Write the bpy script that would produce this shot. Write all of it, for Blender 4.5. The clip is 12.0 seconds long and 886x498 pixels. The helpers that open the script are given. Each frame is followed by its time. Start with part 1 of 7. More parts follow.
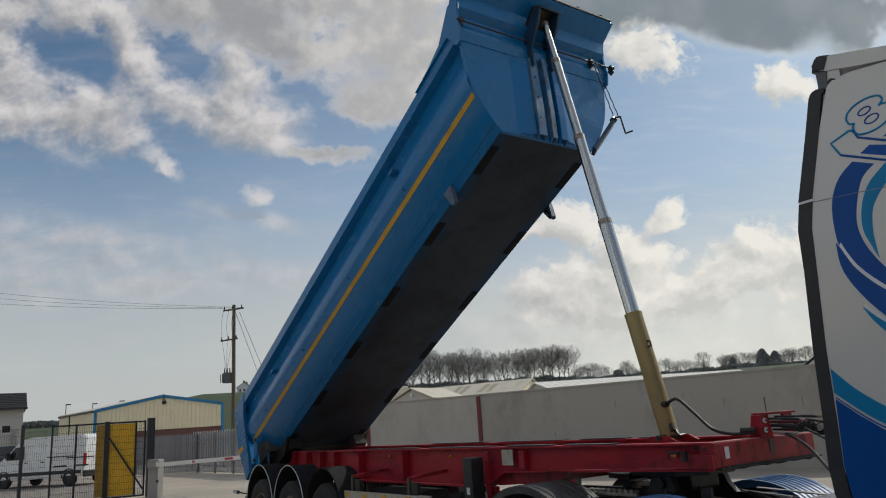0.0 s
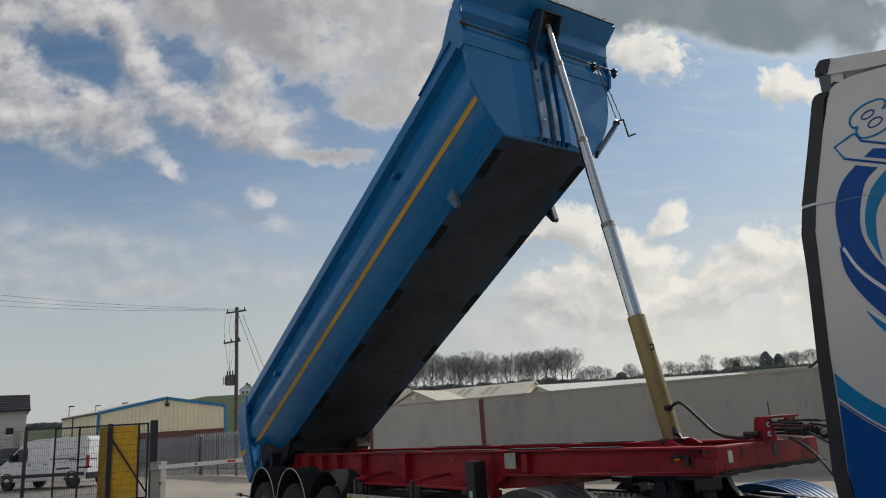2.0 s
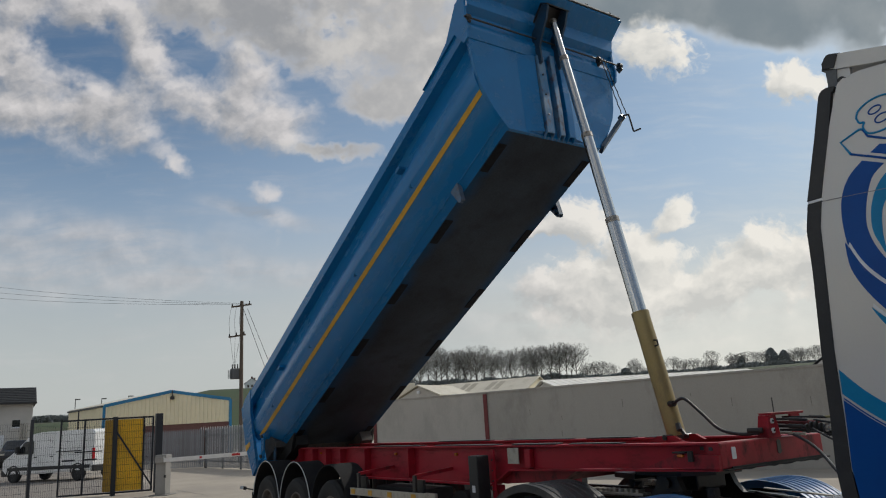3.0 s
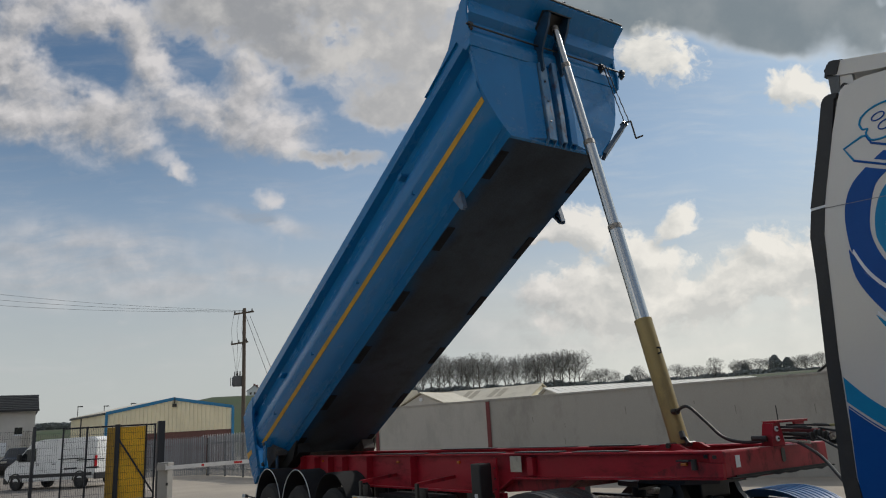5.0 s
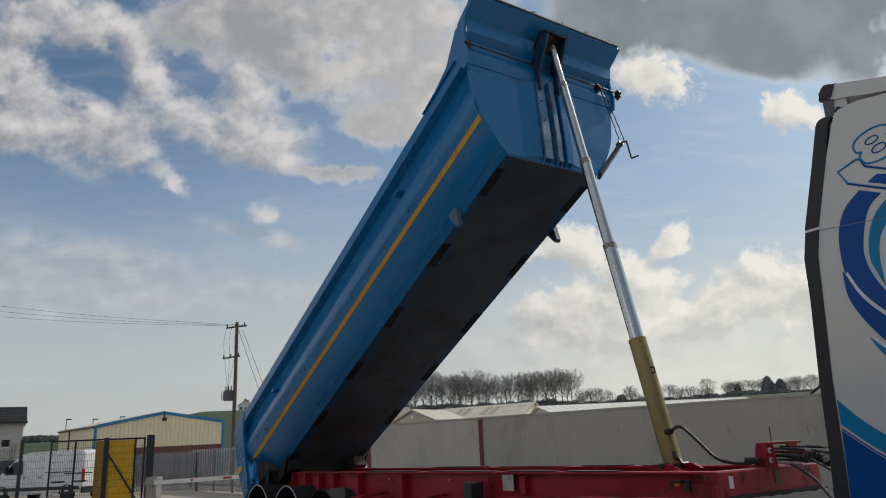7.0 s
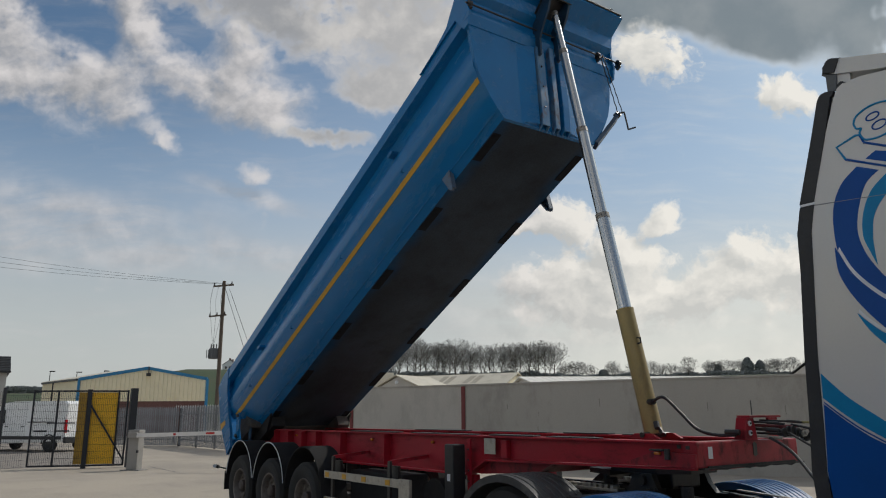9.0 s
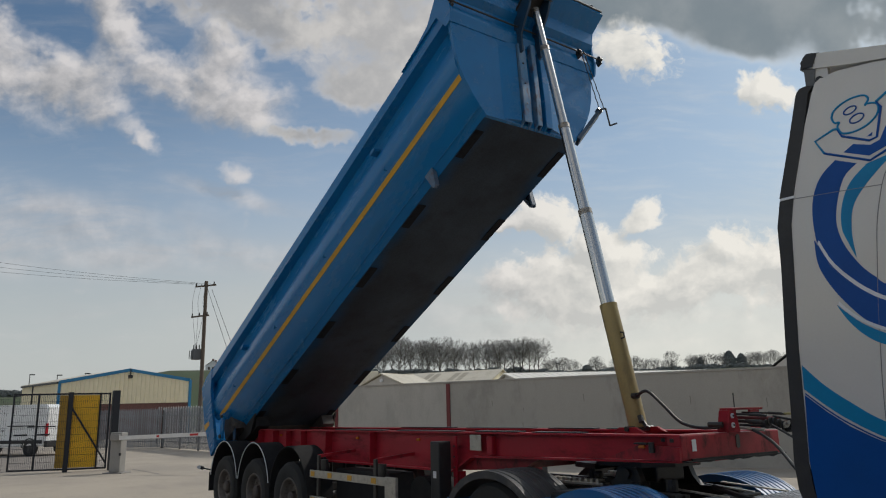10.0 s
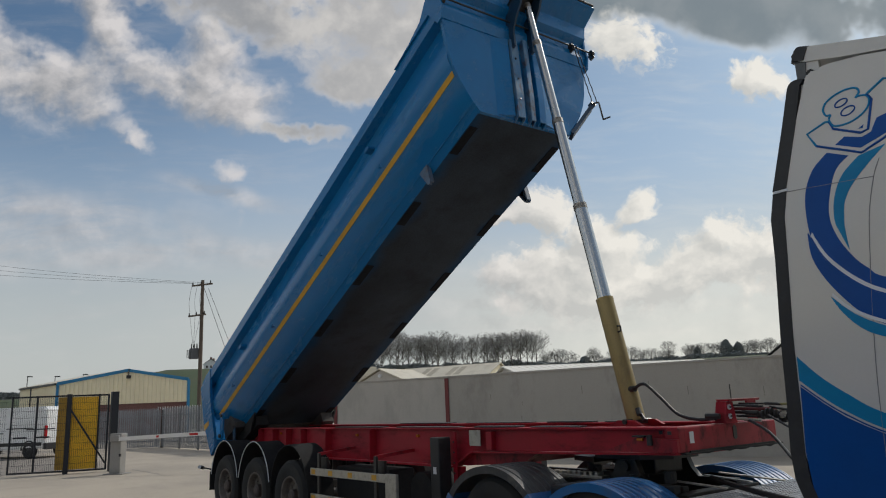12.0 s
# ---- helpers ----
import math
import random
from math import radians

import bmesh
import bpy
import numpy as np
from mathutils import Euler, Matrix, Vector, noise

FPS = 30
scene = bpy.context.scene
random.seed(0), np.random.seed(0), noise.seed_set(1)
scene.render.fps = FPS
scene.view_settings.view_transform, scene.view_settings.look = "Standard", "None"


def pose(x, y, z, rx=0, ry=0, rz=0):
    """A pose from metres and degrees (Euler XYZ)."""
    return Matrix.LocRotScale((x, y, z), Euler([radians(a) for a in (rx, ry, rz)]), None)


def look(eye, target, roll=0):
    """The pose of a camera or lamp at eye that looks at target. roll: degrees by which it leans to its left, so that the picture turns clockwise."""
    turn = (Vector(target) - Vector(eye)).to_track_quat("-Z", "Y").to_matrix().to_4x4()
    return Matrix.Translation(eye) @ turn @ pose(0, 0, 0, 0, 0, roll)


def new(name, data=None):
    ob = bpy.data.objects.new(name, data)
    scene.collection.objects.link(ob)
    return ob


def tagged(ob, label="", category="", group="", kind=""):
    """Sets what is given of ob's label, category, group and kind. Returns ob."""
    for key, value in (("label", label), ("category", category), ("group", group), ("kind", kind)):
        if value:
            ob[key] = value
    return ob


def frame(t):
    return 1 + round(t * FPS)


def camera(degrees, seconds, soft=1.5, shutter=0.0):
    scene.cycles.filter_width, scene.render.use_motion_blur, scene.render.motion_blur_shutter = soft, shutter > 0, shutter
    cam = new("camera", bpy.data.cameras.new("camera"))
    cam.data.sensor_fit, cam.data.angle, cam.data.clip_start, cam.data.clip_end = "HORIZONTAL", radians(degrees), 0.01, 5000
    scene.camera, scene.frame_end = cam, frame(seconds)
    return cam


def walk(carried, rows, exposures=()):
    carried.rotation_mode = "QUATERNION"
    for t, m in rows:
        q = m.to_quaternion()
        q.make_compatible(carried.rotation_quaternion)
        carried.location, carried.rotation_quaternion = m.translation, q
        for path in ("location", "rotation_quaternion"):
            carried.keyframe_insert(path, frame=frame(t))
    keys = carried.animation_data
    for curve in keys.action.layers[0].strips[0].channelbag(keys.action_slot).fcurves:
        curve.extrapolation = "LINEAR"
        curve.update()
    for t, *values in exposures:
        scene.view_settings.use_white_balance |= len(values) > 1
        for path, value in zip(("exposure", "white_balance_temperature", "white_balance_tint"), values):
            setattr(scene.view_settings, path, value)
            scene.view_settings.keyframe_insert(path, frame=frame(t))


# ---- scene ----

# ---------------- camera and walk ----------------
cam = camera(63.0, 12.0, soft=1.1)
PATH = [
    (0, (13.15, -6.195, 1.801), (11.565, -5.07, 2.273), -3.8),
    (0.5, (13.143, -6.182, 1.808), (11.556, -5.057, 2.276), -3.6),
    (1, (13.151, -6.197, 1.8), (11.565, -5.075, 2.274), -3.4),
    (1.5, (13.149, -6.19, 1.808), (11.56, -5.073, 2.285), -3.6),
    (2, (13.152, -6.194, 1.808), (11.564, -5.076, 2.287), -3.7),
    (2.5, (13.15, -6.179, 1.806), (11.556, -5.065, 2.274), -3.5),
    (3, (13.149, -6.176, 1.809), (11.55, -5.068, 2.275), -3.4),
    (5, (13.14, -6.163, 1.814), (11.542, -5.063, 2.299), -3.4),
    (5.5, (13.141, -6.172, 1.815), (11.54, -5.077, 2.305), -3.4),
    (6, (13.144, -6.177, 1.804), (11.548, -5.083, 2.309), -3.2),
    (6.5, (13.141, -6.17, 1.807), (11.557, -5.067, 2.332), -2.8),
    (7, (13.138, -6.177, 1.811), (11.559, -5.068, 2.34), -2.7),
    (8.8, (13.101, -6.2, 1.767), (11.516, -5.062, 2.206), -1.3),
    (9, (13.08, -6.163, 1.753), (11.5, -5.021, 2.198), -0.4),
    (9.5, (13.072, -6.157, 1.76), (11.492, -5.004, 2.176), -1.7),
    (10, (13.074, -6.164, 1.749), (11.52, -4.984, 2.187), -1.3),
    (10.5, (13.07, -6.171, 1.753), (11.512, -4.992, 2.178), -1.2),
    (10.8, (13.029, -6.151, 1.719), (11.398, -5.066, 2.123), -0.7),
    (11, (13.056, -6.16, 1.766), (11.371, -5.147, 2.135), -1.8),
    (11.2, (13.087, -6.143, 1.761), (11.412, -5.134, 2.18), -1.8),
    (11.5, (13.093, -6.149, 1.764), (11.473, -5.045, 2.164), -2.0),
    (12, (13.097, -6.181, 1.776), (11.546, -4.99, 2.198), -2.4),
]
walk(cam, [(t, look(eye, target, roll)) for t, eye, target, roll in PATH])

# ---------------- world, sun, exposure ----------------
SUN_AZ, SUN_EL = radians(86.0), radians(43.0)
scene.view_settings.exposure = 0.0


def aim(az, el):
    """Unit vector for a compass angle (counter-clockwise from +x) and a height angle, in degrees."""
    a, e = radians(az), radians(el)
    return Vector((math.cos(a) * math.cos(e), math.sin(a) * math.cos(e), math.sin(e)))


# clouds on the plane that faces azimuth 145, height 15.3: across, up, half width, half height in degrees, tilt
WEST_HEAPS = [(-29.0, 11.1, 7.4, 3.2, -19), (-34.2, 15.6, 2.9, 3.1, -53), (-33.0, 11.7, 4.5, 2.9, -13), (-17.2, 10.4, 6.0, 2.2, -21), (-11.9, 9.1, 3.1, 2.2, -33),
              (-14.6, 13.3, 2.9, 2.5, -48), (-22.3, 15.7, 2.8, 2.0, -28), (-28.9, 19.6, 9.9, 2.2, -8), (-14.1, 3.9, 1.5, 0.8, -3), (-21.2, 6.3, 1.6, 0.8, -38)]
GREY_BANK = [(-5.6, 17.4, 12.1, 6.0, -6), (-15.5, 18.5, 8.5, 4.3, -11), (-3.8, 9.9, 3.8, 2.2, -18), (-7.5, 6.1, 4.5, 0.8, -7), (-0.1, 12.2, 4.5, 4.5, -3),
             (-8.9, 24.2, 18.8, 4.9, -3)]
DARK_BANK = [(25.8, 17.7, 14.8, 4.7, -5), (15.5, 18.2, 7.6, 3.8, -3), (36.4, 14.5, 6.7, 4.5, -3), (24.3, 24.0, 18.8, 4.9, -3), (25.2, 14.3, 5.8, 2.0, -18)]
BRIGHT_HEAPS = [(15.9, 13.4, 4.7, 2.3, -18), (28.3, 9.9, 2.5, 2.0, -13), (18.2, -0.1, 1.5, 1.3, -3), (11.0, -0.5, 2.5, 2.1, -3), (15.8, -3.2, 3.8, 1.7, -33),
                (25.9, -3.0, 3.1, 2.3, 12), (22.4, -5.7, 7.6, 2.5, -3), (11.6, -6.1, 7.6, 2.8, -3), (31.0, -5.0, 4.0, 2.7, -3), (6.7, -0.8, 1.8, 0.5, 2)]
SOFT_VEILS = [(-27.5, 0.7, 11.2, 2.3, -6), (-16.0, -2.8, 10.8, 1.5, -3), (-31.2, -1.6, 10.3, 3.1, -3), (-14.0, 1.8, 5.4, 0.8, -15), (15.1, -8.7, 18.8, 2.7, -3)]


class Graph:
    """Short hand for node trees."""

    def __init__(self, tree):
        self.tree = tree

    def node(self, kind, inputs=None, operation=None):
        n = self.tree.nodes.new(kind)
        if operation:
            n.operation = operation
        for key, value in (inputs or {}).items():
            self.put(n.inputs[key], value)
        return n

    def put(self, socket, value):
        if isinstance(value, bpy.types.NodeSocket):
            self.tree.links.new(value, socket)
        else:
            socket.default_value = value

    def math(self, op, a, b=0.0, clamp=False):
        n = self.node("ShaderNodeMath", {0: a, 1: b}, op)
        n.use_clamp = clamp
        return n.outputs[0]

    def vec(self, op, a, b=(0, 0, 0)):
        n = self.node("ShaderNodeVectorMath", {0: a, 1: b}, op)
        return n.outputs["Value"] if op in ("DISTANCE", "DOT_PRODUCT", "LENGTH") else n.outputs["Vector"]

    def ramp(self, value, lo, hi, a=0.0, b=1.0, smooth=True):
        n = self.node("ShaderNodeMapRange", {0: value, 1: lo, 2: hi, 3: a, 4: b})
        n.interpolation_type = "SMOOTHSTEP" if smooth else "LINEAR"
        return n.outputs[0]

    def noise(self, vector, scale, detail=4.0, rough=0.55, out="Fac"):
        return self.node("ShaderNodeTexNoise", {"Vector": vector, "Scale": scale, "Detail": detail, "Roughness": rough}).outputs[out]

    def mix(self, fac, a, b, blend="MIX"):
        n = self.node("ShaderNodeMix")
        n.data_type, n.blend_type = "RGBA", blend
        self.put(n.inputs[0], fac)
        for socket, value in ((n.inputs[6], a), (n.inputs[7], b)):
            self.put(socket, (*value, 1.0) if isinstance(value, tuple) and len(value) == 3 else value)
        return n.outputs[2]


def make_world():
    world = bpy.data.worlds.new("sky")
    scene.world = world
    world.use_nodes = True
    world.node_tree.nodes.clear()
    g = Graph(world.node_tree)
    d = g.node("ShaderNodeTexCoord").outputs["Generated"]
    sky = g.node("ShaderNodeTexSky")
    sky.sky_type, sky.sun_disc, sky.sun_elevation, sky.sun_rotation = "NISHITA", False, SUN_EL, radians(90) - SUN_AZ
    sky.air_density, sky.dust_density, sky.ozone_density = 1.0, 2.2, 1.0
    z = g.node("ShaderNodeSeparateXYZ", {0: d}).outputs[2]
    ahead = aim(145, 15.3)
    across = ahead.cross(Vector((0, 0, 1))).normalized()
    depth = g.vec("DOT_PRODUCT", d, ahead)
    scale = g.math("DIVIDE", math.degrees(1.0), g.math("MAXIMUM", depth, 0.25))
    u = g.math("MULTIPLY", g.vec("DOT_PRODUCT", d, across), scale)
    v = g.math("MULTIPLY", g.vec("DOT_PRODUCT", d, across.cross(ahead)), scale)
    flat = g.node("ShaderNodeCombineXYZ", {0: u, 1: v}).outputs[0]
    facing = g.ramp(depth, 0.35, 0.6)

    def swirl(p, size, amount, detail):
        push = g.vec("SCALE", g.vec("SUBTRACT", g.noise(p, 1.0 / size, detail, 0.6, "Color"), (0.5, 0.5, 0.5)))
        push.node.inputs["Scale"].default_value = amount
        return push

    def heap(p, rows, inner=0.2, outer=1.7):
        """How deep in a group of clouds a direction lies."""
        clear = None
        for x, y, wide, tall, tilt in rows:
            m = g.node("ShaderNodeMapping", {"Vector": p, "Location": (x, y, 0), "Rotation": (0, 0, radians(tilt)), "Scale": (wide, tall, 1)})
            m.vector_type = "TEXTURE"
            gap = g.ramp(g.vec("LENGTH", m.outputs[0]), inner, outer)
            clear = gap if clear is None else g.math("MULTIPLY", clear, gap)
        return g.math("MULTIPLY", g.math("SUBTRACT", 1.0, clear), facing)

    def billow(p):
        """Warped point and its fine relief."""
        q = g.vec("ADD", p, g.vec("ADD", swirl(p, 5.0, 3.6, 4.0), swirl(p, 1.3, 0.55, 3.0)))
        return q, g.noise(g.vec("MULTIPLY", q, (0.9, 1.3, 1.0)), 0.20, 7.0, 0.52)

    def deep(p):
        q, fine = billow(p)
        raw = g.math("SUBTRACT", 1.0, g.math("MULTIPLY", g.math("SUBTRACT", 1.0, heap(q, WEST_HEAPS)), g.math("SUBTRACT", 1.0, heap(q, BRIGHT_HEAPS))))
        return g.math("ADD", raw, g.math("MULTIPLY", g.math("SUBTRACT", fine, 0.5), g.math("MULTIPLY", g.math("ADD", raw, 0.3, True), 1.9))), q, fine

    dens, q, fine = deep(flat)
    dens_sun, _, fine_sun = deep(g.vec("ADD", flat, (0.9, 0.9, 0)))
    soft_q = g.vec("ADD", flat, swirl(flat, 9.0, 4.0, 4.0))
    grey = g.math("ADD", heap(q, GREY_BANK, 0.1, 1.5), g.math("MULTIPLY", g.math("SUBTRACT", fine, 0.5), 1.9))
    dark = g.math("ADD", heap(soft_q, DARK_BANK, 0.2, 1.5), g.math("MULTIPLY", g.math("SUBTRACT", fine, 0.5), 0.5))
    streak = g.noise(g.vec("MULTIPLY", g.vec("ADD", flat, swirl(flat, 12.0, 3.0, 2.0)), (0.35, 2.2, 1.0)), 0.35, 7.0, 0.62)
    veils = g.math("MULTIPLY", heap(soft_q, SOFT_VEILS, 0.0, 1.5), g.ramp(g.math("ADD", streak, g.math("MULTIPLY", fine, 0.6)), 0.45, 1.0))
    cirrus = g.math("MULTIPLY", g.ramp(streak, 0.42, 0.8), 0.22)
    rest = g.ramp(g.vec("DISTANCE", d, aim(146, 18)), 0.62, 0.85)
    around = g.math("MULTIPLY", rest, g.ramp(g.noise(d, 3.2, 9.0, 0.6), 0.42, 0.62))
    crisp = g.math("MULTIPLY", g.math("SUBTRACT", g.noise(q, 0.9, 6.0, 0.62), 0.5), g.math("MULTIPLY", g.ramp(u, 2.0, 9.0), 1.1))
    heaps = g.ramp(g.math("ADD", dens, crisp), 0.24, g.math("SUBTRACT", 1.0, g.math("MULTIPLY", g.ramp(u, 2.0, 9.0), 0.24)))
    banked = g.ramp(grey, 0.18, 0.85)
    gloom = g.ramp(dark, 0.1, 0.8)
    cover = g.math("MAXIMUM", g.math("MAXIMUM", heaps, banked), g.math("MAXIMUM", gloom, g.math("MAXIMUM", around, g.math("MAXIMUM", g.math("MULTIPLY", veils, 0.75), cirrus))))

    sunward = g.ramp(u, -4.0, 17.0)
    mottle = g.noise(flat, 0.16, 5.0, 0.55)
    side = g.math("ADD", g.math("MULTIPLY", g.math("SUBTRACT", dens, dens_sun), 0.9), g.math("MULTIPLY", g.math("SUBTRACT", fine, fine_sun), 0.8))
    thin = g.ramp(dens, 1.2, 0.4)
    lit = g.math("ADD", g.math("ADD", g.math("MULTIPLY", side, 1.5), g.math("MULTIPLY", thin, 0.35)), g.math("MULTIPLY", mottle, 0.5), True)
    puffs = g.mix(lit, g.mix(sunward, (0.33, 0.335, 0.35), (0.58, 0.58, 0.555)), g.mix(sunward, (0.67, 0.645, 0.64), (0.85, 0.82, 0.755)))
    rim = g.math("ADD", g.ramp(grey, 0.85, 0.25), g.math("MULTIPLY", g.ramp(g.math("ADD", mottle, g.math("MULTIPLY", g.math("SUBTRACT", fine, 0.5), 0.7)), 0.40, 0.70), 0.75), True)
    rim = g.math("ADD", rim, g.math("MULTIPLY", g.ramp(u, -12.0, -2.0), 0.4), True)
    bank = g.mix(rim, (0.315, 0.322, 0.335), (0.62, 0.60, 0.575))
    cloud = g.mix(banked, puffs, bank)
    cloud = g.mix(g.math("MULTIPLY", gloom, g.ramp(dens, 0.75, 0.3)), cloud, g.mix(g.ramp(mottle, 0.35, 0.7), (0.20, 0.238, 0.262), (0.275, 0.305, 0.32)))
    cloud = g.mix(rest, cloud, (0.55, 0.545, 0.53))
    away = g.ramp(g.vec("DOT_PRODUCT", d, aim(86, 43)), 0.0, -0.6)
    cloud = g.mix(away, cloud, (1.02, 1.0, 0.96))
    haze = g.math("ADD", g.ramp(z, 0.46, 0.03), g.math("ADD", g.math("MULTIPLY", g.ramp(u, -28.0, -6.0), 0.20), g.math("MULTIPLY", sunward, -0.06)), True)
    clean = g.mix(1.0, sky.outputs[0], (0.77, 0.95, 1.02), "MULTIPLY")
    blue = g.node("ShaderNodeBackground", {"Color": clean, "Strength": 0.085})
    veil = g.node("ShaderNodeBackground", {"Color": g.mix(g.ramp(z, 0.14, 0.36), g.mix(g.math("MULTIPLY", sunward, g.ramp(z, 0.32, 0.1)), (0.53, 0.55, 0.54), (0.72, 0.715, 0.665)), (0.475, 0.575, 0.70)), "Strength": 1.0})
    puff = g.node("ShaderNodeBackground", {"Color": cloud, "Strength": 1.0})
    low = g.node("ShaderNodeMixShader", {0: g.math("MULTIPLY", haze, 0.85), 1: blue.outputs[0], 2: veil.outputs[0]})
    seen = g.node("ShaderNodeMixShader", {0: g.math("MULTIPLY", cover, 0.96), 1: low.outputs[0], 2: puff.outputs[0]})
    g.node("ShaderNodeOutputWorld", {0: seen.outputs[0]})


make_world()
lamp = bpy.data.lights.new("sun", "SUN")
lamp.energy, lamp.angle, lamp.color = 2.1, radians(1.2), (1.0, 0.95, 0.87)
sun = new("sun", lamp)
sun.matrix_world = look((0, 0, 60), Vector((0, 0, 60)) - Vector((math.cos(SUN_AZ) * math.cos(SUN_EL), math.sin(SUN_AZ) * math.cos(SUN_EL), math.sin(SUN_EL))))


# ---------------- materials ----------------
def surface(name, colour, rough=0.5, metal=0.0, second=None, blotch=0.5, scale=3.0, grain=60.0, grain_amount=0.12,
            bump=0.05, dirt=None, dirt_amount=0.0, coat=0.0, random=0.0, streak=None, gloss=0.5):
    """A painted, metal, mineral or plant surface: two scales of variation, fine relief and optional dirt."""
    m = bpy.data.materials.new(name)
    m.use_nodes = True
    m.node_tree.nodes.clear()
    g = Graph(m.node_tree)
    at = g.node("ShaderNodeTexCoord").outputs["Object"]
    if streak:
        at_s = g.vec("MULTIPLY", at, streak)
    else:
        at_s = at
    big = g.noise(at_s, scale, 5.0, 0.6)
    small = g.noise(at, grain, 3.0, 0.6)
    second = second or tuple(c * 0.72 for c in colour)
    col = g.mix(g.math("MULTIPLY", g.ramp(big, 0.35, 0.7), blotch), colour, second)
    col = g.mix(grain_amount, col, g.mix(g.ramp(small, 0.3, 0.7), tuple(c * 0.4 for c in colour), tuple(min(1, c * 1.5) for c in colour)))
    if random:
        rnd = g.node("ShaderNodeObjectInfo").outputs["Random"]
        col = g.mix(g.math("MULTIPLY", rnd, random), col, tuple(c * 0.45 for c in colour))
    rgh = g.math("ADD", rough - 0.08, g.math("MULTIPLY", big, 0.16))
    if dirt:
        mask = g.math("MULTIPLY", g.ramp(g.noise(at_s, scale * 2.3, 8.0, 0.68), 0.48, 0.68), dirt_amount)
        col = g.mix(mask, col, dirt)
        rgh = g.math("ADD", rgh, g.math("MULTIPLY", mask, 0.3), True)
    b = g.node("ShaderNodeBsdfPrincipled", {"Base Color": col, "Roughness": rgh, "Metallic": metal, "Coat Weight": coat, "Coat Roughness": 0.12, "Specular IOR Level": gloss})
    if bump:
        n = g.node("ShaderNodeBump", {"Strength": bump, "Distance": 0.02, "Height": g.math("ADD", small, g.math("MULTIPLY", big, 0.5))})
        m.node_tree.links.new(n.outputs[0], b.inputs["Normal"])
    g.node("ShaderNodeOutputMaterial", {0: b.outputs[0]})
    return m


BODY_BLUE = surface("body_blue_paint", (0.006, 0.148, 0.37), 0.24, second=(0.005, 0.115, 0.30), scale=1.2, grain_amount=0.04, bump=0.01,
                    dirt=(0.03, 0.11, 0.20), dirt_amount=0.3, streak=(0.35, 1, 1.6), gloss=0.4)
BODY_WORN = surface("scraped_blue_paint", (0.012, 0.135, 0.31), 0.42, second=(0.20, 0.27, 0.32), blotch=0.8, scale=4.0, grain_amount=0.15, bump=0.06,
                    dirt=(0.085, 0.045, 0.03), dirt_amount=0.85, streak=(1, 1.5, 0.6))
DULL_STEEL = surface("dirty_grey_steel", (0.085, 0.078, 0.072), 0.75, second=(0.05, 0.046, 0.043), scale=7, grain_amount=0.25, bump=0.08, dirt=(0.10, 0.06, 0.04), dirt_amount=0.5, gloss=0.25)
GUIDE_STEEL = surface("scuffed_bracket", (0.07, 0.12, 0.19), 0.4, second=(0.035, 0.06, 0.10), scale=7, grain_amount=0.2, bump=0.05, dirt=(0.10, 0.05, 0.035), dirt_amount=0.6)
PAD_DARK = surface("greasy_pad", (0.018, 0.020, 0.024), 0.8, scale=5, grain_amount=0.2, bump=0.08, dirt=(0.012, 0.008, 0.009), dirt_amount=0.5, gloss=0.1)
YELLOW = surface("reflective_yellow", (0.62, 0.33, 0.02), 0.5, scale=3, grain_amount=0.1, bump=0.0, dirt=(0.25, 0.16, 0.05), dirt_amount=0.4)
RED = surface("chassis_red_paint", (0.375, 0.012, 0.026), 0.5, second=(0.25, 0.010, 0.020), scale=1.6, grain_amount=0.08, bump=0.02,
              dirt=(0.07, 0.012, 0.014), dirt_amount=0.6, streak=(0.5, 1, 1.5), gloss=0.3)
RED_GRIMY = surface("greased_red_paint", (0.31, 0.012, 0.022), 0.5, second=(0.17, 0.008, 0.014), blotch=0.9, scale=2.5, grain_amount=0.12, bump=0.05,
                    dirt=(0.022, 0.014, 0.014), dirt_amount=0.9, streak=(1, 1, 0.6), gloss=0.35)
# worn red for top faces; part of its paleness is sunlight painted in
RED_SCRAPED_SUNLIT = surface("scraped_sunlit_red", (0.46, 0.20, 0.18), 0.5, second=(0.34, 0.05, 0.05), blotch=0.9, scale=6, grain_amount=0.15, bump=0.03, dirt=(0.2, 0.12, 0.1), dirt_amount=0.4)
MATT_BLACK = surface("matt_black_plastic", (0.020, 0.020, 0.021), 0.82, scale=4, grain_amount=0.12, bump=0.04, dirt=(0.045, 0.043, 0.04), dirt_amount=0.4, gloss=0.25)
SEAM = surface("panel_gap_grey", (0.22, 0.22, 0.22), 0.7, scale=4, grain_amount=0.05, bump=0.0)
RUBBER = surface("tyre_rubber", (0.022, 0.022, 0.022), 0.85, scale=4, grain=90, grain_amount=0.2, bump=0.1, dirt=(0.045, 0.042, 0.037), dirt_amount=0.4)
BLACK = surface("black_plastic", (0.018, 0.018, 0.019), 0.5, scale=4, grain_amount=0.1, bump=0.03, dirt=(0.05, 0.05, 0.05), dirt_amount=0.3)
GREASE = surface("greasy_black_steel", (0.02, 0.019, 0.018), 0.42, scale=5, grain_amount=0.2, bump=0.08, dirt=(0.05, 0.04, 0.03), dirt_amount=0.4)
OILY_BLUE = surface("oily_blue_steel", (0.010, 0.045, 0.095), 0.45, second=(0.012, 0.020, 0.030), scale=5, grain_amount=0.2, bump=0.06, dirt=(0.03, 0.027, 0.024), dirt_amount=0.5)
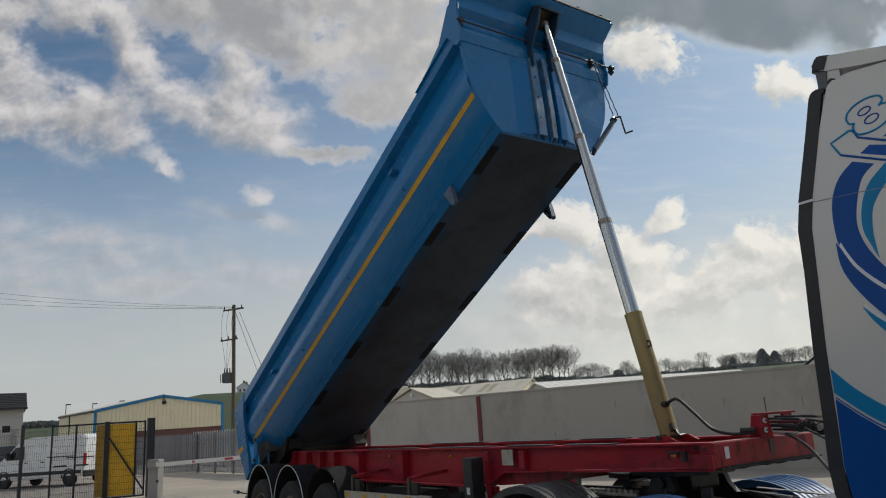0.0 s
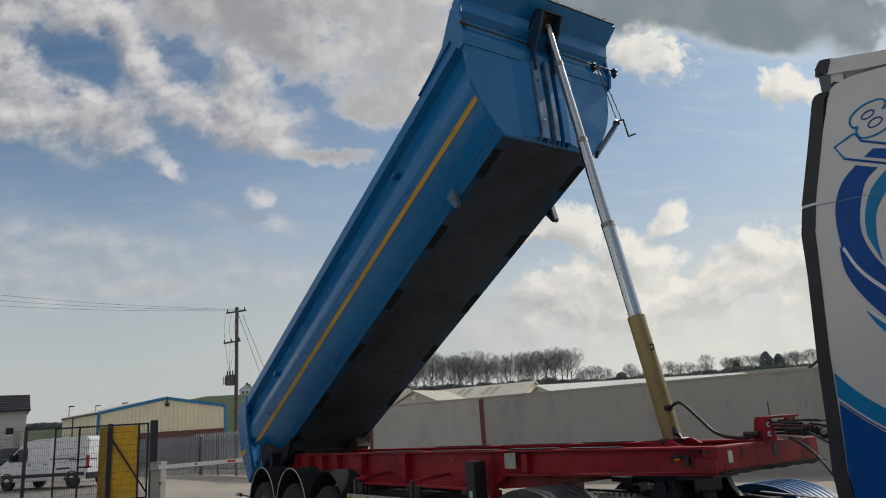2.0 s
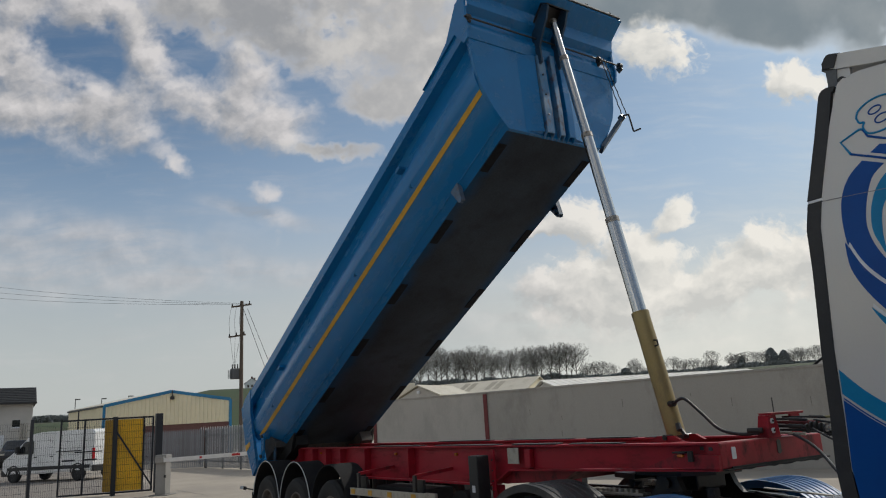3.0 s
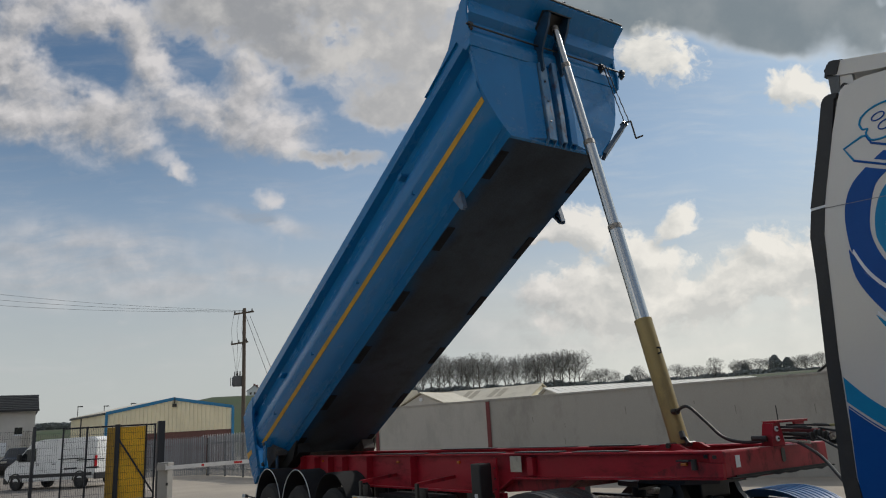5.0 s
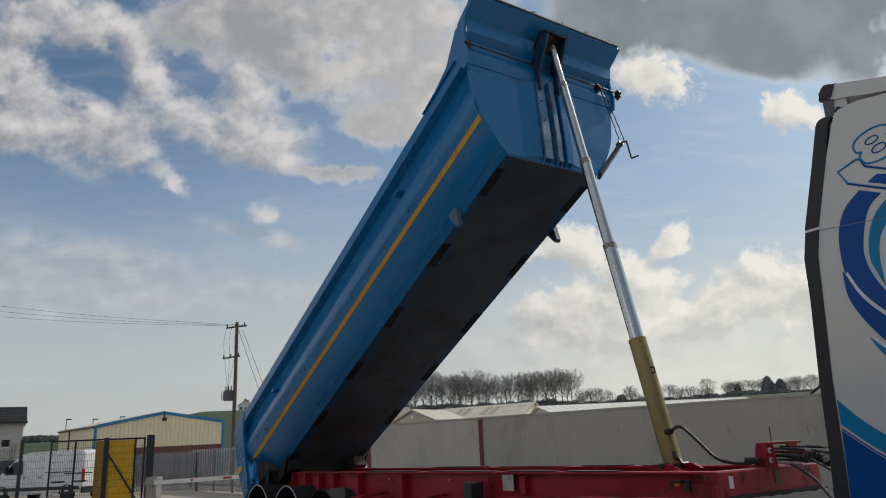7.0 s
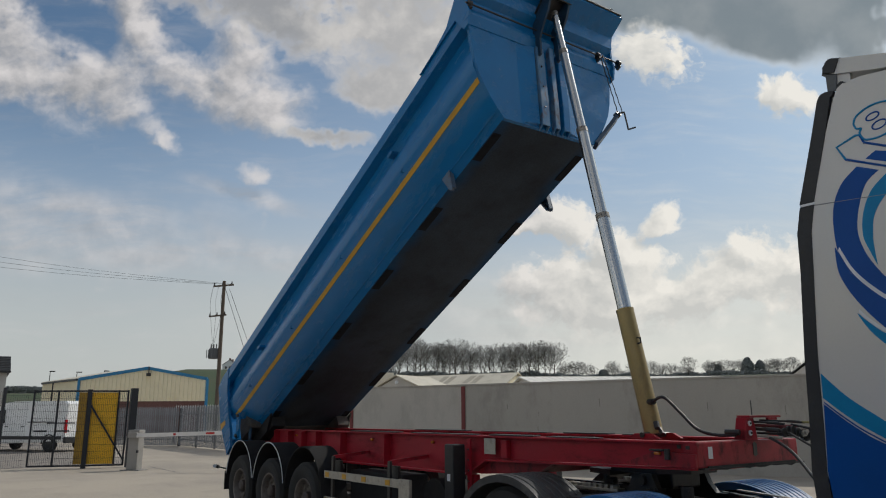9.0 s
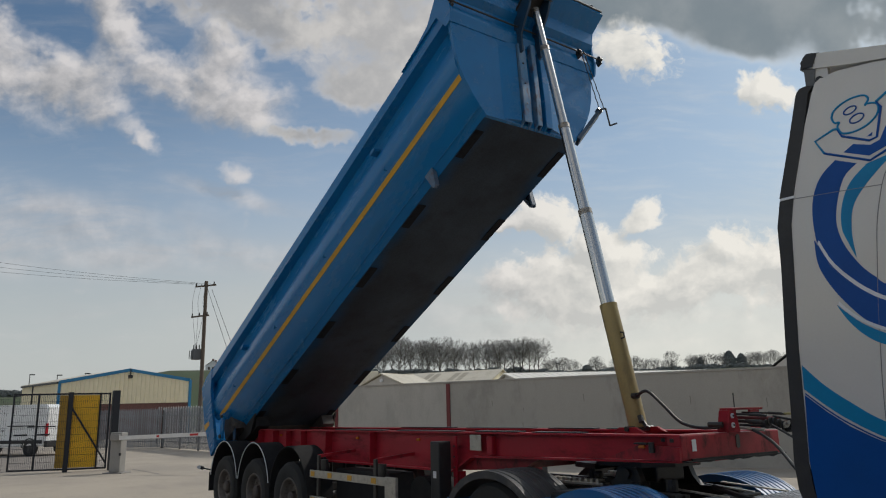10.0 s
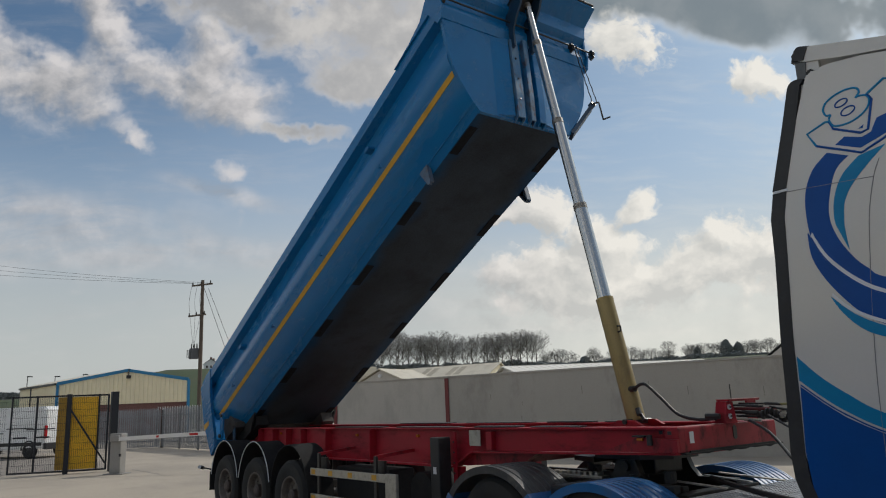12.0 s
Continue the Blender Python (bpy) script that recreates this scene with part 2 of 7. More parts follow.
STEEL = surface("galvanised_steel", (0.47, 0.445, 0.395), 0.42, 0.7, scale=5, grain_amount=0.12, bump=0.03, dirt=(0.2, 0.18, 0.15), dirt_amount=0.4)
CHROME = surface("ram_chrome", (0.50, 0.50, 0.49), 0.23, 1.0, scale=2, grain_amount=0.05, bump=0.0, dirt=(0.3, 0.28, 0.25), dirt_amount=0.3, streak=(1, 1, 0.15))
GOLD = surface("ram_gold_paint", (0.33, 0.245, 0.095), 0.38, 0.25, scale=2, grain_amount=0.08, bump=0.02, dirt=(0.14, 0.11, 0.06), dirt_amount=0.5, streak=(1, 1, 0.3))
RIM = surface("wheel_rim_steel", (0.20, 0.175, 0.155), 0.55, 0.4, scale=6, grain_amount=0.15, bump=0.05, dirt=(0.12, 0.1, 0.08), dirt_amount=0.7)
FENDER = surface("fender_blue", (0.011, 0.128, 0.35), 0.30, scale=2, grain_amount=0.06, bump=0.02, dirt=(0.06, 0.09, 0.13), dirt_amount=0.35, coat=0.8)
MUDGUARD = surface("scuffed_grey_plastic", (0.040, 0.040, 0.042), 0.5, second=(0.024, 0.024, 0.025), scale=4, grain_amount=0.15, bump=0.04, dirt=(0.13, 0.125, 0.115), dirt_amount=0.65)
WHITE = surface("cab_white_paint", (0.58, 0.565, 0.53), 0.3, second=(0.54, 0.525, 0.495), scale=1.0, grain_amount=0.02, bump=0.0, coat=0.4)
NAVY = surface("decal_navy", (0.003, 0.068, 0.29), 0.32, scale=2, grain_amount=0.03, bump=0.0, gloss=0.22)
TEAL = surface("decal_teal", (0.006, 0.21, 0.43), 0.32, scale=2, grain_amount=0.03, bump=0.0, gloss=0.22)
AIR_YELLOW = surface("yellow_air_line", (0.30, 0.27, 0.10), 0.45, scale=4, grain_amount=0.1, bump=0.0, dirt=(0.10, 0.09, 0.05), dirt_amount=0.5)
PALE = surface("decal_pale", (0.70, 0.72, 0.74), 0.35, scale=2, grain_amount=0.03, bump=0.0)
VAN_WHITE = surface("van_white", (0.80, 0.80, 0.79), 0.35, scale=1, grain_amount=0.02, bump=0.0, coat=0.3)
CONCRETE = surface("wall_concrete", (0.385, 0.362, 0.322), 0.9, second=(0.34, 0.32, 0.287), scale=0.5, grain=30, grain_amount=0.06, bump=0.05,
                   dirt=(0.20, 0.187, 0.165), dirt_amount=0.4, streak=(1, 1, 0.45))
CONCRETE_PALE = surface("pale_wall_concrete", (0.465, 0.437, 0.392), 0.9, second=(0.42, 0.395, 0.352), scale=0.5, grain=30, grain_amount=0.06, bump=0.05,
                        dirt=(0.25, 0.233, 0.205), dirt_amount=0.3, streak=(1, 1, 0.45))
CHIP = surface("dark_chips", (0.24, 0.225, 0.20), 0.95, scale=4, grain_amount=0.2, bump=0.05)
CREAM = surface("cream_cladding", (0.86, 0.78, 0.56), 0.5, second=(0.82, 0.74, 0.53), scale=0.6, grain_amount=0.04, bump=0.0, dirt=(0.5, 0.45, 0.33), dirt_amount=0.12)
TRIM_BLUE = surface("blue_trim", (0.02, 0.20, 0.40), 0.45, scale=2, grain_amount=0.05, bump=0.0)
BRICK = surface("brown_brick", (0.17, 0.085, 0.075), 0.9, scale=3, grain=14, grain_amount=0.35, bump=0.1)
RENDER_GREY = surface("grey_render", (0.54, 0.515, 0.47), 0.9, scale=0.8, grain_amount=0.08, bump=0.05)
SLATE = surface("dark_roof_tiles", (0.045, 0.047, 0.05), 0.7, scale=2, grain=12, grain_amount=0.25, bump=0.1)
ROOF_CREAM = surface("pale_roof_sheet", (0.60, 0.55, 0.44), 0.5, second=(0.52, 0.47, 0.38), scale=0.4, grain_amount=0.04, bump=0.0, dirt=(0.4, 0.36, 0.28), dirt_amount=0.4)
ROOF_WHITE = surface("white_roof_sheet", (0.80, 0.765, 0.68), 0.55, scale=0.4, grain_amount=0.04, bump=0.0, dirt=(0.6, 0.59, 0.54), dirt_amount=0.3)
FENCE_BLACK = surface("black_fence_paint", (0.007, 0.009, 0.015), 0.5, scale=4, grain_amount=0.1, bump=0.02)
# darker copy of the yellow sheet, with the gate post's shadow in its colour
PANEL_SHADED = surface("shaded_yellow_sheet", (0.36, 0.21, 0.02), 0.6, scale=1.5, grain_amount=0.1, bump=0.0, dirt=(0.20, 0.12, 0.02), dirt_amount=0.5)
PANEL_YELLOW = surface("yellow_sheet", (0.92, 0.51, 0.02), 0.5, scale=1.5, grain_amount=0.05, bump=0.0, dirt=(0.62, 0.40, 0.03), dirt_amount=0.35)
GALV = surface("galvanised_dull", (0.26, 0.272, 0.29), 0.55, 0.2, scale=6, grain_amount=0.15, bump=0.02, random=0.5)
MACHINE_GREY = surface("barrier_grey", (0.27, 0.258, 0.24), 0.55, scale=2, grain_amount=0.06, bump=0.02, dirt=(0.2, 0.19, 0.17), dirt_amount=0.4)
BOOM_WHITE = surface("boom_white", (0.72, 0.70, 0.68), 0.45, scale=2, grain_amount=0.04, bump=0.0)
SIGN_RED = surface("sign_red", (0.5, 0.02, 0.02), 0.45, scale=2, grain_amount=0.04, bump=0.0)
POLE_WOOD = surface("pole_wood", (0.115, 0.09, 0.07), 0.9, second=(0.075, 0.06, 0.045), scale=2, grain=30, grain_amount=0.3, bump=0.15, streak=(3, 3, 0.3))
BARK = surface("bark", (0.15, 0.135, 0.12), 0.95, scale=0.8, grain=8, grain_amount=0.25, bump=0.1)
# twig colour is lightened: distance haze painted into the far crowns
TWIG_HAZED = surface("hazed_bare_twigs", (0.31, 0.30, 0.285), 0.95, scale=0.3, grain=4, grain_amount=0.2, bump=0.0)
# evergreen needles carry the far haze as a pale blue-grey base colour
CONIFER_HAZED = surface("hazed_conifer", (0.20, 0.225, 0.225), 0.9, scale=0.5, grain=5, grain_amount=0.3, bump=0.0)
# hedge grey includes painted haze; the foliage itself would be darker
HEDGE_HAZED = surface("hazed_hedge", (0.28, 0.30, 0.30), 0.95, scale=0.3, grain=3, grain_amount=0.3, bump=0.0)
TARP = surface("blue_tarpaulin", (0.03, 0.07, 0.20), 0.45, scale=2, grain_amount=0.08, bump=0.05)
RUST_RED = surface("oxide_red_steel", (0.16, 0.028, 0.028), 0.6, scale=2, grain_amount=0.1, bump=0.03)
COLLAR = surface("grimy_collar", (0.30, 0.275, 0.24), 0.4, 0.7, scale=14, grain_amount=0.2, bump=0.05, dirt=(0.09, 0.06, 0.045), dirt_amount=0.8)
AMBER = surface("amber_lens", (0.45, 0.12, 0.01), 0.2, scale=3, grain_amount=0.02, bump=0.0)
LENS_RED = surface("red_lens", (0.40, 0.012, 0.018), 0.2, scale=3, grain_amount=0.02, bump=0.0)
DARK_GLASS = surface("dark_glass", (0.012, 0.014, 0.016), 0.08, scale=1, grain_amount=0.0, bump=0.0)
CAR_BLACK = surface("car_black_paint", (0.012, 0.013, 0.016), 0.25, scale=1, grain_amount=0.0, bump=0.0, coat=0.5)
TRANSFORMER = surface("weathered_grey_steel", (0.12, 0.125, 0.13), 0.6, 0.3, scale=3, grain_amount=0.1, bump=0.02)
CHEQUER = surface("chequer_plate", (0.40, 0.415, 0.44), 0.36, 0.25, scale=4, grain=70, grain_amount=0.2, bump=0.3, dirt=(0.14, 0.13, 0.12), dirt_amount=0.6)


def underside_material():
    """Grimed floor plate: blue paint still showing towards the long edges, worn away unevenly."""
    m = surface("underside_grime", (0.038, 0.053, 0.072), 0.6, second=(0.021, 0.027, 0.035), blotch=0.9, scale=0.7, grain=40, grain_amount=0.2, bump=0.1,
                dirt=(0.029, 0.031, 0.037), dirt_amount=0.5, gloss=0.15)
    g = Graph(m.node_tree)
    b = next(n for n in m.node_tree.nodes if n.type == "BSDF_PRINCIPLED")
    at = g.node("ShaderNodeTexCoord").outputs["Object"]
    y = g.math("ABSOLUTE", g.node("ShaderNodeSeparateXYZ", {0: at}).outputs[1])
    ragged = g.math("MULTIPLY", g.math("SUBTRACT", g.noise(at, 1.6, 7.0, 0.62), 0.5), 0.5)
    edge = g.math("MULTIPLY", g.ramp(g.math("ADD", y, ragged), 0.52, 0.84), 0.85)
    g.put(b.inputs["Base Color"], g.mix(edge, b.inputs["Base Color"].links[0].from_socket, (0.008, 0.060, 0.14)))
    return m


FLOOR_DARK = underside_material()


def ground_material():
    m = bpy.data.materials.new("yard_and_fields")
    m.use_nodes = True
    m.node_tree.nodes.clear()
    g = Graph(m.node_tree)
    at = g.node("ShaderNodeTexCoord").outputs["Object"]
    far = g.ramp(g.vec("DISTANCE", at, (-10, 0, 0)), 66, 74)
    big, mid, small = g.noise(at, 0.22, 6.0, 0.62), g.noise(at, 1.7, 6.0, 0.65), g.noise(at, 45, 3.0, 0.6)
    slab = g.mix(g.ramp(big, 0.36, 0.66), (0.415, 0.355, 0.282), (0.325, 0.282, 0.23))
    slab = g.mix(g.math("MULTIPLY", g.ramp(mid, 0.52, 0.72), 0.22), slab, (0.17, 0.16, 0.145))
    slab = g.mix(0.14, slab, g.mix(g.ramp(small, 0.35, 0.65), (0.12, 0.11, 0.10), (0.5, 0.47, 0.42)))
    field = g.mix(g.ramp(g.noise(at, 0.02, 5.0, 0.6), 0.4, 0.62), (0.035, 0.060, 0.018), (0.060, 0.062, 0.028))
    field = g.mix(g.math("MULTIPLY", g.ramp(g.noise(at, 0.35, 5.0, 0.6), 0.45, 0.7), 0.4), field, (0.03, 0.04, 0.016))
    tarmac = g.mix(g.ramp(mid, 0.4, 0.65), (0.235, 0.205, 0.175), (0.16, 0.142, 0.125))
    tarmac = g.mix(0.2, tarmac, g.mix(g.ramp(small, 0.35, 0.65), (0.08, 0.075, 0.07), (0.34, 0.31, 0.28)))
    edge = g.math("ADD", g.node("ShaderNodeSeparateXYZ", {0: at}).outputs[0], g.math("MULTIPLY", g.math("SUBTRACT", mid, 0.5), 0.6))
    side = g.node("ShaderNodeSeparateXYZ", {0: at}).outputs[1]
    slab = g.mix(g.math("MULTIPLY", g.ramp(edge, -13.2, -13.6), g.ramp(side, 0.8, -0.4)), slab, tarmac)
    col = g.mix(far, slab, field)
    b = g.node("ShaderNodeBsdfPrincipled", {"Base Color": col, "Roughness": 0.92})
    n = g.node("ShaderNodeBump", {"Strength": 0.25, "Distance": 0.01, "Height": g.math("ADD", small, mid)})
    m.node_tree.links.new(n.outputs[0], b.inputs["Normal"])
    g.node("ShaderNodeOutputMaterial", {0: b.outputs[0]})
    return m


# ---------------- mesh helpers ----------------
def mesh_of(name, bm, material, smooth=False):
    bmesh.ops.recalc_face_normals(bm, faces=bm.faces)
    me = bpy.data.meshes.new(name)
    bm.to_mesh(me)
    bm.free()
    me.materials.append(material)
    if smooth:
        me.shade_smooth()
        me.set_sharp_from_angle(angle=radians(35))
    return me


def part(name, bm, material, parent, label="", smooth=False):
    """Links a bmesh as one mesh object under a thing or a part."""
    ob = new(name, mesh_of(name, bm, material, smooth))
    ob.parent = parent
    return tagged(ob, label)


def share(name, mesh, parent, m=None):
    ob = new(name, mesh)
    ob.parent = parent
    if m is not None:
        ob.matrix_basis = m
    return ob


def thing(name, label, category, at=None, group="", kind=""):
    ob = new(name)
    if at is not None:
        ob.matrix_world = at
    return tagged(ob, label, category, group, kind)


def box(bm, lo, hi, bevel=0.0, m=None):
    """A box between two corners, with softened edges."""
    lo, hi = Vector(lo), Vector(hi)
    got = bmesh.ops.create_cube(bm, size=1.0, matrix=Matrix.Translation((lo + hi) / 2) @ Matrix.Diagonal((*(hi - lo), 1)))
    verts = got["verts"]
    if bevel:
        edges = list({e for v in verts for e in v.link_edges})
        out = bmesh.ops.bevel(bm, geom=edges, offset=bevel, segments=2, affect="EDGES", profile=0.6)
        verts = out["verts"]
    if m is not None:
        bmesh.ops.transform(bm, matrix=m, verts=verts)
    return bm


def rod(bm, a, b, r0, r1=None, n=12, caps=True):
    """A round bar from a to b."""
    a, b = Vector(a), Vector(b)
    turn = (b - a).to_track_quat("Z", "Y").to_matrix().to_4x4()
    bmesh.ops.create_cone(bm, cap_ends=caps, segments=n, radius1=r0, radius2=r0 if r1 is None else r1, depth=(b - a).length,
                          matrix=Matrix.Translation((a + b) / 2) @ turn)
    return bm


def bar(bm, a, b, w, h, up=(0, 0, 1)):
    """A square bar from a to b, w wide and h high."""
    a, b = Vector(a), Vector(b)
    x = (b - a).normalized()
    y = Vector(up).cross(x)
    y = y.normalized() if y.length > 1e-4 else Vector((0, 1, 0))
    z = x.cross(y)
    m = Matrix.Translation((a + b) / 2) @ Matrix((x, y, z)).transposed().to_4x4() @ Matrix.Diagonal(((b - a).length, w, h, 1))
    bmesh.ops.create_cube(bm, size=1.0, matrix=m)
    return bm


def prism(bm, outline, depth, place):
    """An outline of (a, b) pushed out by depth; place(a, b, c) gives the point."""
    front = [bm.verts.new(place(a, b, 0.0)) for a, b in outline]
    back = [bm.verts.new(place(a, b, depth)) for a, b in outline]
    bm.faces.new(front)
    bm.faces.new(back[::-1])
    n = len(outline)
    for i in range(n):
        bm.faces.new((front[i], front[(i + 1) % n], back[(i + 1) % n], back[i]))
    return bm


def strip(bm, left, right, depth, place):
    """A band between two lines of as many points, pushed out by depth."""
    rows = [[bm.verts.new(place(*p, c)) for p in line] for line in (left, right) for c in (0.0, depth)]
    a, b, c, d = rows
    for i in range(len(left) - 1):
        for p, q in ((a, c), (b, d), (a, b), (c, d)):
            bm.faces.new((p[i], p[i + 1], q[i + 1], q[i]))
    for i in (0, -1):
        bm.faces.new((a[i], b[i], d[i], c[i]))
    return bm


def sheet(bm, profile, thick, start, end, place):
    """A folded plate: an open profile of (a, b), thickened, drawn out from start to end."""
    pts = [Vector((*p, 0)) for p in profile]
    inner = []
    for i, p in enumerate(pts):
        t = (pts[min(i + 1, len(pts) - 1)] - pts[max(i - 1, 0)]).normalized()
        inner.append(p + Vector((-t.y, t.x, 0)) * thick)
    return strip(bm, [(p.x, p.y) for p in pts], [(p.x, p.y) for p in inner], end - start, lambda a, b, c: place(a, b, start + c))


def lathe(bm, profile, n=32, centre=(0, 0, 0), close=False):
    """Turns (radius, y) points round the y axis."""
    c = Vector(centre)
    rings = []
    for r, y in profile:
        rings.append([bm.verts.new(c + Vector((r * math.cos(2 * math.pi * i / n), y, r * math.sin(2 * math.pi * i / n)))) for i in range(n)])
    for a, b in zip(rings, rings[1:] + (rings[:1] if close else [])):
        for i in range(n):
            bm.faces.new((a[i], a[(i + 1) % n], b[(i + 1) % n], b[i]))
    return bm


def tube(bm, points, r, n=8):
    """A bent pipe or cable along points."""
    pts = [Vector(p) for p in points]
    rings = []
    side = None
    for i, p in enumerate(pts):
        t = (pts[min(i + 1, len(pts) - 1)] - pts[max(i - 1, 0)]).normalized()
        if side is None:
            side = t.orthogonal().normalized()
        side = (side - t * side.dot(t)).normalized()
        up = t.cross(side)
        rings.append([bm.verts.new(p + (side * math.cos(2 * math.pi * k / n) + up * math.sin(2 * math.pi * k / n)) * r) for k in range(n)])
    for a, b in zip(rings, rings[1:]):
        for k in range(n):
            bm.faces.new((a[k], a[(k + 1) % n], b[(k + 1) % n], b[k]))
    bm.faces.new(rings[0][::-1])
    bm.faces.new(rings[-1])
    return bm


def curve(points, steps=8):
    """A smooth line through points."""
    pts = [Vector(p) for p in points]
    out = []
    for i in range(len(pts) - 1):
        p0, p1, p2, p3 = pts[max(i - 1, 0)], pts[i], pts[i + 1], pts[min(i + 2, len(pts) - 1)]
        for k in range(steps):
            t = k / steps
            out.append(0.5 * (2 * p1 + (p2 - p0) * t + (2 * p0 - 5 * p1 + 4 * p2 - p3) * t * t + (3 * p1 - p0 - 3 * p2 + p3) * t ** 3))
    out.append(pts[-1])
    return [tuple(p) for p in out]


def smooth_step(v):
    v = min(1.0, max(0.0, v))
    return v * v * (3 - 2 * v)


def B():
    return bmesh.new()


# ---------------- ground ----------------
def height(x, y):
    r = math.hypot(x - 13, y + 6)
    rise = 0.2 * smooth_step((-x - 2) / 5) + smooth_step((-29.5 - x) / 7) * smooth_step((1 - y) / 3) * (0.55 + 0.5 * smooth_step((-2.8 - y) / 2))
    bearing = math.degrees(math.atan2(y + 6, 13 - x))
    crest = 1 + 0.25 * smooth_step((bearing - 12) / 5) * smooth_step((26 - bearing) / 6) - 0.36 * smooth_step((13 - bearing) / 5) * smooth_step((40 + bearing) / 15)
    hill = 13.0 * crest * smooth_step((r - 100) / 165) + 22.0 * smooth_step((r - 330) / 1500)
    return rise + hill + 1.3 * smooth_step((r - 150) / 100) * noise.noise((x * 0.012, y * 0.012, 0.3))


def build_ground():
    bm = B()
    rings, n = [], 180
    radii = [0.8 * 1.095 ** k for k in range(95)]
    centre = bm.verts.new((0, 0, 0))
    for r in radii:
        rings.append([bm.verts.new((r * math.cos(2 * math.pi * i / n), r * math.sin(2 * math.pi * i / n),
                                    height(r * math.cos(2 * math.pi * i / n), r * math.sin(2 * math.pi * i / n)))) for i in range(n)])
    for i in range(n):
        bm.faces.new((centre, rings[0][i], rings[0][(i + 1) % n]))
    for a, b in zip(rings, rings[1:]):
        for i in range(n):
            bm.faces.new((a[i], b[i], b[(i + 1) % n], a[(i + 1) % n]))
    tagged(new("ground", mesh_of("ground", bm, ground_material(), True)), "pale concrete yard running out to green fields", "ground", kind="structure")


build_ground()


# ---------------- concrete boundary wall ----------------
WALL_A, WALL_B = Vector((-12.4, 7.85, 0.0)), Vector((9.0, 16.6, 0.0))


def along(a, b, s, z=0.0, out=0.0):
    """A point s metres along the line from a to b, at height z, pushed to its right by out."""
    t = (b - a).normalized()
    return a + t * s + Vector((t.y, -t.x, 0)) * out + Vector((0, 0, z))


def build_wall():
    wall = B()
    length = (WALL_B - WALL_A).length
    place = lambda s, z, c: along(WALL_A, WALL_B, s, z, -c)
    prism(wall, [(5.03, -0.1), (length, -0.1), (length, 2.72), (5.03, 2.72)], 0.2, place)
    ob = tagged(new("wall_north", mesh_of("wall_north", wall, CONCRETE)), "grey concrete panel boundary wall with water stains", "wall", kind="structure")
    bay = B()
    prism(bay, [(0, -0.1), (5.01, -0.1), (5.01, 2.72), (0, 2.72)], 0.2, place)
    part("wall_bay", bay, CONCRETE_PALE, ob, "paler concrete bay")
    cap = B()
    prism(cap, [(0, 2.722), (length, 2.722), (length, 2.78), (0, 2.78)], 0.26, lambda s, z, c: along(WALL_A, WALL_B, s, z, 0.03 - c))
    part("coping", cap, CONCRETE, ob)
    post = B()
    for lo, hi in (((-0.075, -0.012, -0.1), (0.075, 0.012, 2.70)), ((-0.012, 0.012, -0.1), (0.012, 0.14, 2.70)), ((-0.075, 0.14, -0.1), (0.075, 0.155, 2.70))):
        box(post, lo, hi)
    mesh = mesh_of("wall_post", post, RUST_RED)
    t = (WALL_B - WALL_A).normalized()
    turn = math.degrees(math.atan2(t.y, t.x))
    rng = random.Random(12)
    for k in range(8):
        crack = B()
        s, z, l = rng.uniform(5.5, 22), rng.uniform(1.3, 2.4), rng.uniform(0.08, 0.3)
        prism(crack, [(s, z), (s + 0.025, z + 0.02), (s + 0.03, z - l), (s + 0.012, z - l * 1.1)], 0.004, lambda a, b, c: along(WALL_A, WALL_B, a, b, 0.004 - c))
        part("chipped_spot", crack, CHIP, ob)
    joint = B()
    prism(joint, [(5.1, 1.715), (length, 1.715), (length, 1.73), (5.1, 1.73)], 0.006, lambda a, b, c: along(WALL_A, WALL_B, a, b, 0.006 - c))
    part("panel_joint", joint, CONCRETE, ob)
    for s in (-0.02, 5.02):
        p = along(WALL_A, WALL_B, s, 0, 0.03)
        share("wall_post", mesh, ob, pose(p.x, p.y, 0, 0, 0, turn))


build_wall()


# ---------------- wheels ----------------
HUB_BROWN = surface("rusty_hub", (0.062, 0.045, 0.039), 0.6, scale=6, grain_amount=0.2, bump=0.05, dirt=(0.04, 0.03, 0.03), dirt_amount=0.6)


def wheel_meshes(radius=0.53, width=0.36):
    """Tyre, rim and hub, turned round y with the outer face at y = 0."""
    R, W = radius, width
    tyre = B()
    prof = [(0.30, 0.035), (0.36, 0.012), (0.43, 0.0), (0.49, 0.012), (R - 0.02, 0.04), (R, 0.06)]
    grooves = (0.11, 0.18, 0.25)
    for gy in grooves:
        prof += [(R, gy - 0.014), (R - 0.014, gy - 0.008), (R - 0.014, gy + 0.008), (R, gy + 0.014)]
    prof += [(R, W - 0.06), (R - 0.02, W - 0.04), (0.43, W), (0.30, W - 0.035)]
    lathe(tyre, prof, 40)
    rim = B()
    lathe(rim, [(0.305, 0.05), (0.295, 0.02), (0.275, 0.03), (0.262, 0.07), (0.25, 0.13), (0.20, 0.165), (0.165, 0.15), (0.10, 0.148)], 36)
    for i in range(10):
        a = 2 * math.pi * i / 10
        rod(rim, (0.215 * math.cos(a), 0.165, 0.215 * math.sin(a)), (0.215 * math.cos(a), 0.13, 0.215 * math.sin(a)), 0.020, 0.014, 6)
    hub = B()
    lathe(hub, [(0.0, 0.03), (0.07, 0.035), (0.10, 0.06), (0.105, 0.16), (0.105, W)], 24)
    return (mesh_of("tyre", tyre, RUBBER, True), mesh_of("rim", rim, RIM, True), mesh_of("hub", hub, HUB_BROWN, True))


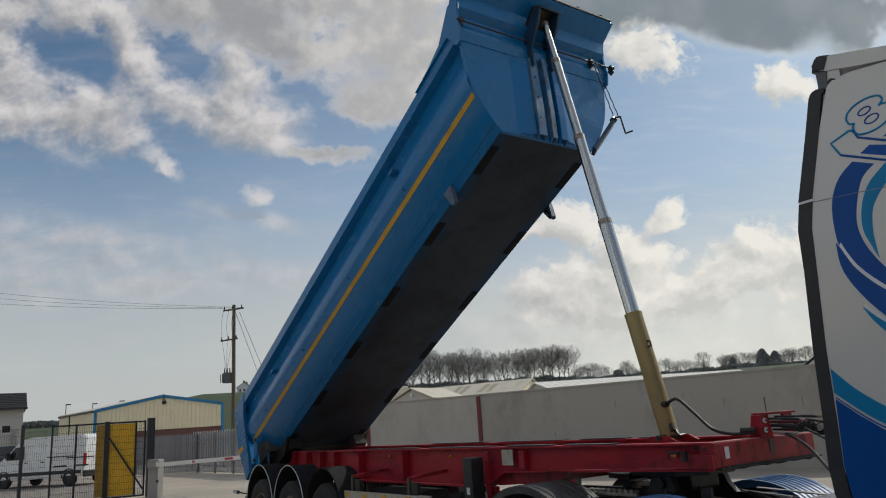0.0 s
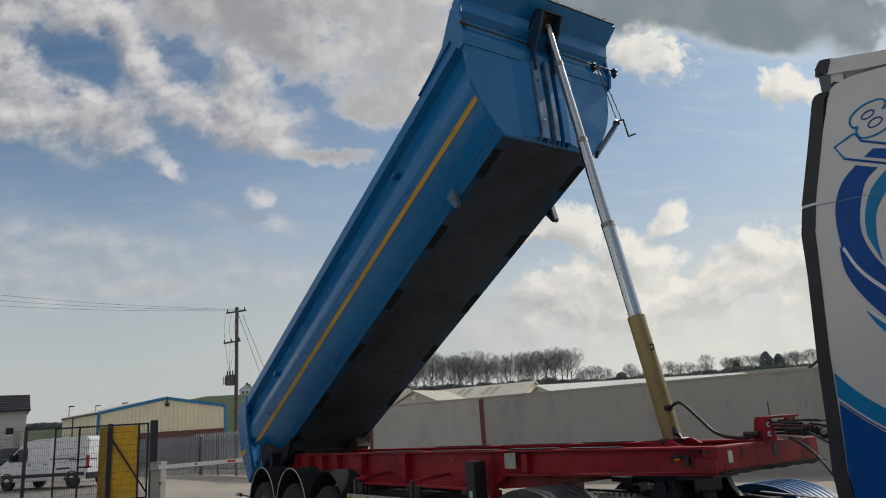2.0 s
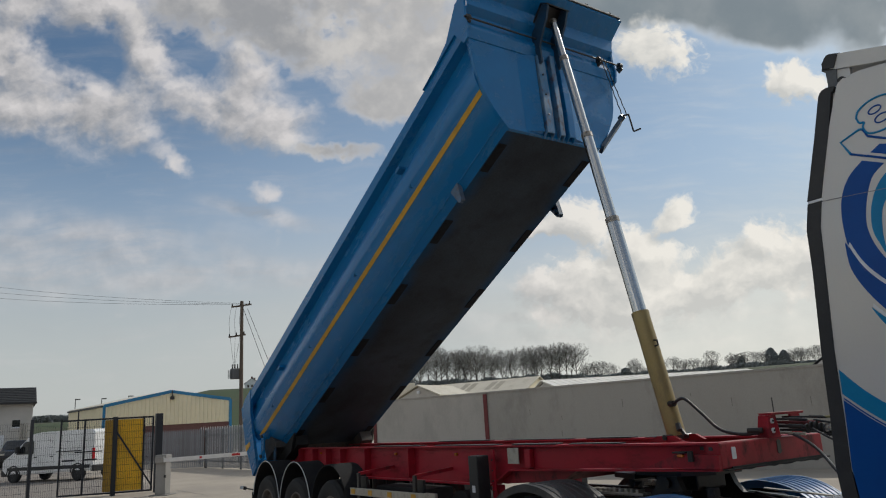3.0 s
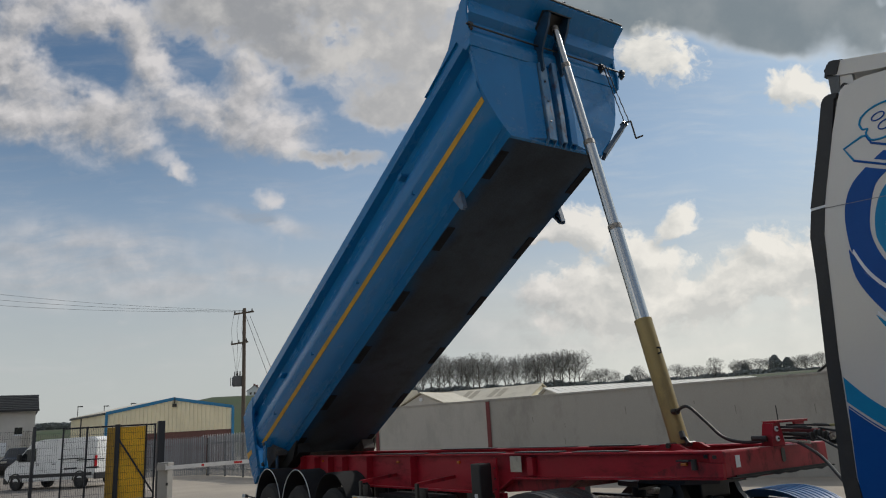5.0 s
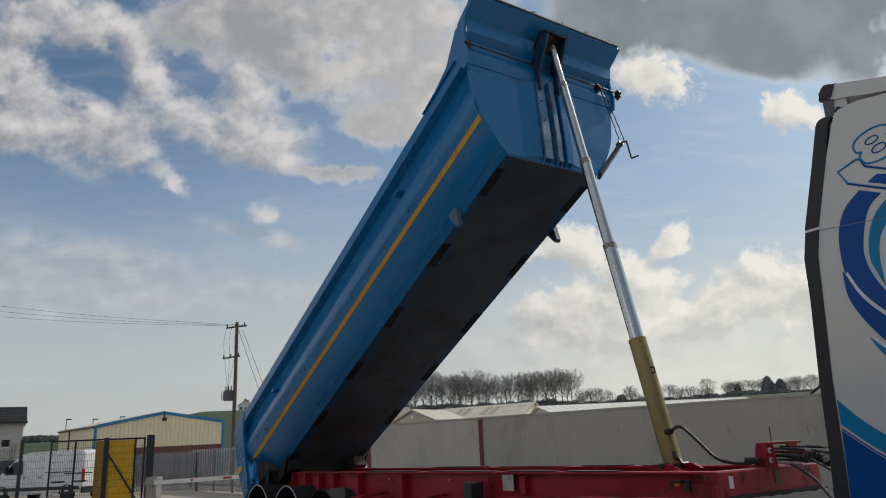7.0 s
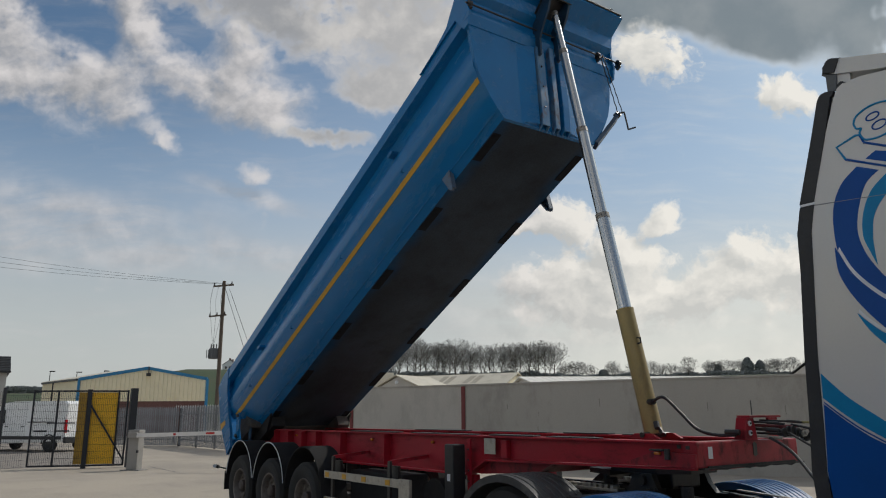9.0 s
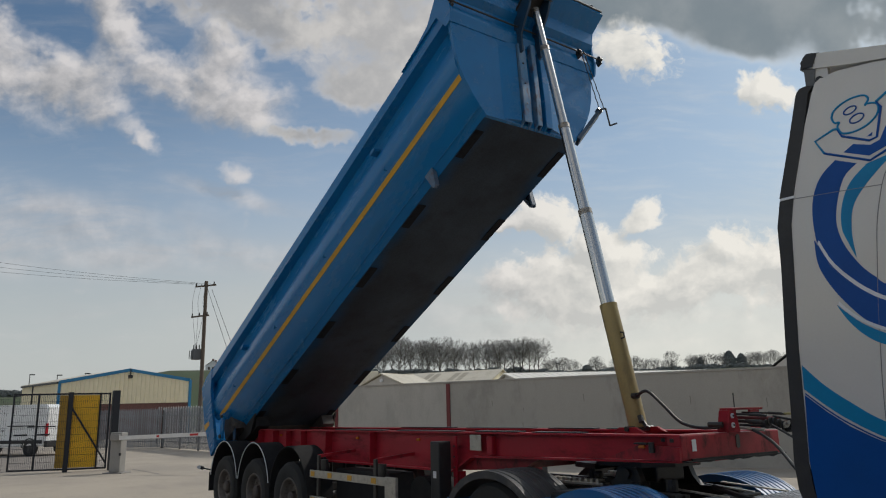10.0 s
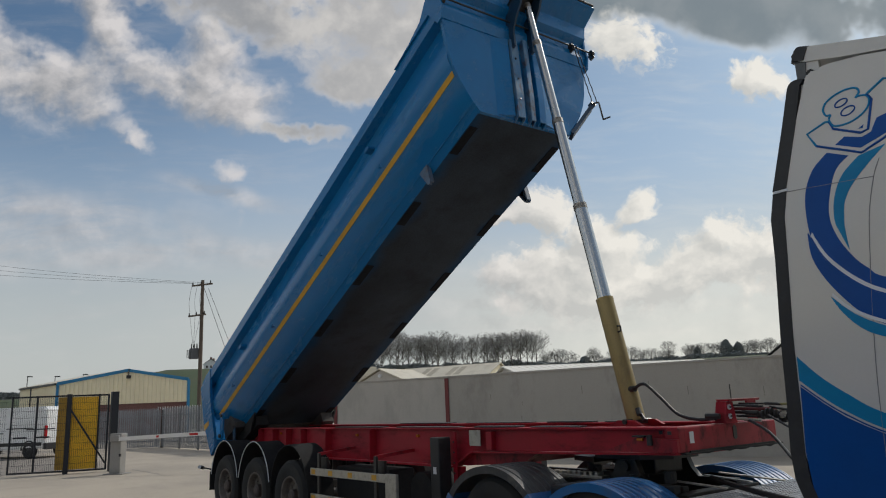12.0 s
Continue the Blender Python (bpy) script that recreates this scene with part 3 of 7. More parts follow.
TYRE, RIM_MESH, HUB = wheel_meshes()
ALLOY = surface("polished_alloy", (0.62, 0.61, 0.59), 0.3, 0.85, scale=6, grain_amount=0.1, bump=0.03, dirt=(0.14, 0.12, 0.10), dirt_amount=0.6)
BRIGHT_RIM = RIM_MESH.copy()
BRIGHT_RIM.materials[0] = ALLOY


def add_wheel(parent, x, z, side=-1, y=1.25, rim=None):
    """A wheel with its outer face at y on the given side."""
    m = pose(x, side * y, z) @ (pose(0, 0, 0) if side < 0 else pose(0, 0, 0, 0, 0, 180))
    hub = share("wheel", HUB, parent, m)
    share("tyre", TYRE, hub)
    share("rim", rim or RIM_MESH, hub)


def arch(bm, cx, cz, a, b, lo, hi, y0, y1, thick=0.02, n=20, extra=()):
    """A curved mudguard plate over a wheel, from angle lo to hi, with flat runs added at its end."""
    line = [(cx + a * math.cos(radians(lo + (hi - lo) * i / n)), cz + b * math.sin(radians(lo + (hi - lo) * i / n))) for i in range(n + 1)]
    line = list(extra) + line
    sheet(bm, line, thick, y0, y1, lambda p, q, c: (p, c, q))
    return line


# ---------------- tipper trailer ----------------
trailer = thing("tipper_trailer", "tri-axle tipper semi-trailer, red chassis, blue steel body raised", "trailer")
TIP = 27.6


def build_chassis():
    for side in (-1, 1):
        web = B()
        y = 0.60 * side
        outline = [(-0.9, 1.12), (-0.5, 1.06), (5.92, 1.06), (6.28, 1.24), (9.12, 1.29), (9.12, 1.485), (-0.9, 1.485)]
        prism(web, outline, 0.016, lambda a, b, c: (a, y - 0.008 + c, b))
        beam = part("side_beam", web, RED, trailer, "faded red welded steel chassis beam")
        top = B()
        box(top, (-0.9, y - 0.075, 1.485), (9.15, y + 0.075, 1.505), 0.004)
        part("top_flange", top, RED, beam)
        low = B()
        path = [(-0.9, 1.115), (-0.5, 1.055), (5.92, 1.055), (6.28, 1.235), (9.12, 1.285)]
        sheet(low, path, -0.018, y - 0.075, y + 0.075, lambda a, b, c: (a, c, b))
        part("bottom_flange", low, RED, beam)
        rib = B()
        box(rib, (-0.008, -0.055, 1.075), (0.008, 0.055, 1.483))
        mesh = mesh_of("stiffener", rib, RED)
        for x in (0.25, 0.85, 1.4, 1.95, 2.8, 4.1):
            share("stiffener", mesh, beam, pose(x, y + side * 0.062, 0))
        rib = B()
        box(rib, (-0.05, -0.03, 1.26), (0.05, 0.03, 1.46), 0.01)
        share("stiffener", mesh_of("stiffener", rib, RED), beam, pose(6.62, y + side * 0.04, 0))
        for a, b, h in ((3.0, 4.35, 0.014), (4.7, 6.05, 0.011), (6.35, 7.1, 0.015), (7.3, 8.0, 0.011)):
            pad = B()
            box(pad, (a, y - 0.06, 1.506), (b, y + 0.06, 1.506 + h), 0.006)
            part("rubbing_strip", pad, GREASE, beam)
    for x, z in ((-0.7, 1.28), (0.6, 1.3), (2.0, 1.3), (3.4, 1.28), (4.8, 1.28), (6.6, 1.37), (7.9, 1.39)):
        cross = B()
        box(cross, (x - 0.05, -0.592, z - 0.07), (x + 0.05, 0.592, z + 0.07), 0.008)
        part("cross_member", cross, RED, trailer)
    front = B()
    box(front, (9.02, -0.675, 1.285), (9.16, 0.93, 1.50), 0.012)
    box(front, (8.3, -0.4, 1.255), (9.1, 0.4, 1.285), 0.004)
    front = part("front_bolster", front, RED_GRIMY, trailer, "greasy red front cross beam")
    lip = B()
    box(lip, (9.05, -0.62, 1.270), (9.18, 1.0, 1.283), 0.005)
    part("rubber_lip", lip, MATT_BLACK, front)
    # bevelled nose plate on the near corner, marker lamps, white tape
    nose = B()
    prism(nose, [(8.35, 1.29), (9.16, 1.288), (9.16, 1.40), (8.75, 1.42)], 0.03, lambda a, b, c: (a, -0.705 + c, b))
    part("corner_plate", nose, RED_GRIMY, front)
    for x, y, z in ((3.6, -0.613, 1.40), (5.15, -0.613, 1.40), (1.0, -0.613, 1.41)):
        mk = B()
        box(mk, (x - 0.028, y - 0.02, z - 0.018), (x + 0.028, y + 0.02, z + 0.018), 0.008)
        part("side_marker", mk, AMBER, trailer, "small amber side marker lamp")
    mk = B()
    box(mk, (8.745, -0.73, 1.385), (8.81, -0.70, 1.413), 0.01)
    part("side_marker", mk, AMBER, trailer, "small amber side marker lamp")
    cl = B()
    box(cl, (8.70, -0.735, 1.42), (8.84, -0.66, 1.435), 0.005)
    rod(cl, (8.885, -0.72, 1.35), (8.885, -0.72, 1.44), 0.026, n=14)
    part("lamp_bracket", cl, BLACK, trailer)
    tape = B()
    box(tape, (9.161, -0.52, 1.36), (9.165, -0.46, 1.46))
    part("reflective_tape", tape, PALE, trailer, "strip of white reflective tape")
    plate = B()
    box(plate, (6.29, -0.685, 1.30), (6.49, -0.676, 1.475), 0.003)
    part("data_plate", plate, STEEL, trailer, "bare metal plate on the chassis side")
    neck = B()
    prism(neck, [(5.95, 1.075), (6.1, 1.062), (7.08, 1.125), (7.36, 1.262), (6.32, 1.243)], 1.16, lambda a, b, c: (a, -0.58 + c, b))
    part("gooseneck_box", neck, RED_GRIMY, trailer, "dirty dark red box under the chassis neck")


def build_gantry():
    bm = B()
    prism(bm, [(0.06, 1.50), (0.26, 1.50), (0.22, 1.70), (0.11, 1.70)], 0.02, lambda y, z, c: (9.14 + c, y, z))
    prism(bm, [(0.48, 1.50), (0.62, 1.50), (0.62, 1.70), (0.46, 1.70)], 0.02, lambda y, z, c: (9.14 + c, y, z))
    box(bm, (9.06, 0.11, 1.701), (9.19, 0.64, 1.718), 0.004)
    prism(bm, [(9.02, 1.50), (9.14, 1.50), (9.14, 1.70), (9.06, 1.70)], 0.016, lambda a, b, c: (a, 0.10 + c, b))
    ob = part("coupling_bracket", bm, RED, trailer, "red bracket carrying the air and hydraulic couplings")
    for z in (1.565, 1.65):
        h = B()
        rod(h, (9.158, 0.145, z), (9.172, 0.145, z), 0.024, n=14)
        part("bolt", h, PALE, ob)
        h = B()
        rod(h, (9.170, 0.145, z), (9.182, 0.145, z), 0.010, n=6)
        part("bolt_head", h, GREASE, ob)
    for y, z, x1, r, m in ((0.22, 1.665, 9.44, 0.020, BLACK), (0.27, 1.60, 9.40, 0.030, GREASE), (0.33, 1.63, 9.50, 0.028, RUST_RED), (0.36, 1.56, 9.46, 0.022, BLACK),
                           (0.42, 1.675, 9.52, 0.018, BLACK), (0.46, 1.60, 9.48, 0.026, BLACK), (0.54, 1.57, 9.46, 0.022, STEEL), (0.30, 1.535, 9.36, 0.02, STEEL)):
        c, r = B(), r * 0.72
        rod(c, (9.10, y, z), (x1 - 0.1, y + 0.02, z - 0.01), r * 0.7)
        rod(c, (x1 - 0.16, y + 0.012, z - 0.007), (x1 - 0.04, y + 0.025, z - 0.015), r, n=12)
        rod(c, (x1 - 0.06, y + 0.025, z - 0.015), (x1, y + 0.03, z - 0.02), r * 0.75, n=10)
        part("coupling", c, m, ob)
    rng = random.Random(21)
    for k in range(7):
        c = B()
        p = Vector((9.50 + rng.uniform(-0.05, 0.12), 0.42 + rng.uniform(-0.1, 0.14), 1.58 + rng.uniform(-0.07, 0.05)))
        q = p + Vector((rng.uniform(0.04, 0.1), rng.uniform(-0.06, 0.06), rng.uniform(-0.06, 0.04)))
        rod(c, p, q, rng.uniform(0.014, 0.022), n=10)
        rod(c, p.lerp(q, 0.35), p.lerp(q, 0.6), 0.027, n=12)
        part("hose_fitting", c, STEEL if k % 3 == 0 else BLACK, ob)
    lip = B()
    rng = random.Random(31)
    pts = [(-0.55 + 1.4 * i / 16, 1.285 - 0.012 - 0.02 * rng.random()) for i in range(17)]
    strip(lip, [(y, 1.30) for y, _ in pts], pts, 0.012, lambda y, z, c: (9.165 + c, y, z))
    part("rubber_lip", lip, MATT_BLACK, trailer, "torn black rubber flap under the front beam")
    slot = B()
    prism(slot, [(0.165, 1.37), (0.195, 1.355), (0.225, 1.37), (0.225, 1.47), (0.195, 1.485), (0.165, 1.47)], 0.006, lambda y, z, c: (9.159 + c, y, z))
    part("cable_slot", slot, GREASE, trailer, "black oval cable opening")
    for x, y in ((8.93, -0.612), (9.07, -0.6795)):
        hole = B()
        box(hole, (x - 0.02, y, 1.44), (x + 0.02, y + 0.006, 1.47), 0.002)
        part("drain_hole", hole, GREASE, trailer)
    top = B()
    box(top, (9.055, 0.105, 1.7185), (9.195, 0.645, 1.724), 0.002)
    part("bracket_top", top, RED_SCRAPED_SUNLIT, ob, "top plate scraped down to pale pinkish metal")
    top = B()
    box(top, (9.03, -0.66, 1.5005), (9.15, 0.05, 1.504), 0.001)
    part("worn_edge", top, RED_SCRAPED_SUNLIT, trailer, "scraped upper face of the front beam, paled by painted sunlight")
    ant = B()
    rod(ant, (9.1, 0.3, 1.715), (9.1, 0.3, 1.86), 0.005, n=6)
    part("wire_clip", ant, BLACK, ob)
    for k, (a, b, c, d) in enumerate((((9.50, 0.45, 1.66), (9.8, 0.40, 1.655), (10.2, 0.25, 1.65), (10.5, 0.1, 1.66)),
                                      ((9.48, 0.24, 1.57), (9.75, 0.2, 1.43), (10.15, 0.1, 1.25), (10.5, 0.0, 1.15)),
                                      ((9.20, 0.36, 1.53), (9.62, 0.0, 1.42), (10.1, -0.45, 1.18), (10.5, -0.6, 1.0)),
                                      ((9.44, 0.36, 1.64), (9.85, 0.36, 1.58), (10.2, 0.35, 1.64), (10.5, 0.3, 1.75)))):
        t = B()
        tube(t, curve((a, b, c, d), 6), 0.011 if k != 2 else 0.014)
        part("air_line", t, AIR_YELLOW if k == 0 else BLACK, ob, "dull yellow air line" if k == 0 else "black air line")
    t = B()
    for i in range(9):
        rod(t, (9.42 + 0.03 * i, 0.26 + 0.02 * i, 1.57 + 0.02 * math.sin(i)), (9.435 + 0.03 * i, 0.26 + 0.02 * i, 1.57 + 0.02 * math.sin(i)), 0.042, n=10)
    part("coiled_hose", t, BLACK, ob)


def build_running_gear():
    for i in range(3):
        x = 1.31 * i
        ax = B()
        rod(ax, (x, -1.1, 0.53), (x, 1.1, 0.53), 0.065)
        for s in (-1, 1):
            box(ax, (x - 0.35, 0.52 * s - 0.05, 0.62), (x + 0.15, 0.52 * s + 0.05, 0.72), 0.01)
            rod(ax, (x - 0.3, 0.52 * s, 0.66), (x - 0.3, 0.52 * s, 0.98), 0.13)
        part("axle", ax, GREASE, trailer)
        for s in (-1, 1):
            add_wheel(trailer, x, 0.53, s)
    for s in (-1, 1):
        y0, y1 = (-1.25, -0.83) if s < 0 else (0.83, 1.25)
        for i in range(3):
            x = 1.31 * i
            g = B()
            lo, hi = (-6, 172) if i == 2 else (12, 168)
            line = arch(g, x, 0.55, 0.66 if i == 2 else 0.64, 0.76 if i < 2 else 0.74, lo, hi, y0, y1, 0.015)
            guard = part("mudguard", g, MATT_BLACK, trailer, "black plastic mudguard", True)
            if i == 2:
                fp = B()
                box(fp, (x + 0.628, y0 + 0.01, 0.40), (x + 0.648, y1 - 0.01, 0.56), 0.006)
                part("front_flap", fp, MATT_BLACK, guard)
            if i < 2:
                e = B()
                yy = y0 - 0.004 if s < 0 else y1 + 0.004
                tube(e, [(p, yy, q + 0.004) for p, q in line], 0.007, 6)
                part("edge_trim", e, PALE, guard, "thin pale edging")
        flap = B()
        box(flap, (-0.72, y0, 0.42), (-0.70, y1, 0.75), 0.004)
        part("mud_flap", flap, BLACK, trailer)
    arm = B()
    rod(arm, (-0.72, -1.2, 0.78), (-0.86, -1.33, 0.82), 0.013)
    rod(arm, (-0.85, -1.32, 0.815), (-0.90, -1.37, 0.835), 0.032, n=14)
    arm = part("outline_marker", arm, BLACK, trailer, "rubber-stalk outline marker lamp")
    lens = B()
    rod(lens, (-0.885, -1.385, 0.835), (-0.855, -1.40, 0.837), 0.033, n=14)
    part("lens", lens, PALE, arm)
    light = B()
    box(light, (-0.90, -1.15, 0.72), (-0.82, -0.65, 0.88), 0.01)
    box(light, (-0.92, -1.05, 0.60), (-0.80, 1.05, 0.70), 0.01)
    part("rear_bumper", light, BLACK, trailer)


def build_side_guard():
    for s in (-1, 1):
        y = 1.20 * s
        g = B()
        for z0, z1 in ((0.875, 0.975), (0.525, 0.625)):
            box(g, (3.28, y - 0.016, z0), (5.30, y + 0.016, z1), 0.006)
        box(g, (5.28, y - 0.022, 0.50), (5.52, y + 0.022, 0.985), 0.01)
        guard = part("side_guard", g, STEEL, trailer, "aluminium side guard with yellow reflectors")
        for z in (0.925, 0.575):
            for x in (3.38, 3.88, 4.42, 5.02):
                r = B()
                box(r, (x - 0.055, y + s * 0.0165, z - 0.033), (x + 0.055, y + s * 0.021, z + 0.033))
                part("reflector", r, YELLOW, guard, "square amber reflector")
        for x in (3.5, 5.02):
            p = B()
            box(p, (x - 0.03, y - s * 0.018 - 0.02, 0.52), (x + 0.03, y - s * 0.018 + 0.02 - 0.006, 1.18), 0.004)
            box(p, (x - 0.09, y - s * 0.10 - 0.02, 0.95), (x + 0.09, y - s * 0.10 + 0.02, 1.12), 0.004)
            part("guard_post", p, GREASE, guard)
            a = B()
            bar(a, (x, y - s * 0.02, 1.17), (x, 0.60 * s, 1.22), 0.055, 0.04)
            part("outrigger", a, RED_GRIMY, trailer)
        leg = B()
        box(leg, (5.78, 0.80 * s - 0.09, 0.36), (5.96, 0.80 * s + 0.09, 1.40), 0.015)
        box(leg, (5.72, 0.80 * s - 0.13, 0.30), (6.02, 0.80 * s + 0.13, 0.345), 0.01)
        box(leg, (5.81, 0.80 * s - 0.06, 0.34), (5.93, 0.80 * s + 0.06, 0.6), 0.006)
        pl = B()
        box(pl, (5.962, 0.62 * s - 0.02, 0.50), (6.05, 0.62 * s + 0.06, 1.05), 0.006)
        box(pl, (5.985, 0.69 * s - 0.012, 0.55), (6.045, 0.69 * s + 0.012, 1.46), 0.004)
        plate_ = part("leg_bracket", pl, RED, trailer, "red bracket beside the landing leg")
        for k in range(7):
            bt = B()
            yy = (0.69 + 0.012) * s
            rod(bt, (6.015, yy, 0.62 + 0.12 * k), (6.015, yy + 0.012 * s, 0.62 + 0.12 * k), 0.011, n=6)
            part("bolt", bt, GREASE, plate_)
        leg = part("landing_leg", leg, BLACK, trailer, "black retractable landing leg")
        if s < 0:
            note = B()
            box(note, (5.84, -0.894, 0.98), (5.90, -0.891, 1.06))
            part("sticker", note, PALE, leg)
        tank = B()
        rod(tank, (5.45, 0.80 * s, 0.74), (5.45, 0.40 * s, 0.74), 0.24, n=28)
        part("air_tank", tank, MATT_BLACK, trailer)
    box_ = B()
    box(box_, (3.4, -0.85, 0.55), (4.8, -0.45, 0.98), 0.02)
    part("tool_locker", box_, MATT_BLACK, trailer)


build_chassis()
build_gantry()
build_running_gear()
build_side_guard()


# ---------------- raised body ----------------
def lean(w):
    """Where the leaning headboard stands over the floor, w up from it."""
    return 8.44 + 0.45 * w


def build_body():
    near = [(-1.08, 1.285), (-1.24, 1.285), (-1.24, 1.13), (-1.12, 1.10), (-1.12, 0.90), (-1.20, 0.73), (-1.19, 0.56), (-1.11, 0.415), (-1.055, 0.325), (-0.97, 0.205), (-0.875, 0.092), (-0.78, 0.0)]
    shell = B()
    start = lambda w: 0.02 + 0.46 * max(0.0, min(1.0, (0.41 - w) / 0.2))
    run = lambda y, w, c: (start(w) + c * (lean(w) - start(w)), y, w)
    sheet(shell, near, 0.012, 0.0, 1.0, run)
    body = part("tipping_body", shell, BODY_BLUE, trailer, "blue steel tipping body with yellow side stripe", True)
    body.matrix_basis = pose(-0.6, 0, 1.30, 0, -TIP, 0)
    far = B()
    sheet(far, [(-y, w) for y, w in near][::-1], 0.012, 0.0, 1.0, run)
    part("side_wall", far, BODY_BLUE, body, "", True)
    fl = B()
    prism(fl, [(-0.05, -0.785), (8.44, -0.785), (8.44, 0.785), (-0.05, 0.785)], 0.03, lambda u, y, c: (u, y, -0.004 + c))
    floor = part("floor_plate", fl, FLOOR_DARK, body, "grimy black underside of the tipper floor")
    for s in (-1, 1):
        for u in (0.9, 2.35, 3.8, 5.2, 6.6, 8.0):
            p = B()
            box(p, (u - 0.24, s * 0.715 - 0.062, -0.014), (u + 0.24, s * 0.715 + 0.062, -0.003), 0.005)
            part("bearing_pad", p, PAD_DARK, floor)
        br = B()
        prism(br, [(7.24, 0.10), (7.42, 0.10), (7.37, -0.14), (7.34, -0.17), (7.30, -0.15)], 0.012, lambda u, w, c: (u, s * 0.885 - 0.006 + c, w))
        prism(br, [(7.385, 0.08), (7.42, 0.08), (7.37, -0.15), (7.345, -0.15)], 0.06, lambda u, w, c: (u, s * 0.85 - 0.0375 + c, w))
        prism(br, [(7.24, 0.08), (7.275, 0.08), (7.325, -0.15), (7.30, -0.15)], 0.06, lambda u, w, c: (u, s * 0.85 - 0.0375 + c, w))
        part("body_guide", br, GUIDE_STEEL, body, "scuffed steel body guide bracket")
        wb = B()
        rod(wb, (0.5, s * 0.876, 0.088), (8.46, s * 0.876, 0.088), 0.006, n=6)
        part("weld_bead", wb, BODY_BLUE, body)
        st = B()
        run2 = lambda y, w, c: (0.20 + c * (lean(w) - 0.21), y, w)
        strip(st, [(s * 1.102, 0.388), (s * 1.116, 0.412), (s * 1.135, 0.442)], [(s * 1.092, 0.392), (s * 1.106, 0.416), (s * 1.125, 0.446)], 1.0, run2)
        part("side_stripe", st, YELLOW, body, "faded yellow conspicuity stripe")
        for u in (1.8, 6.8):
            h = B()
            box(h, (u - 0.06, s * 1.17 - 0.06, 0.885), (u + 0.06, s * 1.17 + 0.06, 0.93), 0.01)
            rod(h, (u, s * 1.15, 0.93), (u, s * 1.23, 0.93), 0.012, n=8)
            part("sheet_hook", h, BODY_BLUE, body)
        for u in (1.2, 3.1, 5.0, 6.9):
            h = B()
            rod(h, (u, s * 1.175, 0.47), (u, s * 1.23, 0.46), 0.009, n=8)
            rod(h, (u, s * 1.23, 0.46), (u + 0.05, s * 1.23, 0.48), 0.009, n=8)
            part("rope_hook", h, BODY_BLUE, body)
        hg = B()
        box(hg, (0.35, s * 0.66 - 0.12, -0.20), (0.95, s * 0.66 + 0.12, -0.006), 0.012)
        prism(hg, [(0.1, 0.0), (1.05, 0.0), (0.75, -0.22), (0.2, -0.22)], 0.03, lambda a, w, c: (a, s * 0.82 - 0.015 + c, w))
        part("hinge_block", hg, MATT_BLACK if s < 0 else DULL_STEEL, body)
    # headboard
    half = [(-0.78, 0.0), (-0.88, 0.10), (-0.98, 0.22), (-1.07, 0.35), (-1.14, 0.48), (-1.19, 0.63), (-1.22, 0.80), (-1.245, 0.96), (-1.285, 1.04), (-1.285, 1.36)]
    ring = half + [(-y, w) for y, w in half[::-1]]
    hb = B()
    prism(hb, ring, 0.05, lambda y, w, c: (lean(w) - 0.01 + c, y, w))
    head = part("headboard", hb, BODY_BLUE, body, "blue leaning headboard plate")
    vz = B()
    fold = [(8.95, 1.02), (9.03, 1.13), (9.05, 1.20), (8.93, 1.29), (9.19, 1.375), (9.26, 1.54), (9.55, 1.625), (9.555, 1.66)]
    sheet(vz, fold, 0.02, -1.27, 1.27, lambda u, w, c: (u, c, w))
    part("visor", vz, BODY_BLUE, head, "folded spill visor along the top")
    for s in (-1, 1):
        ck = B()
        prism(ck, [(8.88, 0.98), (8.97, 0.98), (9.07, 1.12), (9.09, 1.24), (9.165, 1.41), (9.27, 1.55), (9.55, 1.625), (9.52, 1.67), (9.12, 1.60), (8.80, 1.28)], 0.03, lambda u, w, c: (u, s * 1.285 - 0.015 + c, w))
        part("visor_cheek", ck, BODY_BLUE, head)
        up = B()
        prism(up, [(7.9, 1.287), (8.78, 1.287), (9.12, 1.60), (9.02, 1.62), (8.62, 1.36), (8.3, 1.305)], 0.04, lambda u, w, c: (u, s * 1.25 - 0.02 + c, w))
        part("corner_gusset", up, BODY_BLUE, head)
    tb = B()
    tube(tb, [(9.56, -1.27, 1.668), (9.56, 1.27, 1.668)], 0.02, 8)
    part("top_bead", tb, GREASE, head)
    for y in (-0.3, 0.2, 0.65, 1.1):
        k = B()
        tube(k, [(9.56, y, 1.68), (9.56, y, 1.74), (9.56, y + 0.025, 1.76), (9.56, y + 0.05, 1.74)], 0.007, 6)
        part("sheet_hook", k, GREASE, head)
    # upright channels behind the ram and the cowl over its head
    for y, w, hi, m in ((-0.21, 0.12, 1.0, BODY_WORN), (0.02, 0.07, 1.05, BODY_WORN), (0.17, 0.10, 1.0, BODY_BLUE)):
        ch = B()
        prism(ch, [(0, -0.03), (0.08, 0.0), (0.09, 0.30), (0.07, hi), (0, hi)], 0.012, lambda a, b, c: (lean(b) + 0.035 + a, y + c, b))
        prism(ch, [(0, -0.03), (0.08, 0.0), (0.09, 0.30), (0.07, hi), (0, hi)], 0.012, lambda a, b, c: (lean(b) + 0.035 + a, y + w + c, b))
        prism(ch, [(0.07, 0.0), (0.085, 0.0), (0.095, 0.30), (0.075, hi), (0.06, hi)], w, lambda a, b, c: (lean(b) + 0.035 + a, y + 0.006 + c, b))
        part("headboard_channel", ch, m, head, "worn upright channel with rust and scraped paint" if m is BODY_WORN else "")
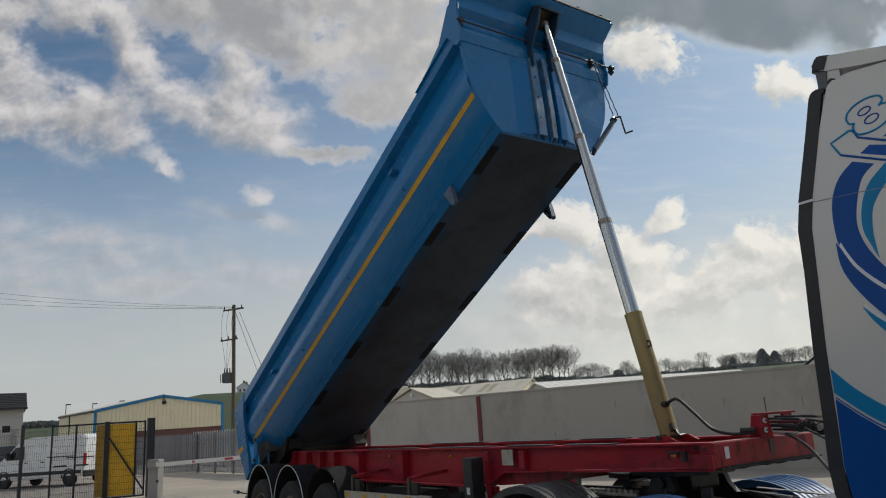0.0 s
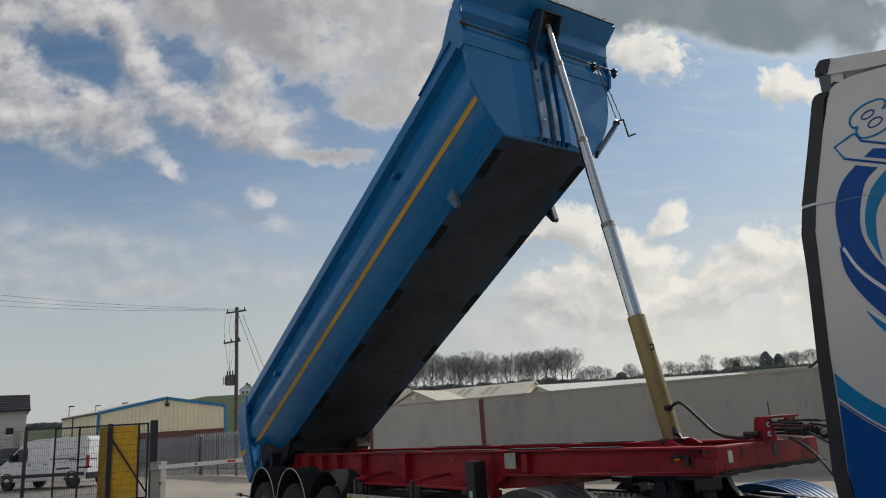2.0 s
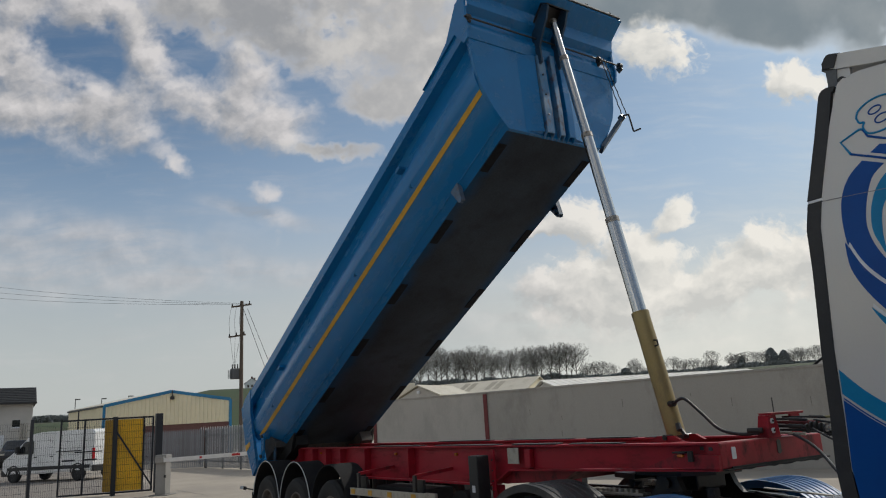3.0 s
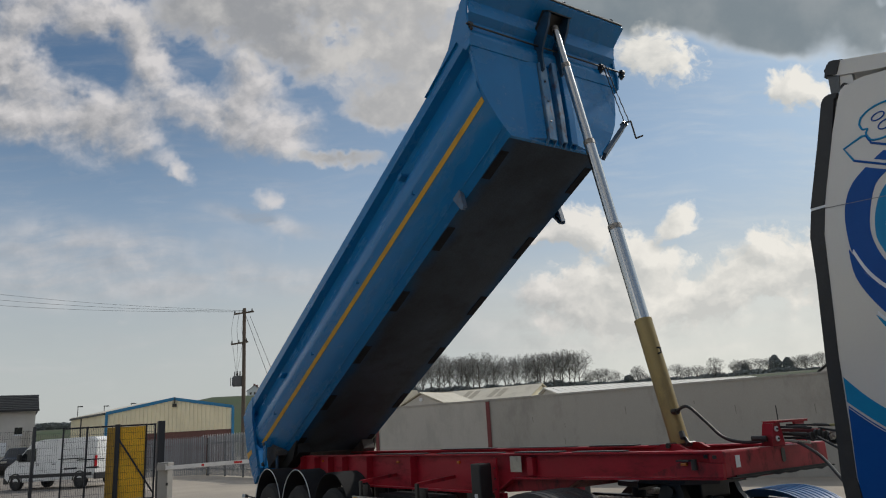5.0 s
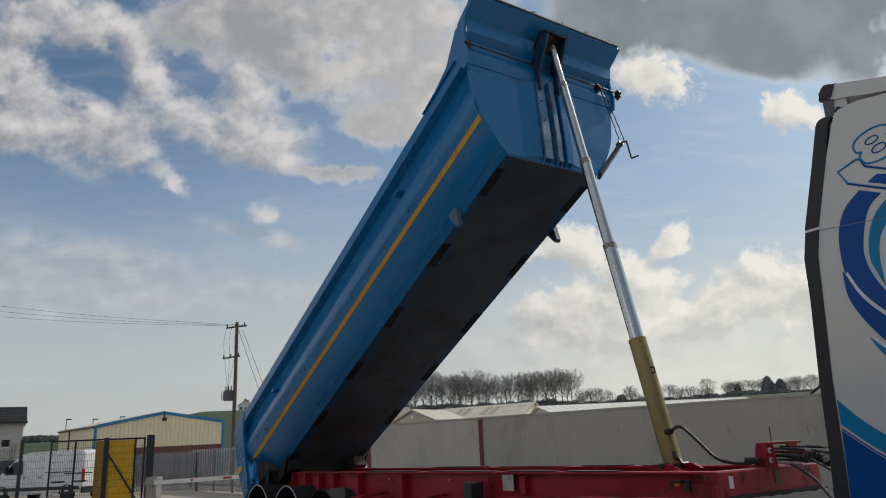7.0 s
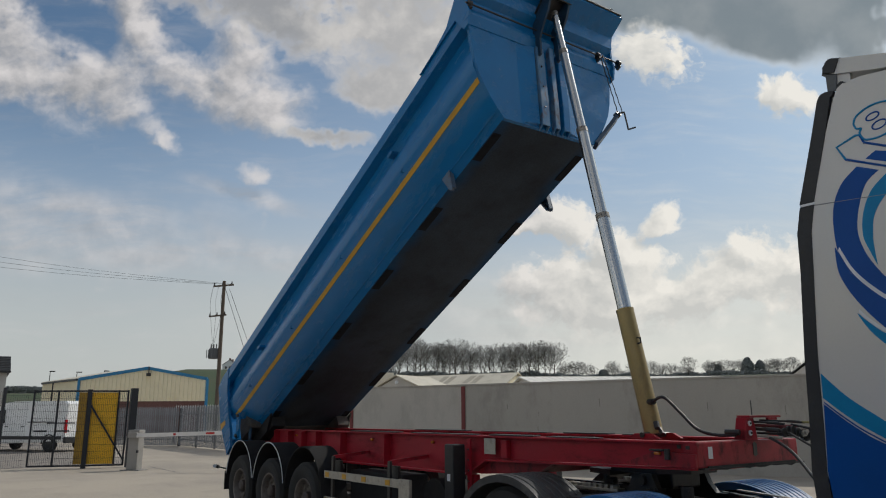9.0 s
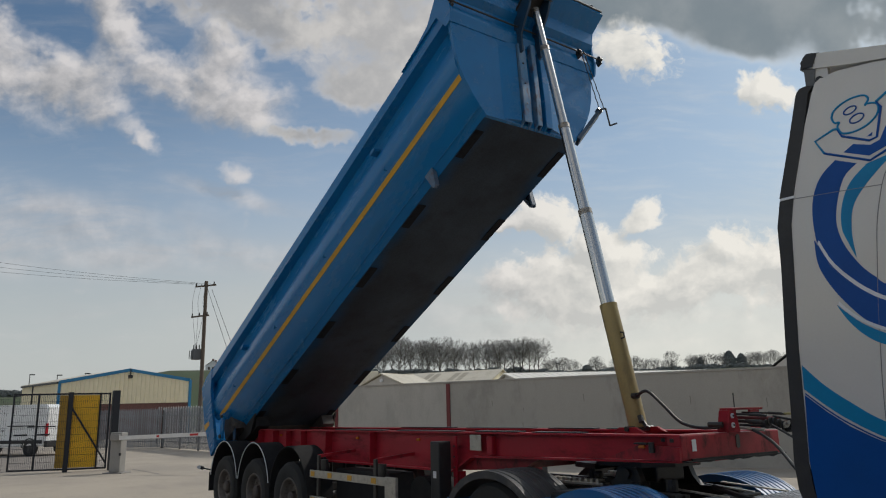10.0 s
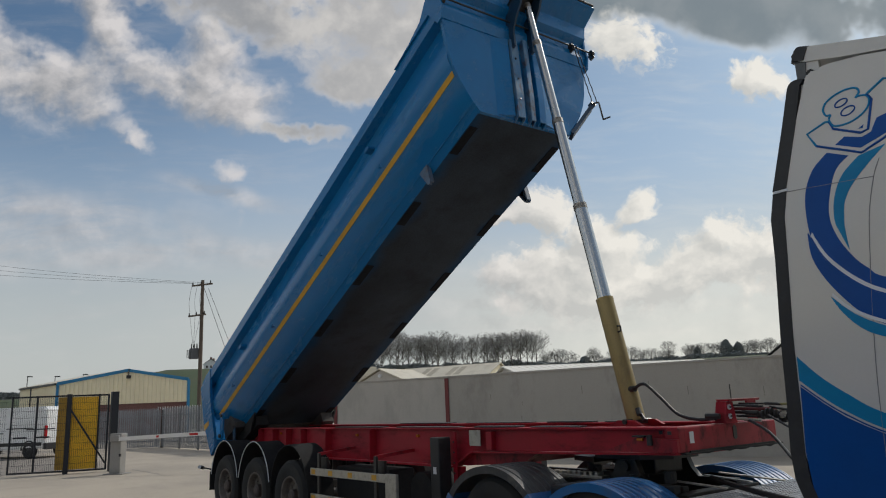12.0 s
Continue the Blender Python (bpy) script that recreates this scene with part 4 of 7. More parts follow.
    for edge, rise in ((-0.52, -0.23), (0.56, 0.28)):
        sw = B()
        prism(sw, [(edge, 0.0), (rise, 0.055), (rise, 0.0)], 0.98, lambda y, a, c: (lean(0.02 + c) + 0.036 + a, y, 0.02 + c))
        part("headboard_swage", sw, BODY_BLUE, head)
    for y in (-0.17,):
        for w in (0.22, 0.48, 0.74):
            bt = B()
            rod(bt, (lean(w) + 0.11, y + 0.02, w), (lean(w) + 0.135, y + 0.02, w), 0.012, n=6)
            part("bolt", bt, GREASE, head)
    for y in (-0.18, 0.15):
        ck = B()
        prism(ck, [(8.95, 0.88), (9.0, 0.88), (9.09, 1.08), (9.20, 1.17), (9.38, 1.28), (9.51, 1.40), (9.45, 1.51), (9.20, 1.42), (9.05, 1.30)], 0.03, lambda a, b, c: (a, y + c, b))
        part("cowl_cheek", ck, OILY_BLUE, head, "oily dark blue cheek plate beside the ram eye")
    cv = B()
    sheet(cv, [(9.53, 1.40), (9.45, 1.52), (9.20, 1.43)], 0.015, -0.20, 0.19, lambda a, b, c: (a, c, b))
    part("cowl_cover", cv, GREASE, head)
    # sheeting shaft, crank and chains
    sh = B()
    rod(sh, (9.10, -1.33, 1.22), (9.10, 1.42, 1.22), 0.012)
    part("sheeting_shaft", sh, GREASE, head)
    for y, r in ((-1.27, 0.038), (0.98, 0.036), (1.40, 0.042)):
        k = B()
        rod(k, (9.10, y - 0.025, 1.22), (9.10, y + 0.025, 1.22), r, n=16)
        box(k, (9.03, y - 0.015, 1.14), (9.11, y + 0.015, 1.23), 0.006)
        part("shaft_bearing", k, GREASE, head)
    crank = B()
    rod(crank, (8.68, 1.33, 0.52), (8.75, 1.33, 0.52), 0.045, n=16)
    rod(crank, (8.75, 1.33, 0.52), (8.79, 1.40, 0.52), 0.013)
    rod(crank, (8.79, 1.40, 0.52), (8.70, 1.42, 0.27), 0.012)
    rod(crank, (8.70, 1.42, 0.27), (8.77, 1.50, 0.27), 0.012)
    part("sheeting_crank", crank, GREASE, head, "black crank handle of the sheeting gear")
    stay = B()
    bar(stay, (8.46, 0.84, 0.02), (8.68, 1.33, 0.50), 0.13, 0.05)
    part("crank_stay", stay, OILY_BLUE, head, "dirty dark blue stay plate of the crank")
    for a, b in (((9.14, 0.96, 1.20), (8.76, 1.29, 0.53)), ((9.14, 1.02, 1.20), (8.78, 1.37, 0.53))):
        c = B()
        a, b = Vector(a), Vector(b)
        pts = [a.lerp(b, i / 12) + Vector((0, 0.012 * (i % 2), 0)) for i in range(13)]
        tube(c, pts, 0.007, 6)
        part("chain", c, GREASE, head)
    # tailgate with its cheeks
    tg = B()
    prism(tg, [(-0.20, 1.22), (-0.30, 0.48), (-0.18, -0.18), (-0.10, -0.16), (-0.20, 0.48), (-0.10, 1.22)], 2.44, lambda u, w, c: (u, -1.22 + c, w))
    gate = part("tailgate", tg, BODY_BLUE, body, "blue steel tailgate, closed")
    for s in (-1, 1):
        ck = B()
        low_edge = [(-0.19, -0.20), (0.02, -0.14), (0.10, 0.10)] if s < 0 else [(-0.27, 0.25), (0.12, 0.25)]
        prism(ck, [(0.42, 1.30), (0.10, 1.30), (-0.20, 1.22), (-0.31, 0.48)] + low_edge + [(0.14, 0.50), (0.22, 0.95)], 0.05, lambda u, w, c: (u, s * 1.225 - 0.025 + c, w))
        part("cheek_plate", ck, BODY_BLUE, gate)
        y2 = B()
        prism(y2, [(-0.305, 0.36), (-0.298, 0.48), (-0.06, 0.44), (-0.06, 0.36)], 0.004, lambda u, w, c: (u, s * 1.2525 - 0.002 + c, w))
        part("side_stripe", y2, YELLOW, gate)
        if s > 0:
            continue
        lk = B()
        prism(lk, [(0.35, 0.36), (0.46, 0.33), (0.44, 0.24), (0.25, -0.06), (0.13, -0.04), (0.20, 0.10)], 0.03, lambda u, w, c: (u, s * 1.17 + c, w))
        latch = part("tailgate_latch", lk, BODY_BLUE, gate, "blue flat latch arm")
        pn = B()
        rod(pn, (0.40, s * 1.20, 0.30), (0.40, s * 1.13, 0.30), 0.03, n=12)
        rod(pn, (0.19, s * 1.20, 0.0), (0.19, s * 1.13, 0.0), 0.035, n=12)
        part("pivot_pin", pn, GREASE, latch)
        bl = B()
        prism(bl, [(0.46, 0.05), (0.55, 0.02), (0.44, -0.20), (0.34, -0.20)], 0.02, lambda u, w, c: (u, s * 1.02 + c, w))
        part("latch_blade", bl, OILY_BLUE, gate)
    fr = B()
    prism(fr, [(0.04, 0.37), (0.36, 0.37), (0.58, 0.07), (0.55, -0.02), (0.04, -0.02)], 2.04, lambda u, w, c: (u, -1.02 + c, w))
    part("rear_frame", fr, DULL_STEEL, body, "dirty grey rear frame of the body")
    return body


build_body()


def build_ram():
    foot, head = Vector((8.20, 0, 1.50)), Vector((7.06, 0, 6.83))
    t = (head - foot).normalized()
    at = lambda z: foot + t * ((z - foot.z) / t.z)
    gold = B()
    rod(gold, at(1.54), at(2.84), 0.094, n=36)
    rod(gold, at(2.815), at(2.845), 0.096, n=36)
    ram = part("hydraulic_ram", gold, GOLD, trailer, "extended telescopic ram, chrome stages above gold cylinder", True)
    for k, (z0, z1, r) in enumerate(((2.8, 3.97, 0.076), (3.95, 5.10, 0.065), (5.08, 6.24, 0.055), (6.22, 6.83, 0.045))):
        s = B()
        rod(s, at(z0), at(z1), r, n=32)
        part("ram_stage", s, CHROME, ram, "polished chrome ram stage", True)
        c = B()
        rod(c, at(z1 - 0.06), at(z1 + 0.004), r + 0.003, n=32)
        part("stage_collar", c, COLLAR, ram, "", True)
    for y in (-0.19, 0.15):
        f = B()
        prism(f, [(8.0, 1.50), (8.40, 1.50), (8.30, 1.55), (8.10, 1.55)], 0.04, lambda a, b, c: (a, y + c, b))
        part("ram_cradle", f, RED, trailer)
    p = B()
    rod(p, (8.20, -0.21, 1.535), (8.20, 0.21, 1.535), 0.026)
    rod(p, (8.32, -0.08, 1.60), (8.39, -0.12, 1.545), 0.02)
    rod(p, (8.30, -0.10, 1.66), (8.33, -0.12, 1.60), 0.028)
    part("pivot_pin", p, GREASE, trailer)
    e = B()
    rod(e, at(1.86) + Vector((0.07, -0.05, 0)), at(1.86) + Vector((0.15, -0.08, 0)), 0.03)
    part("hose_union", e, GREASE, ram)
    e = B()
    c0 = at(2.49) + Vector((0.09, -0.03, 0))
    tube(e, [c0 + Vector((0, 0, 0.035)), c0 + Vector((0.04, 0, 0.03)), c0 + Vector((0.045, 0, -0.02)), c0 + Vector((0.0, 0, -0.03))], 0.01, 6)
    part("lifting_eye", e, GREASE, ram)
    h = B()
    s = at(1.86) + Vector((0.14, -0.08, 0))
    tube(h, curve([tuple(s), (8.42, -0.11, 1.90), (8.58, -0.09, 1.76), (8.74, -0.06, 1.60), (8.92, -0.02, 1.545), (9.10, 0.02, 1.55)], 8), 0.016, 10)
    part("hydraulic_hose", h, BLACK, trailer, "black hydraulic hose feeding the ram")
    u = B()
    rod(u, (9.0, 0.0, 1.572), (9.13, 0.03, 1.57), 0.026)
    part("hose_union", u, GREASE, trailer)


build_ram()


# ---------------- tractor unit ----------------
tractor = thing("tractor_unit", "white and blue lorry tractor unit coupled to the trailer", "lorry")


def ribbed_fender(cx, cz, a, b, y0, y1, material, lo=8, hi=172, ribs=6):
    g = B()
    arch(g, cx, cz, a, b, lo, hi, y0, y1, 0.018, 24)
    ob = part("wheel_fender", g, material, tractor, "", True)
    for k in range(ribs):
        y = y0 + (k + 0.8) * (y1 - y0) / (ribs + 0.6)
        r = B()
        line = [(cx + (a - 0.004) * math.cos(radians(lo + 30 + (hi - lo - 60) * i / 16)), y, cz + (b - 0.004) * math.sin(radians(lo + 30 + (hi - lo - 60) * i / 16))) for i in range(17)]
        tube(r, line, 0.012, 10)
        part("fender_rib", r, material, ob, "", True)
    for y, s in ((y0, 1), (y1, -1)):
        e = B()
        line = [(cx + (a + 0.003) * math.cos(radians(lo + (hi - lo) * i / 24)), cz + (b + 0.003) * math.sin(radians(lo + (hi - lo) * i / 24))) for i in range(25)]
        inner = [(cx + (a - 0.07) * math.cos(radians(lo + (hi - lo) * i / 24)), cz + (b - 0.07) * math.sin(radians(lo + (hi - lo) * i / 24))) for i in range(25)]
        strip(e, line, inner, 0.02 * s, lambda p, q, c: (p, y - 0.005 * s + c, q))
        part("fender_lip", e, material, ob)
    if material is MUDGUARD:
        for lo2, hi2 in ((lo, 38), (150, 204)):
            e = B()
            arch(e, cx, cz, a + 0.006, b + 0.006, lo2, hi2, y0 - 0.006, y1 + 0.006, 0.03, 10)
            part("fender_end", e, FENDER, ob, "blue fender end panel", True)
            for y, s in ((y0 - 0.006, 1), (y1 + 0.006, -1)):
                e = B()
                arc = [lo2 + (hi2 - lo2) * i / 10 for i in range(11)]
                strip(e, [(cx + (a + 0.010) * math.cos(radians(k)), cz + (b + 0.010) * math.sin(radians(k))) for k in arc],
                      [(cx + (a - 0.11) * math.cos(radians(k)), cz + (b - 0.11) * math.sin(radians(k))) for k in arc], 0.012 * s, lambda p, q, c: (p, y - 0.010 * s + c, q))
                part("fender_lip", e, FENDER, ob)
    return ob


def build_tractor():
    for s in (-1, 1):
        r = B()
        box(r, (6.45, 0.42 * s - 0.04, 0.66), (9.0, 0.42 * s + 0.04, 0.98), 0.01)
        box(r, (9.0, 0.42 * s - 0.04, 0.60), (11.6, 0.42 * s + 0.04, 0.87), 0.01)
        part("frame_rail", r, GREASE, tractor)
        y0, y1 = (-1.25, -0.66) if s < 0 else (0.66, 1.25)
        ribbed_fender(7.25, 0.55, 0.74, 0.60, y0, y1, MUDGUARD, ribs=6)
        ribbed_fender(8.60, 0.52, 0.70, 0.54, y0, y1, FENDER, ribs=7)
        for x in (7.25, 8.6):
            add_wheel(tractor, x, 0.51, s, 1.22, BRIGHT_RIM)
        add_wheel(tractor, 12.0, 0.51, s, 1.22)
        lamp_ = B()
        box(lamp_, (6.50, 0.95 * s - 0.2, 0.60), (6.58, 0.95 * s + 0.2, 0.80), 0.01)
        cl = part("tail_lamp", lamp_, BLACK, tractor)
        for k in range(4):
            d = B()
            rod(d, (6.545, 1.262 * s, 0.47 + 0.035 * k), (6.545, 1.272 * s, 0.47 + 0.035 * k), 0.013, n=8)
            part("lens", d, LENS_RED, cl)
    for x in (7.25, 8.6):
        a = B()
        rod(a, (x, -1.0, 0.51), (x, 1.0, 0.51), 0.08)
        box(a, (x - 0.2, -0.2, 0.35), (x + 0.2, 0.2, 0.70), 0.05)
        part("axle", a, GREASE, tractor)
    fw = B()
    prism(fw, [(7.95, -0.40), (8.52, -0.42), (8.74, -0.2), (8.74, 0.2), (8.52, 0.42), (7.95, 0.40)], 0.06, lambda a, b, c: (a, b, 1.19 + c))
    prism(fw, [(7.55, -0.28), (7.95, -0.42), (7.95, 0.42), (7.55, 0.28)], 0.05, lambda a, b, c: (a, b, 1.15 + c))
    box(fw, (8.05, -0.20, 1.04), (8.52, 0.24, 1.195), 0.02)
    fifth = part("fifth_wheel", fw, GREASE, tractor, "greasy black fifth wheel coupling")
    for s in (-1, 1):
        st = B()
        prism(st, [(8.12, 0.98), (8.60, 0.98), (8.52, 1.07), (8.47, 1.19), (8.25, 1.19), (8.20, 1.08)], 0.07, lambda a, b, c: (a, 0.40 * s - 0.035 + c, b))
        part("coupling_stand", st, GREASE, fifth)
        pn = B()
        rod(pn, (8.36, 0.40 * s - 0.07, 1.13), (8.36, 0.40 * s + 0.07, 1.13), 0.05, n=14)
        part("pivot_pin", pn, GREASE, fifth)
        st = B()
        for i in range(9):
            box(st, (7.40 + 0.075 * i, 0.44 * s - 0.05, 1.0), (7.44 + 0.075 * i, 0.44 * s + 0.05, 1.06), 0.008)
        box(st, (7.35, 0.44 * s - 0.06, 1.0), (8.1, 0.44 * s + 0.06, 1.03), 0.006)
        part("mounting_rail", st, STEEL, fifth)
    skid = B()
    prism(skid, [(7.75, -0.52), (8.62, -0.56), (8.65, 0.56), (7.75, 0.52)], 0.03, lambda a, b, c: (a, b, 1.245 + c))
    part("rubbing_plate", skid, GREASE, trailer)
    dk = B()
    box(dk, (9.14, -1.2, 0.885), (10.44, 1.2, 0.91), 0.005)
    deck = part("catwalk_plate", dk, CHEQUER, tractor, "worn chequer plate catwalk")
    tread = B()
    for i in range(38):
        for j in range(52):
            x, y, d = 9.17 + i * 0.033, -1.18 + j * 0.0455 + (i % 2) * 0.0228, 0.010 if i % 2 else -0.010
            bar(tread, (x - 0.010, y - d, 0.911), (x + 0.010, y + d, 0.911), 0.006, 0.005)
    tagged(part("tread_pattern", tread, CHEQUER, deck), kind="stuff")
    cm = B()
    box(cm, (8.95, -0.55, 0.78), (9.10, 0.60, 0.93), 0.01)
    part("cross_member", cm, GREASE, tractor)
    for y, l in ((-0.3, 0.5), (0.25, 0.42), (0.5, 0.6)):
        ln = B()
        bar(ln, (8.75, y, 1.01), (8.75 + l, y + 0.12, 0.955), 0.06, 0.012)
        part("light_bracket", ln, STEEL, tractor)
    rng = random.Random(17)
    for k in range(9):
        vb = B()
        p = Vector((rng.uniform(7.6, 8.9), rng.uniform(-0.5, -0.1), 1.0))
        rod(vb, p, p + Vector((0, 0, rng.uniform(0.06, 0.14))), rng.uniform(0.03, 0.06), n=10)
        rod(vb, p + Vector((0, 0, 0.05)), p + Vector((rng.uniform(-0.2, 0.2), rng.uniform(-0.1, 0.1), 0.06)), 0.015, n=8)
        part("air_valve", vb, BLACK, tractor)
    pipe = B()
    tube(pipe, curve([(9.0, -0.02, 1.02), (9.3, -0.1, 0.97), (9.7, -0.3, 0.945), (10.1, -0.55, 0.945), (10.5, -0.8, 0.96)], 6), 0.025, 8)
    part("air_line", pipe, BLACK, tractor)
    bx = B()
    box(bx, (7.86, -0.98, 0.70), (8.02, -0.55, 0.98), 0.03)
    box(bx, (8.0, -0.60, 0.88), (9.0, -0.50, 1.0), 0.01)
    part("valve_box", bx, BLACK, tractor)
    tk = B()
    box(tk, (9.55, -1.2, 0.30), (10.44, -0.6, 0.87), 0.08)
    part("fuel_tank", tk, STEEL, tractor)


build_tractor()


def build_cab():
    zs = [1.07, 1.19, 1.37, 1.67, 2.13, 2.68, 2.97, 3.15, 3.6, 3.88]
    back = [10.50, 10.46, 10.45, 10.47, 10.49, 10.53, 10.54, 10.58, 10.71, 10.79]
    inner = [10.60, 10.56, 10.55, 10.565, 10.58, 10.62, 10.64, 10.68, 10.81, 10.88]
    shell = B()
    outline = [(x - 0.004, z) for x, z in zip(inner, zs)] + [(10.93, 3.922), (10.97, 3.946), (11.01, 3.964), (11.08, 3.966), (11.30, 3.925), (11.6, 3.865), (12.6, 3.62), (12.95, 3.1), (13.0, 1.07)]
    outline = [(x - 0.45 if x > 12.5 else x, z) for x, z in outline]
    prism(shell, outline, 2.5, lambda a, b, c: (a, -1.25 + c, b))
    edges = [e for e in shell.edges if abs(e.verts[0].co.y - e.verts[1].co.y) < 0.01]
    bmesh.ops.bevel(shell, geom=edges, offset=0.03, segments=2, affect="EDGES")
    cab = part("cab", shell, WHITE, tractor, "white sleeper cab with blue swirl graphics", True)
    for s in (-1, 1):
        for lo, hi in ((0, 7), (7, 9)):
            f = B()
            rows = range(lo, hi + 1)
            outer = [(back[i], zs[i] + (0.02 if i == 7 and lo == 7 else 0)) for i in rows]
            edge = [(inner[i], zs[i] + (0.02 if i == 7 and lo == 7 else 0)) for i in rows]
            if hi == 9:
                outer += [(10.805, 3.905), (10.822, 3.919), (10.852, 3.925), (10.90, 3.917)]
                edge += [(10.893, 3.884), (10.898, 3.89), (10.903, 3.90), (10.912, 3.912)]
            strip(f, outer, edge, 0.10, lambda a, b, c: (a, s * 1.205 - 0.05 + c, b))
            bmesh.ops.bevel(f, geom=[e for e in f.edges if abs(e.verts[0].co.y - e.verts[1].co.y) < 0.01 and e.calc_face_angle(0) > 1.2], offset=0.012, segments=2, affect="EDGES")
            part("side_fairing", f, BLACK, cab, "black rubber-edged side fairing", True)
    face = lambda depth: (lambda a, b, c: (a, -1.25 - depth + c, b))
    # skin colours low on the side
    lower = [(10.58, 1.80), (10.72, 1.685), (10.85, 1.595), (10.97, 1.535), (11.10, 1.48), (11.6, 1.34), (12.4, 1.28)]
    low = B()
    prism(low, lower + [(12.4, 1.08), (10.58, 1.08), (10.555, 1.37)], 0.004, face(0.003))
    part("graphic_panel", low, NAVY, cab, "dark blue lower panel")
    t0 = curve([(10.585, 2.0), (10.72, 1.86), (10.88, 1.74), (11.08, 1.62), (11.5, 1.48), (12.4, 1.40)], 5)
    t1 = curve([(10.58, 1.84), (10.72, 1.725), (10.86, 1.63), (11.08, 1.52), (11.5, 1.385), (12.4, 1.32)], 5)
    b = B()
    strip(b, t0, t1, 0.004, face(0.0035))
    part("graphic_band", b, TEAL, cab, "teal sweeping band")

    def band(left, right, mat, label, depth=0.003):
        bm = B()
        strip(bm, curve(left, 6), curve(right, 6), 0.004, face(depth))
        part("graphic_swirl", bm, mat, cab, label)

    band([(10.99, 3.34), (10.88, 3.25), (10.81, 3.11), (10.79, 2.93), (10.81, 2.75), (10.90, 2.58), (11.02, 2.41), (11.19, 2.27), (11.6, 2.12)],
         [(11.12, 3.28), (11.03, 3.21), (10.97, 3.07), (10.94, 2.91), (10.97, 2.76), (11.05, 2.61), (11.13, 2.52), (11.22, 2.45), (11.6, 2.33)], NAVY, "dark blue swirl")
    band([(11.18, 3.26), (11.06, 3.16), (10.99, 3.02), (10.97, 2.87), (11.0, 2.76), (11.03, 2.67)],
         [(11.35, 3.29), (11.16, 3.13), (11.06, 3.0), (11.03, 2.86), (11.028, 2.76), (11.034, 2.665)], TEAL, "teal swirl")
    band([(10.78, 2.82), (10.79, 2.64), (10.88, 2.45), (11.03, 2.26), (11.17, 2.16), (11.5, 2.03)],
         [(10.785, 2.825), (10.85, 2.66), (10.93, 2.55), (11.05, 2.44), (11.19, 2.345), (11.5, 2.22)], NAVY, "dark blue blade", 0.0035)
    band([(10.87, 2.37), (10.93, 2.26), (11.03, 2.15), (11.16, 2.08), (11.5, 1.97)],
         [(10.872, 2.372), (10.95, 2.29), (11.03, 2.225), (11.17, 2.15), (11.5, 2.03)], TEAL, "teal blade", 0.004)
    w2 = [(10.585, 1.815), (10.72, 1.705), (10.86, 1.612), (11.08, 1.505), (11.5, 1.375), (12.4, 1.31)]
    band(w2, [(x, z - 0.010) for x, z in w2], NAVY, "thin dark blue pinstripe", 0.0045)
    w0 = [(10.80, 2.80), (10.86, 2.66), (10.94, 2.55), (11.06, 2.435), (11.2, 2.35), (11.5, 2.23)]
    band(w0, [(x + 0.012, z + 0.022) for x, z in w0], PALE, "white pinstripe", 0.0045)
    w1 = [(10.88, 2.375), (10.95, 2.295), (11.03, 2.235), (11.17, 2.165), (11.5, 2.045)]
    band(w1, [(x + 0.006, z + 0.02) for x, z in w1], PALE, "white pinstripe", 0.0045)
    # emblem: two rings over a folded ribbon
    def ring_line(cx, cz, a, b, tilt, n=28):
        return [(cx + a * math.cos(2 * math.pi * i / n) * math.cos(tilt) - b * math.sin(2 * math.pi * i / n) * math.sin(tilt),
                 cz + a * math.cos(2 * math.pi * i / n) * math.sin(tilt) + b * math.sin(2 * math.pi * i / n) * math.cos(tilt)) for i in range(n + 1)]

    def outline_line(points, r, mat):
        bm = B()
        tube(bm, [(x, -1.2525, z) for x, z in points], r, 6)
        part("emblem_line", bm, mat, cab)

    eight = [(11.007, 3.635), (11.026, 3.677), (11.082, 3.711), (11.147, 3.727), (11.207, 3.726), (11.241, 3.71), (11.248, 3.68), (11.222, 3.650), (11.239, 3.657), (11.284, 3.646),
             (11.302, 3.613), (11.283, 3.561), (11.223, 3.517), (11.148, 3.497), (11.075, 3.502), (11.048, 3.525), (11.037, 3.563), (11.051, 3.589), (11.021, 3.596), (11.007, 3.635)]
    outline_line(curve(eight, 4), 0.007, TEAL)
    outline_line(ring_line(11.129, 3.649, 0.042, 0.022, 0.25), 0.005, NAVY)
    outline_line(ring_line(11.163, 3.581, 0.046, 0.026, 0.25), 0.005, NAVY)
    outline_line([(11.035, 3.546), (11.008, 3.553), (10.878, 3.508), (10.928, 3.406)], 0.008, TEAL)
    outline_line([(10.928, 3.406), (11.203, 3.275), (11.36, 3.334), (11.55, 3.43)], 0.008, NAVY)
    outline_line([(11.034, 3.544), (11.055, 3.489), (11.218, 3.407), (11.266, 3.417), (11.317, 3.608), (11.291, 3.651)], 0.008, NAVY)
    outline_line([(11.291, 3.651), (11.405, 3.717), (11.44, 3.70), (11.6, 3.74)], 0.008, TEAL)
    rb = B()
    prism(rb, [(11.05, 3.376), (11.117, 3.414), (11.219, 3.377), (11.279, 3.393), (11.326, 3.474), (11.384, 3.485), (11.5, 3.52), (11.5, 3.40), (11.363, 3.358), (11.202, 3.308)], 0.004, face(0.003))
    part("emblem_ribbon", rb, NAVY, cab)
    tri = B()
    prism(tri, [(11.205, 3.438), (11.243, 3.457), (11.234, 3.434)], 0.004, face(0.003))
    part("emblem_ribbon", tri, NAVY, cab)
